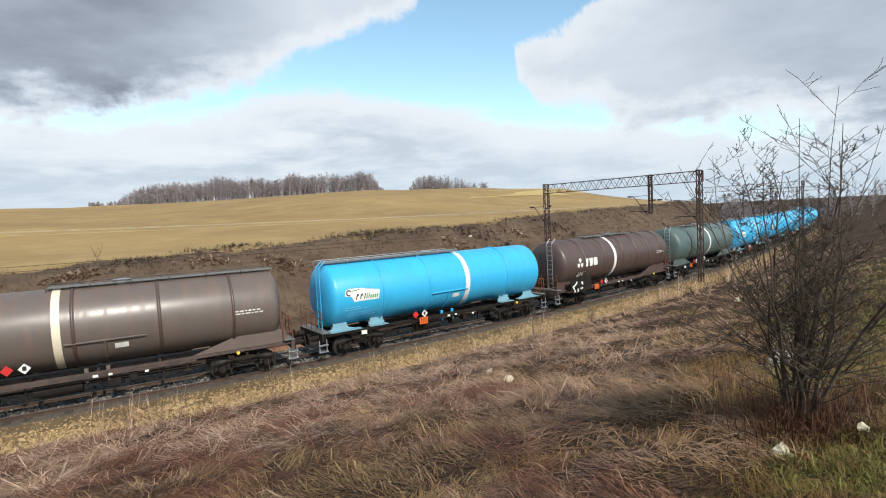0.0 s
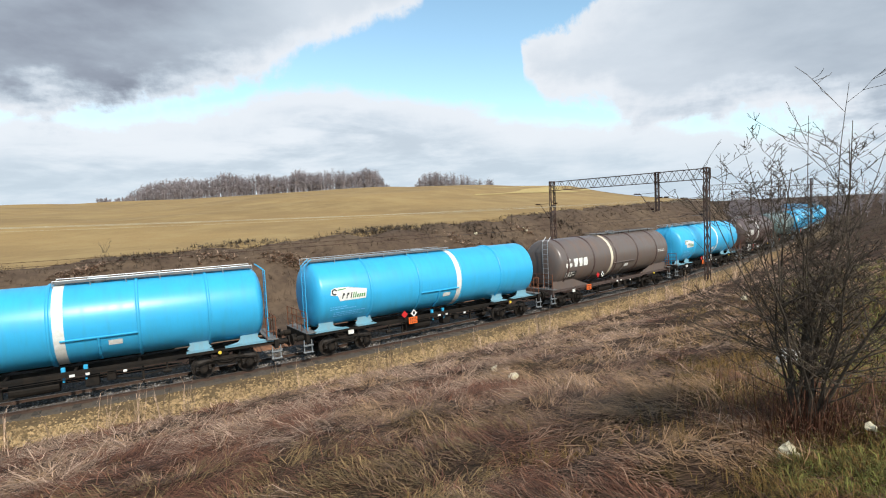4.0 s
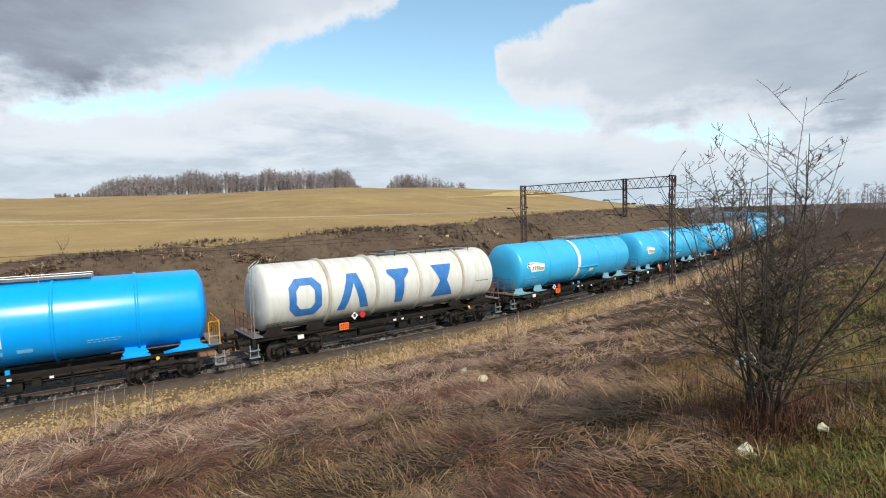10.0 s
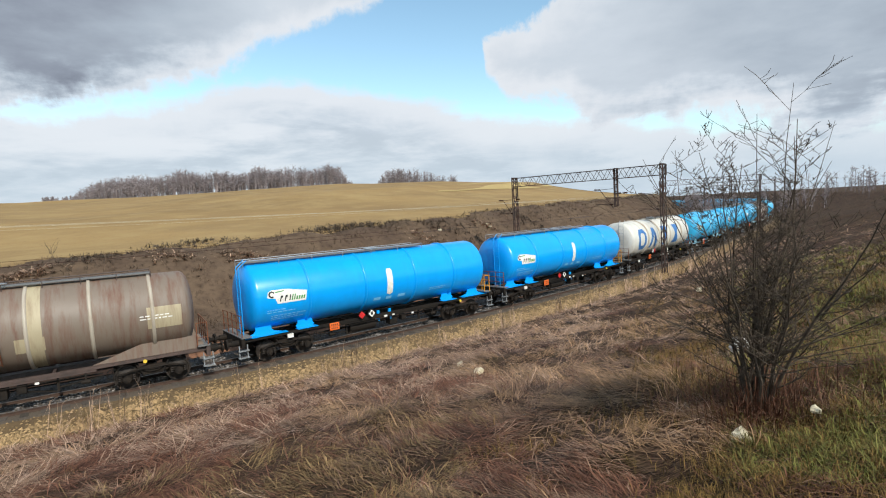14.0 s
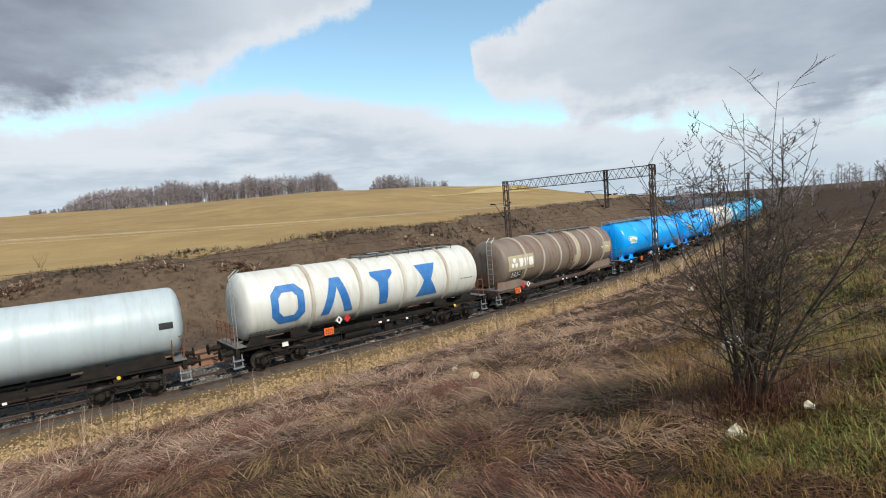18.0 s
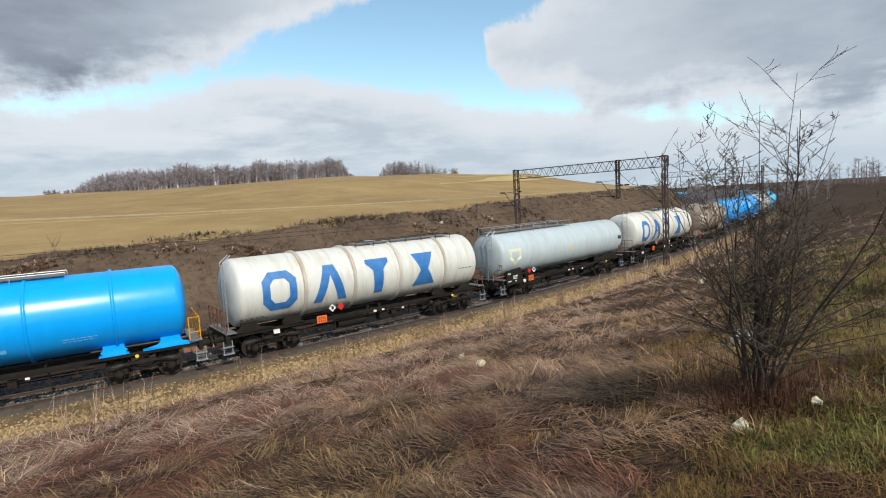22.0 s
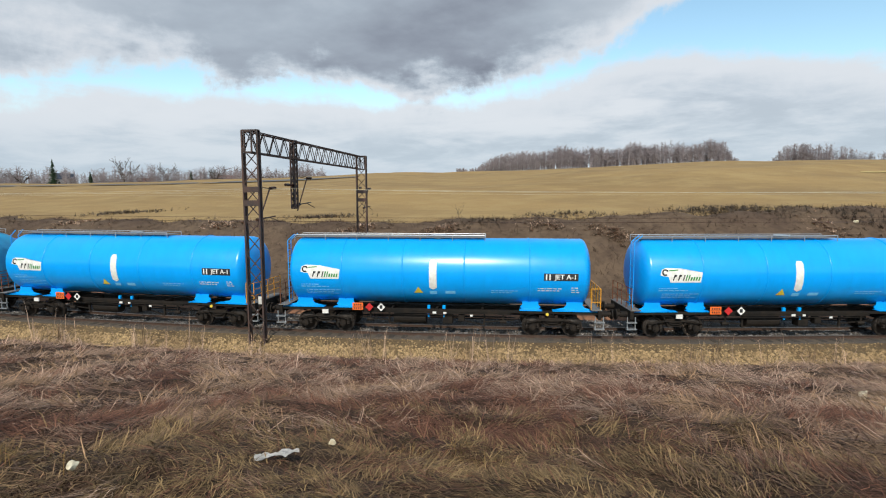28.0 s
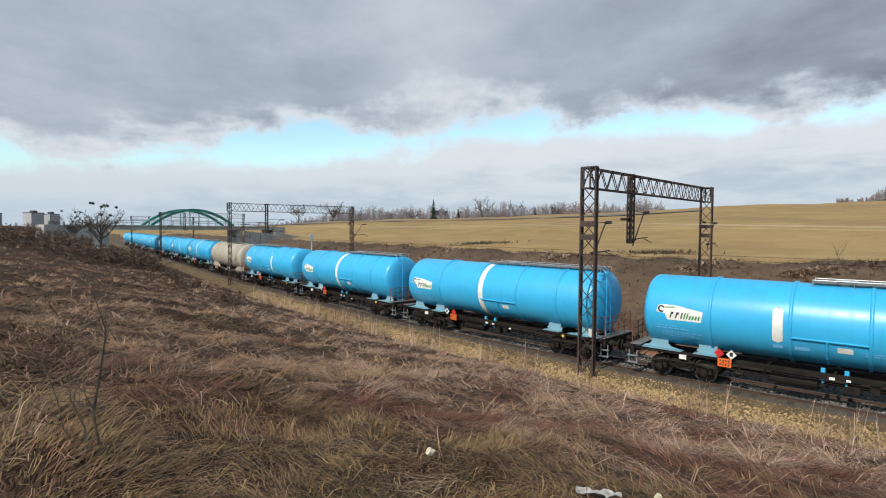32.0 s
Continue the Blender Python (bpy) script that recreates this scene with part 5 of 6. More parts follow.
def on_slope(az, el):
    """Where a line of sight from the viewer meets the slope."""
    a, t = radians(az), math.tan(radians(el))
    r = np.arange(1.5, 140, 0.05)
    x, y = np.sin(a) * r, np.cos(a) * r
    k = int(np.argmax(ground_z(x, y) >= EYE_Z + t * r))
    return float(x[k]), float(y[k])


def limb(bm, rnd, p, d, length, r, depth, upward, crook=0.13):
    """A gently crooked shoot with side shoots that leave it at open angles."""
    n = 6 if depth > 1 else 4
    pts, d = [Vector(p)], Vector(d).normalized()
    for i in range(n):
        d = (d + Vector((rnd.gauss(0, 1), rnd.gauss(0, 1), rnd.gauss(0.25 * upward, 0.6))) * (crook if depth > 1 else 0.2)).normalized()
        pts.append(pts[-1] + d * (length / n))
    for i in range(n):
        rod(bm, pts[i], pts[i + 1], max(r * (1 - 0.85 * i / n), 0.0026), 5 if r > 0.008 else 3, max(r * (1 - 0.85 * (i + 1) / n), 0.0018), caps=False)
    if depth:
        for _ in range((15, 7, 4)[3 - depth] + rnd.randint(-1, 2)):
            f = rnd.uniform(0.16, 0.97)
            i = min(int(f * n), n - 1)
            q = pts[i].lerp(pts[i + 1], f * n - i)
            a = rnd.uniform(0, 6.283)
            side = Vector((math.cos(a), math.sin(a), rnd.uniform(-0.1, 0.5)))
            limb(bm, rnd, q, d * rnd.uniform(0.3, 0.9) + side, length * rnd.uniform(0.16, 0.40) * (1.15 - 0.6 * f), r * (1 - 0.8 * f) * 0.55, depth - 1, upward)


def thorn_shrub(x, y, h, seed, label):
    rnd = random.Random(seed)
    w = thing("shrub", pose(x, y, zg(x, y) - 0.05), label, "shrub")
    for i in range(17):
        a = 6.283 * i / 17 + rnd.uniform(-0.4, 0.4)
        lean = rnd.choice((0.05, 0.09, 0.13, 0.19, 0.29)) * rnd.uniform(0.8, 1.2)
        bm = bmesh.new()
        limb(bm, rnd, (math.cos(a) * 0.13 * rnd.random(), math.sin(a) * 0.13 * rnd.random(), 0), (math.cos(a) * lean, math.sin(a) * lean, 1), h * rnd.uniform(0.62, 0.98) * (1 - 0.45 * lean), rnd.uniform(0.012, 0.023), 3, 1.0)
        part("stem", bm, M["bark"], w)
    for i, (a, lean) in enumerate(((5.6, 0.10), (3.0, 0.17), (0.2, 0.20), (4.4, 0.05))):
        bm = bmesh.new()
        limb(bm, rnd, (0, 0, 0.1), (math.cos(a) * lean, math.sin(a) * lean, 1), h * (0.95, 0.84, 0.90, 0.88)[i], 0.011, 2, 1.0, 0.06)
        part("tall_shoot", bm, M["bark"], w)
    for i in range(9):
        a = rnd.uniform(0, 6.283)
        bm = bmesh.new()
        limb(bm, rnd, (0, 0, h * rnd.uniform(0.1, 0.3)), (math.cos(a), math.sin(a), rnd.uniform(0.25, 0.7)), h * rnd.uniform(0.35, 0.55), 0.009, 2, 0.3)
        part("low_branch", bm, M["bark"], w)
    return w


x, y = on_slope(33.9, -20.6)
thorn_shrub(x, y, 3.25, 5, "leafless multi-stemmed hawthorn shrub on the grass slope")
x, y = on_slope(38.59, -11.65)
shrub(x, y, 2.6, 3, 0.25, 8, "leafless young tree with forked twigs on the slope", "sapling", 0.026, 2)
x, y = on_slope(-104.29, -19.78)
shrub(x, y, 1.5, 3, 0.3, 11, "thin leafless sapling on the slope", "sapling", 0.012, 2)

# ---- dry grass ----
def blades(name, xs, ys, count, length, width, lay, seed, material, label, up=0.35):
    """Tufts of bent blades; each blade is a strip of two pieces that narrows to its tip."""
    r = np.random.RandomState(seed)
    n = len(xs) * count
    x = np.repeat(xs, count) + r.normal(0, 0.07, n)
    y = np.repeat(ys, count) + r.normal(0, 0.07, n)
    z = ground_z(x, y) - 0.02
    dist = np.hypot(x, y)
    a = np.repeat(lay, count) + r.normal(0, 0.32, n) + np.where(r.rand(n) < 0.15, r.uniform(0, 6.28, n), 0)
    L = length * r.uniform(0.5, 1.25, n) * np.clip(dist / 8.0, 0.4, 1.0)
    w = width * (0.5 + dist / 12.0) * r.uniform(0.6, 1.3, n)
    lift = np.clip(np.abs(r.normal(up, up * 0.6 + 0.05, n)), 0.03, 1.3)
    curl = r.normal(0, 0.5, n)
    run = L * (1.1 - lift * 0.5)
    co = np.empty((n, 5, 3))
    sx, sy = -np.sin(a), np.cos(a)
    mx, my = x + np.cos(a) * run * 0.5, y + np.sin(a) * run * 0.5
    mz = z + L * lift * 0.8
    for k, (px, py, pz, wd) in enumerate(((x, y, z, 0.5), (mx, my, mz, 0.42))):
        co[:, 2 * k] = np.stack([px - sx * w * wd, py - sy * w * wd, pz], -1)
        co[:, 2 * k + 1] = np.stack([px + sx * w * wd, py + sy * w * wd, pz], -1)
    co[:, 4] = np.stack([mx + np.cos(a + curl) * run * 0.5, my + np.sin(a + curl) * run * 0.5, z + L * lift * r.uniform(0.5, 1.15, n)], -1)
    base = (np.arange(n) * 5)[:, None]
    loops = (base + np.array([[0, 1, 3, 2, 2, 3, 4]])).ravel()
    start = (np.arange(n)[:, None] * 7 + np.array([[0, 4]])).ravel()
    me = bpy.data.meshes.new(name)
    me.vertices.add(n * 5)
    me.vertices.foreach_set("co", co.ravel())
    me.loops.add(len(loops))
    me.loops.foreach_set("vertex_index", loops.astype(np.int32))
    me.polygons.add(len(start))
    me.polygons.foreach_set("loop_start", start.astype(np.int32))
    me.update(calc_edges=True)
    me.materials.append(material)
    return tagged(new(name, me), label, "grass", kind="stuff")


def scatter(n, seed, r0, r1, az0=-122, az1=48, power=1.0):
    g = np.random.RandomState(seed)
    az = np.radians(g.uniform(az0, az1, n))
    u = g.uniform(0, 1, n)
    r = r0 * (r1 / r0) ** (u ** power)
    x, y = np.sin(az) * r, np.cos(az) * r
    s, d = along(x, y)
    keep = d < -2.9 + g.uniform(-0.4, 0.5, n)
    return x[keep], y[keep], d[keep]


STRAW = mat("straw_blades", (0.3350, 0.2067, 0.1139), (0.2264, 0.1364, 0.0739), 1.6, 0.7, 0.0, 0.0, 4.0, (0.0860, 0.0479, 0.0254), vary=0.6, island=True)
RUSSET = mat("russet_blades", (0.1720, 0.0803, 0.0486), (0.0989, 0.0452, 0.0289), 1.6, 0.75, 0.0, 0.0, 4.0, (0.0368, 0.0180, 0.0120), vary=0.65, island=True)
GREY_B = mat("grey_weathered_blades", (0.2490, 0.1571, 0.1062), (0.1403, 0.0860, 0.0585), 1.6, 0.75, 0.0, 0.0, 4.0, (0.0415, 0.0245, 0.0143), vary=0.65, island=True)
PALE = mat("bleached_blades", (0.4540, 0.3134, 0.2227), (0.3317, 0.2233, 0.1548), 1.6, 0.7, 0.0, 0.0, 4.0, (0.2183, 0.1326, 0.0798), vary=0.5, island=True)
MOSSY = mat("brown_moss_blades", (0.2280, 0.1510, 0.0700), (0.1366, 0.0890, 0.0478), 1.1, 0.75, 0.0, 0.0, 4.0, (0.0698, 0.0545, 0.0255), vary=0.6, island=True)
GREEN = mat("fresh_green_blades", (0.125, 0.135, 0.030), (0.165, 0.145, 0.045), 1.2, 0.7, 0.0, 0.0, 4.0, (0.055, 0.055, 0.016), vary=0.5, island=True)
OLIVE = mat("olive_green_blades", (0.1349, 0.0882, 0.0254), (0.1661, 0.0952, 0.0314), 1.6, 0.7, 0.0, 0.0, 4.0, (0.0519, 0.0366, 0.0119), vary=0.5, island=True)


def make_grass():
    g = np.random.RandomState(21)
    x, y, d = scatter(80000, 31, 1.7, 75.0, power=0.72)
    thin = ripple(x, y, 1.1, 17) + g.normal(0, 0.5, len(x)) - np.where(np.degrees(np.arctan2(x, y)) > 23 + ripple(x, y, 2.0, 24) * 5, 0.75, 0) > -0.5
    x, y, d = x[thin], y[thin], d[thin]
    az = np.degrees(np.arctan2(x, y))
    zone = ripple(x, y, 6.0, 12) * 0.8 + ripple(x, y, 2.2, 13) * 0.6 + g.normal(0, 0.3, len(x)) + np.interp(az, [-110, -78, -60, -35, -22, -5, 25, 40], [-0.35, -0.35, 0.08, 0.3, 0.24, -0.2, -0.5, 0.0]) + np.clip((13 - np.hypot(x, y)) / 10, 0, 0.4) * np.where(az < 12, 1, 0.4)
    way = np.arctan2(y, x) + 1.57
    lay = way + ripple(x, y, 6.0, 14) * 0.9 + ripple(x, y, 1.3, 18) * 0.8 + g.normal(0, 0.3, len(x)) + np.where(ripple(x, y, 4.0, 23) > 0.1, 3.14, 0)
    reach = np.hypot(x, y) + ripple(x, y, 2.6, 29) * 1.6
    low = (reach < 8.5) & (az < 3 + ripple(x, y, 2.0, 30) * 7) & (g.rand(len(x)) < np.clip((9.5 - reach) / 4.0, 0.3, 0.85))
    red = (zone > 0.25) & ~low
    straw = (zone < -0.45) & ~low
    grey = ~red & ~straw & ~low
    blades("short_grass", x[low], y[low], 6, 0.36, 0.0095, lay[low], 49, MOSSY, "short brown mossy grass near the top of the slope", 0.22)
    blades("russet_grass", x[red], y[red], 7, 0.56, 0.0088, lay[red], 41, RUSSET, "matted reddish-brown dead grass on the slope", 0.12)
    blades("straw_grass", x[straw], y[straw], 6, 0.58, 0.0088, lay[straw], 42, STRAW, "pale straw-coloured dead grass laid by wind", 0.13)
    blades("grey_grass", x[grey], y[grey], 7, 0.54, 0.0088, lay[grey], 43, GREY_B, "grey-brown weathered dead grass on the slope", 0.12)
    # bleached strands in loose swathes, most of them near the ballast
    swath = (ripple(x, y, 3.2, 19) + ripple(x, y, 1.0, 20) * 0.4 + np.clip((d + 15) / 9, -0.3, 0.5) - np.clip((10.5 - np.hypot(x, y)) / 5, 0, 0.9) > 0.15) & (g.rand(len(x)) < 0.6)
    blades("bleached_grass", x[swath], y[swath], 4, 0.75, 0.0078, lay[swath], 46, PALE, "long bleached grass strands laid over the slope", 0.15)
    x, y, d = scatter(16000, 32, 1.7, 28.0)
    az = np.degrees(np.arctan2(x, y))
    zone = ripple(x, y, 4.0, 15) + ripple(x, y, 1.3, 22) * 0.6 + g.normal(0, 0.25, len(x)) + np.where(az > 22, 0.9, 0) + np.clip((5.5 - np.hypot(x, y)) / 4, -0.4, 0.45)
    k = zone > np.where(az > 14, 0.8, 1.15)
    blades("green_grass", x[k], y[k], 9, 0.34, 0.0055, g.uniform(0, 6.28, k.sum()), 44, OLIVE, "short olive-green grass between dead tufts", 0.42)
    x, y, d = scatter(9000, 33, 3.0, 34.0, 22, 48)
    k = ripple(x, y, 3.0, 25) + g.normal(0, 0.4, len(x)) + (np.degrees(np.arctan2(x, y)) - 29) / 8 > 0
    blades("green_grass", x[k], y[k], 8, 0.25, 0.0055, g.uniform(0, 6.28, k.sum()), 48, OLIVE, "rough olive-green grass round the shrub", 0.4)
    x, y, d = scatter(9000, 34, 4.0, 40.0, 32, 49)
    k = ripple(x, y, 3.0, 26) + g.normal(0, 0.4, len(x)) > -0.2
    blades("green_grass", x[k], y[k], 6, 0.28, 0.0075, g.uniform(0, 6.28, k.sum()), 50, GREEN, "fresh green grass on the slope past the shrub", 0.35)
    # dead weeds round the foot of the shrub
    cx, cy = on_slope(33.9, -20.6)
    n = 420
    r = np.abs(g.normal(0, 0.42, n)) + 0.05
    t = g.uniform(0, 6.28, n)
    blades("shrub_weeds", cx + np.cos(t) * r, cy + np.sin(t) * r, 5, 0.55, 0.005, t, 47, RUSSET, "dark dead weeds round the foot of the shrub", 0.7)
    # tall stalks along the foot of the slope
    s = g.uniform(-75, 45, 300)
    xs, ys = [], []
    for v in s:
        v = v if g.rand() < 0.4 else round(v / 4.7) * 4.7 + g.normal(0, 0.45)
        a, b, _ = line_at(v, -3.2 - g.exponential(0.4))
        xs.append(float(a))
        ys.append(float(b))
    blades("tall_stalks", np.array(xs), np.array(ys), 7, 1.1, 0.0050, g.uniform(0, 6.28, 300), 45, PALE, "tall thin straw stalks beside the ballast", 0.95)


make_grass()


# ---- ballast stones ----
def stones(name, s, d, z, size, seed, material, label):
    """Loose pointed stones at places along the track, half sunk in."""
    g = np.random.RandomState(seed)
    n = len(s)
    x, y, _ = line_at(s, d)
    corners = np.array([[1, 0, 0], [0, 1, 0], [-1, 0, 0], [0, -1, 0], [0, 0, 0.8]])
    c = corners[None] * g.uniform(0.6, 1.25, (n, 5, 1)) * size[:, None, None]
    ang = g.uniform(0, 6.28, n)
    c = np.stack([c[..., 0] * np.cos(ang)[:, None] - c[..., 1] * np.sin(ang)[:, None], c[..., 0] * np.sin(ang)[:, None] + c[..., 1] * np.cos(ang)[:, None], c[..., 2]], -1)
    co = c + np.stack([x, y, z + 0.005], -1)[:, None]
    f = np.array([[0, 1, 4], [1, 2, 4], [2, 3, 4], [3, 0, 4]])
    faces = (f[None] + (np.arange(n) * 5)[:, None, None]).reshape(-1, 3)
    me = bpy.data.meshes.new(name)
    me.from_pydata(co.reshape(-1, 3).tolist(), [], faces.tolist())
    me.materials.append(material)
    tagged(new(name, me), label, "gravel", kind="stuff")


def make_stones():
    g = np.random.RandomState(51)
    n = 70000
    s = g.uniform(-78, 46, n)
    d = np.where(g.rand(n) < 0.72, g.normal(-2.62, 0.34, n), g.uniform(-3.3, -1.5, n))
    clear = (ripple(s, d * 2.5, 2.2, 52) + g.normal(0, 0.5, n) > -0.6) & (d > -3.6)
    s, d = s[clear], d[clear]
    z = np.interp(d, [-3.3, -2.7, -1.52, -1.3], [-0.70, -0.55, -0.15, -0.13])
    stones("ballast_stones", s, d, z, g.uniform(0.045, 0.105, len(s)) * np.where(d < -2.0, 1.0, 0.6), 53, M["ballast"], "loose yellowish ballast stones along the track")
    n = 34000
    s = g.uniform(-66, 36, n)
    d = np.where(g.rand(n) < 0.55, g.uniform(-0.66, 0.66, n), g.uniform(0.84, 3.9, n))
    z = np.interp(d, [-1.3, 2.2, 2.9, 6.6], [-0.13, -0.13, -0.2, -0.13])
    stones("track_stones", s, d, z, g.uniform(0.03, 0.065, n), 54, M["grey_ballast"], "grey ballast stones between the rails")


make_stones()


def rock(x, y, w, h, seed, label, material="stone", name="stone", lift=0.05):
    rnd = random.Random(seed)
    bm = bmesh.new()
    bmesh.ops.create_icosphere(bm, subdivisions=2, radius=1.0)
    for v in bm.verts:
        k = rnd.uniform(0.75, 1.15) * (1 + 0.35 * math.sin(v.co.x * 2.3 + seed) * math.cos(v.co.y * 2.9 + v.co.z))
        v.co = Vector((v.co.x * w * k, v.co.y * w * 0.7 * k, v.co.z * h * k))
    ob = part(name, bm, M[material])
    ob.matrix_basis = pose(x, y, zg(x, y) + lift, rnd.uniform(-15, 15), rnd.uniform(-15, 15), rnd.uniform(0, 360))
    return tagged(ob, label, name)


for i, (az, el, w, h, text) in enumerate(((4.35, -17.27, 0.085, 0.075, "pale stone lying in dead grass"), (6.42, -17.99, 0.12, 0.075, "flat pale stone lying in dead grass"), (32.38, -23.06, 0.075, 0.085, "jagged pale limestone lump below the shrub"),
                                          (-47.5, -26.3, 0.04, 0.03, "small pale stone in dead grass"), (-71.5, -24.3, 0.05, 0.035, "grey-white stone in dead grass"), (29.0, -9.5, 0.14, 0.08, "pale stone near the track edge"), (38.5, -20.5, 0.05, 0.03, "small pale stone in green grass"))):
    x, y = on_slope(az, el)
    rock(x, y, w * 1.2, h * 1.2, 60 + i, text, lift=0.03 if i == 2 else 0.11)


def plastic_sheet(az, el):
    """A torn, flat piece of sheeting with crumpled edges."""
    x, y = on_slope(az, el)
    rnd = random.Random(71)
    bm = bmesh.new()
    n, m = 14, 5
    g = [[bm.verts.new(((i / (n - 1) - 0.5) * 0.42 + rnd.uniform(-0.012, 0.012), (j / (m - 1) - 0.5) * (0.10 + 0.05 * math.sin(i * 0.9)) + rnd.uniform(-0.01, 0.01), rnd.uniform(0, 0.03))) for j in range(m)] for i in range(n)]
    for i in range(n - 1):
        for j in range(m - 1):
            bm.faces.new((g[i][j], g[i + 1][j], g[i + 1][j + 1], g[i][j + 1]))
    bmesh.ops.solidify(bm, geom=bm.faces[:], thickness=0.004)
    ob = part("plastic_sheet", bm, M["paper"])
    ob.matrix_basis = pose(x, y, zg(x, y) + 0.06, 0, 0, -az)
    tagged(ob, "torn flat white plastic sheet in dead grass", "plastic sheet")


plastic_sheet(-53.35, -26.74)
x, y = on_slope(32.64, -15.18)
rock(x, y, 0.24, 0.16, 72, "crumpled white paper bag behind the shrub", "paper", "paper_bag", 0.16)


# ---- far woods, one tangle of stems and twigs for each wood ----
def woods(name, az0, az1, r0, r1, n, h0, h1, seed, label, material="hazy_bark", twigs=60):
    g = np.random.RandomState(seed)
    az = np.radians(g.uniform(az0, az1, n))
    r = g.uniform(r0, r1, n)
    x, y = np.sin(az) * r, np.cos(az) * r
    z = ground_z(x, y)
    span = az1 - az0
    deg = np.degrees(az)
    edge = np.clip(np.minimum((deg - az0) / max(span * 0.2, 0.3), (az1 - deg) / max(span * 0.05, 0.3)), 0.3, 1) * (0.88 + 0.12 * np.sin(deg * 1.3 + seed) * np.sin(deg * 0.47))
    h = g.uniform(h0, h1, n) * edge
    wide = 0.03 + 0.00012 * r0
    verts, faces = [], []
    for i in range(n):
        base = Vector((x[i], y[i], z[i] - 0.5))
        rr = 0.11 * h[i] / 10
        side = Vector((math.cos(az[i]), -math.sin(az[i]), 0))
        tip = base + Vector((g.normal(0, 0.4), g.normal(0, 0.4), h[i] * 0.97))
        k = len(verts)
        verts += [base - side * rr, base + side * rr, tip + side * rr * 0.1, tip - side * rr * 0.1]
        faces.append((k, k + 1, k + 2, k + 3))
        for _ in range(twigs):
            f = g.uniform(0.22, 1.0)
            p = base.lerp(tip, f)
            ang = g.uniform(0, 6.28)
            out = h[i] * 0.24 * g.uniform(0.1, 1.1) * math.sqrt(max(0.12, 1 - ((f - 0.62) / 0.44) ** 2))
            q = p + Vector((math.cos(ang) * out, math.sin(ang) * out, h[i] * g.uniform(0.0, 0.14)))
            wv = Vector((g.normal(), g.normal(), g.normal())).cross(q - p).normalized() * wide
            k = len(verts)
            verts += [p - wv, p + wv, q + wv * 0.3, q - wv * 0.3]
            faces.append((k, k + 1, k + 2, k + 3))
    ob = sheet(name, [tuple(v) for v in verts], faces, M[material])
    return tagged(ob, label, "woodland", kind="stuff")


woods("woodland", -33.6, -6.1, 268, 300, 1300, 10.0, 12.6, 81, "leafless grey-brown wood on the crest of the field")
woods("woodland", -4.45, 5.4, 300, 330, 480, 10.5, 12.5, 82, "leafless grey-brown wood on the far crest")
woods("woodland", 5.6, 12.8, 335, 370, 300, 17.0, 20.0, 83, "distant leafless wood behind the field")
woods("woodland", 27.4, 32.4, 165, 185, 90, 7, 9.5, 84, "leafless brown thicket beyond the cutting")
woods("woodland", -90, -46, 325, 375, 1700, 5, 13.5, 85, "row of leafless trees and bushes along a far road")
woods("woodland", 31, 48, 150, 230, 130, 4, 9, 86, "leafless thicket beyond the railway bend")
woods("hedge", -104, -98.5, 70, 100, 220, 1.9, 3.2, 87, "brown leafless hedge beside the cutting", "hedge_twig", 60)
woods("hedge", -122, -103, 60, 110, 420, 2.0, 3.4, 88, "brown leafless hedge on the plateau", "hedge_twig", 60)
woods("brushwood", -100.5, -97, 45, 90, 90, 0.5, 1.2, 89, "low brown brushwood on the cutting side", "hedge_twig", 50)


for i, (az, el, n) in enumerate(((-99.8, -3.8, 60), (-96.3, -5.6, 70), (-92.6, -7.6, 60), (-98.2, -4.6, 50))):
    x, y = on_slope(az, el)
    r = math.hypot(x, y)
    woods("brushwood", az - 1.6, az + 1.6, r - 2.0, r + 2.0, n, 0.6, 1.5, 190 + i, "low reddish-brown brushwood in the hollow", "hedge_twig", 40)


def house(az, r, wd, h, label, roof="roof"):
    x, y = math.sin(radians(az)) * r, math.cos(radians(az)) * r
    w = thing("house", pose(x, y, zg(x, y) - 0.3, 0, 0, -az + 15), label, "house", "far houses")
    part("wall", box(bmesh.new(), -wd / 2, wd / 2, -4, 4, 0, h), M["facade"], w)
    part("roof", poly(bmesh.new(), [(-4.4, h), (4.4, h), (0, h + 3.2)], "yz", -wd / 2 - 0.3, wd + 0.6), M[roof], w)
    for q in (-0.3, 0.0, 0.3):
        part("window", box(bmesh.new(), q * wd - 0.6, q * wd + 0.6, -4.05, -3.98, h * 0.4, h * 0.75), M["glass_dark"], w)


house(-70.6, 345, 9, 6.0, "pale plastered house with a dark roof on the skyline", "glass_dark")
house(-57.0, 350, 11, 4.0, "low house with a dull red roof on the skyline")
house(-64.2, 360, 8, 4.0, "small house with a dull red roof on the skyline")


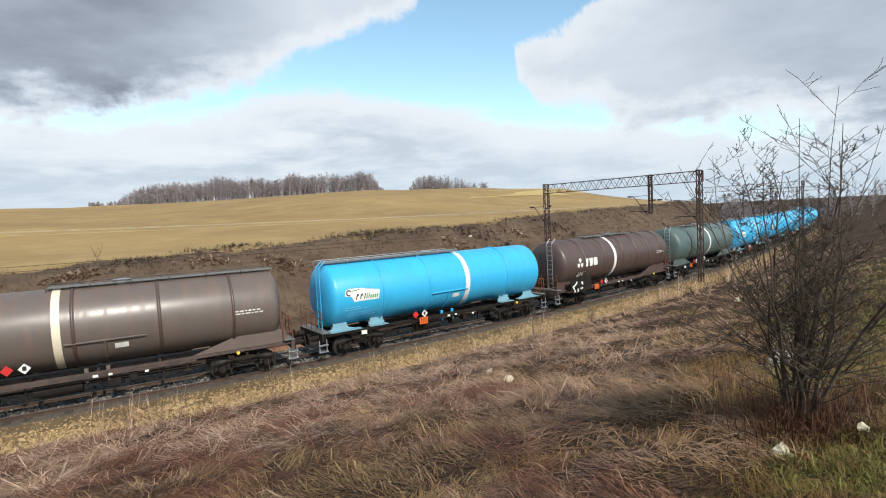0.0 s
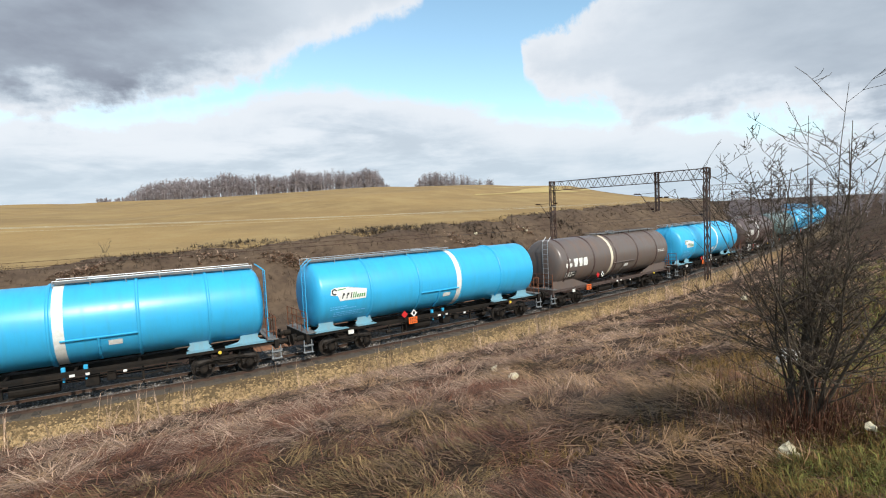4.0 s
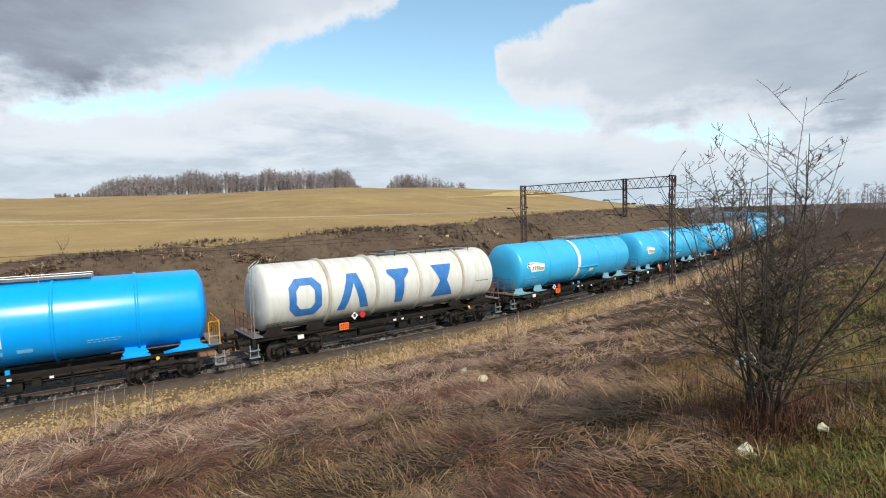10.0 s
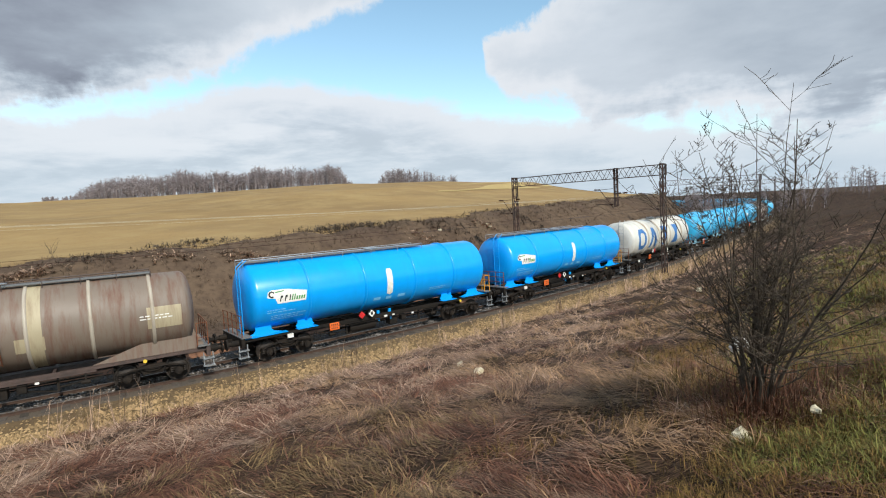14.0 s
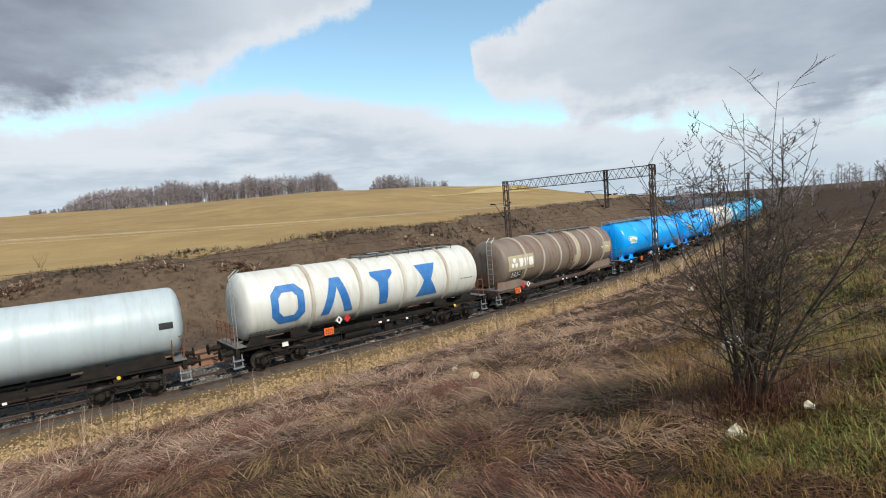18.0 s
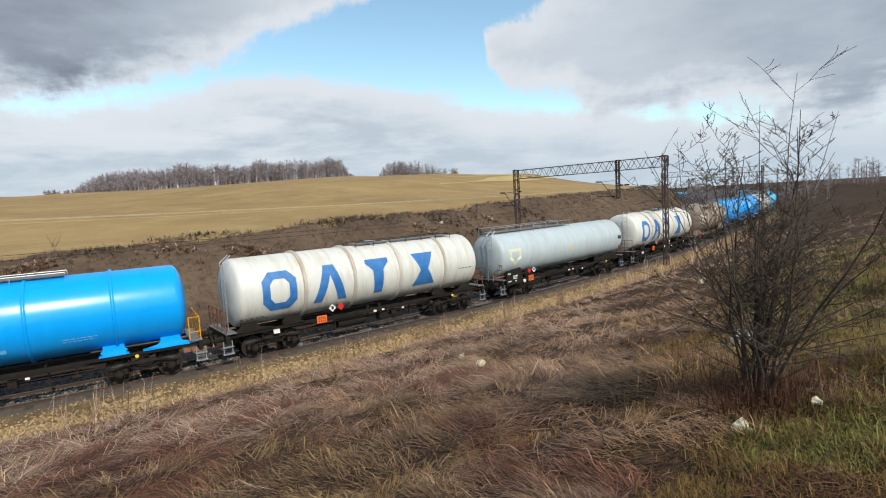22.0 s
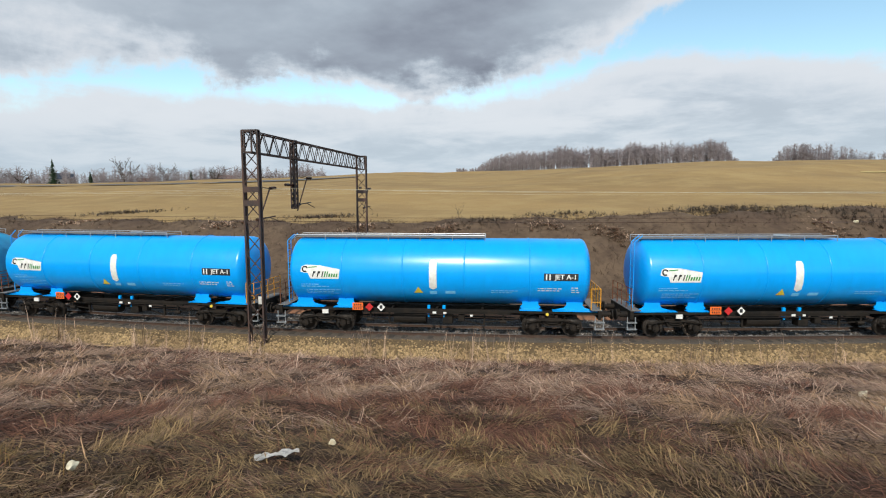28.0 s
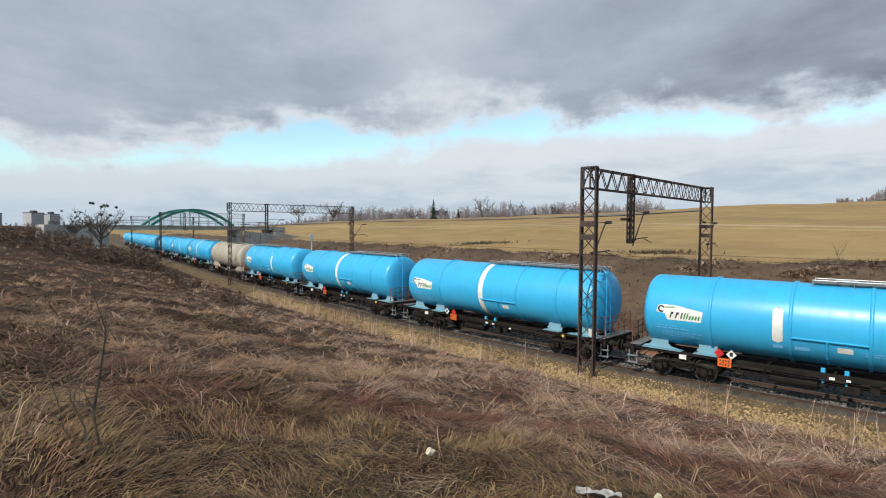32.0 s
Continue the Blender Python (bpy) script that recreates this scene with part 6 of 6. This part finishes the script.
def bank_shrubs():
    """Low dark weeds over the far bank."""
    g = np.random.RandomState(91)
    verts, faces = [], []
    n = 4500
    s, d = g.uniform(-130, 150, n), g.uniform(12, 27.5, n)
    x, y, _ = line_at(s, d)
    z = ground_z(x, y)
    for i in range(n):
        h = g.uniform(0.15, 0.5) * (1.8 if g.rand() < 0.06 else 1)
        for _ in range(9):
            a = g.uniform(0, 6.28)
            p = Vector((x[i] + g.normal(0, 0.25), y[i] + g.normal(0, 0.25), z[i] - 0.05))
            q = p + Vector((math.cos(a) * h * 0.5, math.sin(a) * h * 0.5, h * g.uniform(0.5, 1.1)))
            wv = Vector((0, 0, 1)).cross(q - p).normalized() * 0.018
            k = len(verts)
            verts += [p - wv, p + wv, q]
            faces.append((k, k + 1, k + 2))
    m = mat("dead_weed_stems", (0.10, 0.07, 0.05), (0.15, 0.105, 0.07), 0.15, 0.9, 0.0, 0.0, 3.0, vary=0.5, island=True)
    ob = sheet("bank_weeds", [tuple(v) for v in verts], faces, m)
    tagged(ob, "dead brown weeds on the far cutting bank", "weeds", kind="stuff")


bank_shrubs()


def on_bank(az, el):
    """Where a line of sight from the viewer meets the far bank."""
    a, t = radians(az), math.tan(radians(el))
    r = np.arange(24, 200, 0.1)
    x, y = np.sin(a) * r, np.cos(a) * r
    ok = (ground_z(x, y) >= EYE_Z + t * r) & (along(x, y)[1] > 11)
    k = int(np.argmax(ok))
    return float(x[k]), float(y[k])


def bank_patch(name, az, el, wide, count, length, material, label, up, seed, width=0.012):
    g = np.random.RandomState(seed)
    x, y = on_bank(az, el)
    tx, ty = math.cos(radians(az)), -math.sin(radians(az))
    u, v = g.normal(0, wide, count), g.normal(0, wide * 0.55, count)
    blades(name, x + tx * u + ty * v, y + ty * u - tx * v, 9, length, width, g.uniform(0, 6.28, count), seed, material, label, up)


BANK_B = mat("dark_bank_tufts", (0.0884, 0.0585, 0.0394), (0.0578, 0.0381, 0.0272), 0.5, 0.85, 0.0, 0.0, 4.0, (0.0306, 0.0204, 0.0156), vary=0.75, island=True)


def bank_tufts():
    g = np.random.RandomState(95)
    n = 15000
    s, d = g.uniform(-120, 110, n), g.uniform(10.5, 27.2, n)
    x, y, _ = line_at(s, d)
    x, y = np.asarray(x), np.asarray(y)
    k = ripple(x, y, 6.0, 96) + g.normal(0, 0.5, n) > -0.3
    pale = k & (ripple(x, y, 11.0, 97) + ripple(x, y, 3.0, 98) * 0.5 > 0.75)
    dark = k & ~pale
    blades("bank_grass", x[dark], y[dark], 5, 0.5, 0.006, g.uniform(0, 6.28, dark.sum()), 98, BANK_B, "dark dead grass and weeds on the cutting bank", 0.22)
    blades("bank_grass", x[pale], y[pale], 4, 0.5, 0.006, g.uniform(0, 6.28, pale.sum()), 99, GREY_B, "greyish dry grass on the cutting bank", 0.2)


bank_tufts()
for i, (az, el, wide, count) in enumerate(((-35.5, -3.7, 0.8, 110), (-17.1, -4.1, 1.0, 130), (8.1, -2.2, 0.8, 60), (-24.0, -3.2, 1.1, 60), (-44.0, -3.6, 0.9, 80), (-58.0, -2.9, 1.2, 90), (1.0, -3.0, 1.2, 60), (-70, -2.4, 1.2, 70))):
    bank_patch("dry_grass_patch", az, el, wide, count, 0.6, PALE, "pale dry grass patch on the dark bank", 0.18, 300 + i)
for i, (az, el, wide, count) in enumerate(((-5.9, -1.5, 2.6, 420), (-9.5, -1.7, 1.6, 160), (-30.5, -2.9, 2.0, 160), (-48, -2.3, 2.2, 200), (3.5, -1.9, 2.2, 200), (12, -1.5, 2.4, 200), (-22, -2.1, 2.2, 160), (-66, -1.6, 2.4, 200))):
    bank_patch("bramble_thicket", az, el, wide, count, 0.42, M["bark"], "dark leafless bramble thicket on the bank", 0.42, 320 + i, 0.006)
for i, (az, el, w) in enumerate(((2.9, -2.4, 0.28), (8.3, -2.3, 0.25), (8.0, -2.0, 0.2))):
    x, y = on_bank(az, el)
    rock(x, y, w, w * 0.5, 340 + i, "white limestone block on the dark bank")
x, y = on_bank(-33.4, -2.1)
shrub(float(x), float(y), 1.6, 6, 0.6, 15, "small leafless bush at the field's edge", "bush", 0.02, 1)


def bare_tree(az, r, h, seed, label, mistletoe=0, trunk=0.16):
    rnd = random.Random(seed)
    x, y = math.sin(radians(az)) * r, math.cos(radians(az)) * r
    w = thing("tree", pose(x, y, zg(x, y) - 0.3), label, "tree", "bare trees")
    bm = bmesh.new()
    rod(bm, (0, 0, 0), (0, 0, h * 0.35), trunk, 7, trunk * 0.7)
    part("trunk", bm, M["bark"], w)
    bm = bmesh.new()
    for i in range(9):
        a = 0.7 * i + rnd.uniform(-0.3, 0.3)
        branches(bm, rnd, (0, 0, h * rnd.uniform(0.2, 0.36)), (math.cos(a) * rnd.uniform(0.2, 1.3), math.sin(a) * rnd.uniform(0.2, 1.3), 1), h * rnd.uniform(0.45, 0.65), trunk * 0.5, 3 if mistletoe else 2, 0.0, h, r * 0.00022)
    part("crown", bm, M["bark"], w)
    for k in range(mistletoe):
        bm = bmesh.new()
        c = Vector((rnd.uniform(-0.28, 0.28) * h, rnd.uniform(-0.2, 0.2) * h, rnd.uniform(0.55, 0.95) * h))
        for _ in range(90):
            v = Vector((rnd.gauss(0, 1), rnd.gauss(0, 1), rnd.gauss(0, 1))).normalized() * 0.03 * h
            rod(bm, c, c + v, 0.03, 3, 0.01, caps=False)
        part("mistletoe", bm, M["spruce"], w, "dark mistletoe ball")
    return w


bare_tree(-103.2, 105, 9.5, 101, "large leafless tree with dark mistletoe balls", 9, 0.22)
bare_tree(-105.3, 110, 7.0, 102, "leafless poplar with dark mistletoe balls", 6, 0.12)
bare_tree(-66.0, 330, 19, 103, "tall leafless tree on the skyline", 0, 0.3)
bare_tree(-62.5, 335, 16, 104, "tall leafless tree on the skyline", 0, 0.25)
bare_tree(-82.0, 320, 17, 105, "tall leafless tree on the skyline", 0, 0.3)
bare_tree(-85.5, 325, 16, 106, "tall leafless tree on the skyline", 0, 0.3)

for i, (az, h) in enumerate(((-58.3, 12), (-73.5, 12), (-76.0, 10), (-54.0, 10), (-79.0, 11), (-49.5, 9))):
    bare_tree(az, 325 + 6 * i, h, 160 + i, "leafless roadside tree on the skyline", 0, 0.25)


def spruce(az, r, h, seed):
    rnd = random.Random(seed)
    x, y = math.sin(radians(az)) * r, math.cos(radians(az)) * r
    w = thing("spruce_tree", pose(x, y, zg(x, y)), "dark green spruce tree on the skyline", "tree")
    part("trunk", rod(bmesh.new(), (0, 0, 0), (0, 0, h), 0.25, 6, 0.04), M["bark"], w)
    bm = bmesh.new()
    for k in range(420):
        f = rnd.random()
        a, rr = rnd.uniform(0, 6.28), (1 - f) * h * 0.2 + 0.2
        p = Vector((0, 0, h * (0.12 + 0.86 * f)))
        q = p + Vector((math.cos(a) * rr, math.sin(a) * rr, -rr * 0.35))
        rod(bm, p, q, 0.12, 3, 0.02, caps=False)
    part("crown", bm, M["spruce"], w)


spruce(-71.3, 300, 13, 111)
spruce(-68.6, 320, 8, 112)
spruce(-60.4, 330, 9, 113)


# ---- arch bridge over the line ----
def arch_bridge():
    s = -150.0
    cx, cy, a = line_at(s)
    w = thing("arch_bridge", pose(float(cx), float(cy), 0, 0, 0, math.degrees(a) + 16), "concrete road bridge with green steel arches over the railway", "bridge")
    z0 = 5.7
    deck = part("deck", box(box(bmesh.new(), -2.5, 2.5, -13, 26, z0, z0 + 0.7), -2.7, 2.7, -13, 26, z0 + 0.7, z0 + 0.95), M["concrete"], w)
    for x in (-2.4, 2.4):
        bm = bmesh.new()
        rod(bm, (x, -13, z0 + 1.9), (x, 26, z0 + 1.9), 0.05, 5)
        rod(bm, (x, -13, z0 + 1.45), (x, 26, z0 + 1.45), 0.04, 5)
        for k in range(0, 40, 2):
            rod(bm, (x, -13 + k, z0 + 0.95), (x, -13 + k, z0 + 1.9), 0.04, 5)
        part("railing", bm, M["steel"], w)
        bm = bmesh.new()
        n = 18
        pts = [Vector((x * 0.93, -3.5 + 18.5 * k / n, z0 + 0.9 + 3.5 * (1 - (2 * k / n - 1) ** 2))) for k in range(n + 1)]
        rings = [[bm.verts.new((p.x + u * 0.25, p.y, p.z + v * 0.28)) for u, v in ((-1, -1), (1, -1), (1, 1), (-1, 1))] for p in pts]
        for p, q in zip(rings, rings[1:]):
            for k in range(4):
                bm.faces.new((p[k], p[(k + 1) % 4], q[(k + 1) % 4], q[k]))
        bm.faces.new(rings[0][::-1])
        bm.faces.new(rings[-1])
        arch = part("arch", bm, M["arch"], w, "green painted steel arch")
        for k in range(2, n - 1, 2):
            part("hanger", rod(bmesh.new(), pts[k], (pts[k].x, pts[k].y, z0 + 0.9), 0.05, 5), M["arch"], arch)
    for y in (-12.0, 16.5):
        part("pier", box(bmesh.new(), -2.3, 2.3, y - 0.6, y + 0.6, -1.0, z0, 0.05), M["concrete"], w)
    part("abutment", box(bmesh.new(), -2.6, 2.6, 25.5, 29, -1.0, z0 + 0.9), M["concrete"], w)
    part("abutment", box(bmesh.new(), -2.6, 2.6, -22, -12.6, -1.0, z0 + 0.9), M["concrete"], w)
    bm = poly(bmesh.new(), [(25.5, 5.2), (25.5, -0.5), (38, 0.8), (38, 3.2)], "yz", 2.75, 0.6)
    part("wing_wall", bm, M["concrete"], w, "pale sloping concrete wing wall")
    # slab revetment beside the wing wall
    for k in range(6):
        bm = poly(bmesh.new(), [(17.2 + k * 1.45, -0.6), (18.55 + k * 1.45, -0.6), (18.55 + k * 1.45, 5.3 - k * 0.1), (17.2 + k * 1.45, 5.3 - k * 0.1)], "yz", 2.95 + k * 0.02, 0.2)
        part("slab", bm, M["concrete"], w)
    part("shed", box(bmesh.new(), 3.5, 6.0, -15.0, -13.0, -0.2, 2.3), M["white_mark"], w)


arch_bridge()


# ---- distant town and pylons ----
def tower_block(az, r, wd, h, label):
    x, y = math.sin(radians(az)) * r, math.cos(radians(az)) * r
    w = thing("tower_block", pose(x, y, 2, 0, 0, -az + 38), label, "building", "tower blocks")
    part("wall", box(bmesh.new(), -wd / 2, wd / 2, -7, 7, -4, h), M["facade"], w)
    part("roof", box(box(bmesh.new(), -wd / 2 - 0.3, wd / 2 + 0.3, -7.3, 7.3, h, h + 0.8), -wd / 6, wd / 6, -3, 3, h + 0.8, h + 3.4), M["glass_dark"], w)
    n = int(h / 3)
    cols = 6
    me = None
    for i in range(n):
        for j in range(cols):
            if me is None:
                ob = part("window", box(bmesh.new(), -0.6, 0.6, -0.06, 0.02, -0.5, 0.5), M["glass_dark"], w)
                me = ob.data
            else:
                ob = new("window", me)
                ob.parent = w
            ob.location = (-wd / 2 + wd * (j + 0.5) / cols, -7.0, 2.0 + i * 3.0)


tower_block(-110.9, 900, 22, 20, "pale grey concrete tower block in the far town")
tower_block(-108.0, 880, 17, 21, "pale grey concrete tower block in the far town")
tower_block(-106.8, 900, 14, 20, "pale grey concrete tower block in the far town")


def pylon(az, r, h, label="grey lattice power pylon on the skyline"):
    x, y = math.sin(radians(az)) * r, math.cos(radians(az)) * r
    w = thing("power_pylon", pose(x, y, zg(x, y) - 1, 0, 0, -az + 20), label, "pylon", "power pylons")
    bm = bmesh.new()
    for i, j in ((-1, -1), (1, -1), (1, 1), (-1, 1)):
        bar(bm, (i * h * 0.09, j * h * 0.09, 0), (i * 0.25, j * 0.25, h), 0.45)
    for k in range(9):
        f, g = k / 9, (k + 1) / 9
        wa, wb = h * 0.09 * (1 - f) + 0.25 * f, h * 0.09 * (1 - g) + 0.25 * g
        for sgn in (-1, 1):
            bar(bm, (-wa * sgn, -wa, h * f), (wb * sgn, -wb, h * g), 0.26)
            bar(bm, (-wa, -wa * sgn, h * f), (-wb, wb * sgn, h * g), 0.26)
    part("mast", bm, M["steel"], w)
    for f, wd in ((0.72, 5.0), (0.84, 6.5), (0.95, 4.0)):
        part("crossarm", bar(bar(bmesh.new(), (-wd, 0, h * f), (wd, 0, h * f), 0.2), (-wd, 0, h * f), (0, 0, h * f + 1.2), 0.12), M["steel"], w)


pylon(8.9, 520, 22)
pylon(6.2, 640, 22)
pylon(-37.2, 480, 22)
pylon(-49.0, 620, 20)

# a yellow track machine beyond the bend
def track_machine(az, r):
    x, y = math.sin(radians(az)) * r, math.cos(radians(az)) * r
    w = thing("excavator", pose(x, y, zg(x, y), 0, 0, -az + 30), "yellow excavator standing beyond the railway bend", "excavator")
    part("body", box(box(bmesh.new(), -1.6, 1.6, -1.2, 1.2, 0.9, 2.1, 0.08), -2.1, -1.2, -1.1, 1.1, 1.0, 2.0, 0.08), M["yellow"], w)
    cab = part("cab", box(bmesh.new(), 0.5, 1.7, -1.2, -0.1, 2.1, 3.2, 0.06), M["yellow"], w)
    part("cab_window", box(bmesh.new(), 0.65, 1.55, -1.23, -1.2, 2.4, 3.0), M["glass_dark"], cab)
    part("boom", bar(bar(bmesh.new(), (1.4, 0.3, 1.9), (3.8, 0.3, 4.2), 0.35), (3.8, 0.3, 4.2), (5.6, 0.3, 2.6), 0.3), M["yellow"], w)
    part("bucket", box(bmesh.new(), 5.2, 6.0, -0.2, 0.8, 1.9, 2.7, 0.05), M["frame"], w)
    for q in (-1.1, 1.1):
        part("crawler_track", box(bmesh.new(), -1.9, 1.9, q - 0.28, q + 0.28, 0.0, 0.85, 0.2), M["frame"], w)


track_machine(31.3, 150)

# a signal post and a distant post beside the far track
x, y, a = line_at(-93, 10.5)
sg = thing("signal_post", pose(float(x), float(y), -0.6, 0, 0, math.degrees(a)), "pale signal post with an oval board beside the track", "signal")
part("post", rod(bmesh.new(), (0, 0, 0), (0, 0, 5.6), 0.09, 8), M["signal"], sg)
bm = bmesh.new()
rod(bm, (-0.06, 0, 5.6), (0.06, 0, 5.6), 0.55, 16)
bmesh.ops.scale(bm, vec=(1, 0.7, 1), verts=bm.verts)
part("board", bm, M["signal"], sg)
rl = bmesh.new()
for k in range(6):
    bar(rl, (-0.2, 0.12, 0.8 + k * 0.7), (0.2, 0.12, 0.8 + k * 0.7), 0.03)
part("rung", rl, M["steel"], sg)

# ---- road along the far crest ----
def crest_strip(name, azs, els, half, material, label, lift, category="road"):
    """A strip over the field where it is seen at the given heights."""
    verts, faces = [], []
    fine = np.arange(azs[0], azs[-1], 0.4)
    r = np.arange(60, 300, 0.5)
    for az in fine:
        el = np.interp(az, azs, els)
        sx, sy = np.sin(np.radians(az)), np.cos(np.radians(az))
        z = ground_z(sx * r, sy * r)
        ang = np.degrees(np.arctan2(z - EYE_Z, r))
        k = int(np.argmax(ang >= el)) if (ang >= el).any() else int(np.argmax(ang))
        for q in (-half, half):
            rr = r[k] + q
            verts.append((sx * rr, sy * rr, zg(sx * rr, sy * rr) + lift))
    for i in range(len(fine) - 1):
        faces.append((2 * i, 2 * i + 2, 2 * i + 3, 2 * i + 1))
    tagged(sheet(name, verts, faces, material), label, category, kind="structure")


crest_strip("road", [-90, -80, -64, -52, -44], [0.1, 0.6, 1.0, 1.45, 1.9], 3.5, mat("grey_road", (0.16, 0.155, 0.15), (0.12, 0.12, 0.115), 0.2, 0.9), "grey road along the crest of the field", 0.25)

# the field's sunlit part at the crest, painted as a paler yellow strip
SUNLIT_STUBBLE = mat("sunlit_yellow_stubble", (0.46, 0.35, 0.15), (0.40, 0.29, 0.12), 0.3, 0.95, 0.0, 0.2, 4.0)
crest_strip("stubble_strip", [3, 8, 12.7, 18, 24, 27], [2.45, 2.2, 1.95, 1.5, 0.85, 0.5], 14.0, SUNLIT_STUBBLE, "stubble near the crest with sunlight painted in as pale yellow", 0.08, "stubble")

# ---- sleepers under the near track ----
SLEEPER = None
for k in range(300):
    s = -95 + k * 0.6
    x, y, a = line_at(s)
    if SLEEPER is None:
        ob = part("sleeper", box(bmesh.new(), -0.13, 0.13, -1.3, 1.3, -0.22, -0.11, 0.015), M["sleeper"], bed)
        SLEEPER = ob.data
    else:
        ob = new("sleeper", SLEEPER)
        ob.parent = bed
    ob.matrix_basis = pose(float(x), float(y), 0, 0, 0, math.degrees(a))


# ---- movement of the train ----
# the long gas wagon and its neighbours stand a little off the even spacing
SLACK = {12: -0.65, 13: -1.1, 14: -0.75, 15: -0.35}


def train_s(i, t):
    return 18.2 + 7.627 * t + 0.00897 * t * t - 15.808 * i + SLACK.get(i, 0.0)


def motions():
    for i, w in WAGONS.items():
        rows = []
        for k in range(0, 33):
            s = train_s(i, k)
            xa, ya, _ = line_at(s - 5.2)
            xb, yb, _ = line_at(s + 5.2)
            rows.append((float(k), pose((xa + xb) / 2, (ya + yb) / 2, 0, 0, 0, math.degrees(math.atan2(yb - ya, xb - xa)))))
        walk(w, rows)
    # all wheels turn alike: one turning action, shared
    rows = [(k / 15, pose(0, 0, 0, 0, math.degrees((7.627 * k / 15 + 0.00897 * (k / 15) ** 2) / 0.46), 0)) for k in range(0, 481)]
    first = WHEELSETS[0]
    walk(first, rows)
    act, slot = first.animation_data.action, first.animation_data.action_slot
    for w in WHEELSETS[1:]:
        w.rotation_mode = "QUATERNION"
        w.animation_data_create()
        w.animation_data.action = act
        w.animation_data.action_slot = slot


motions()
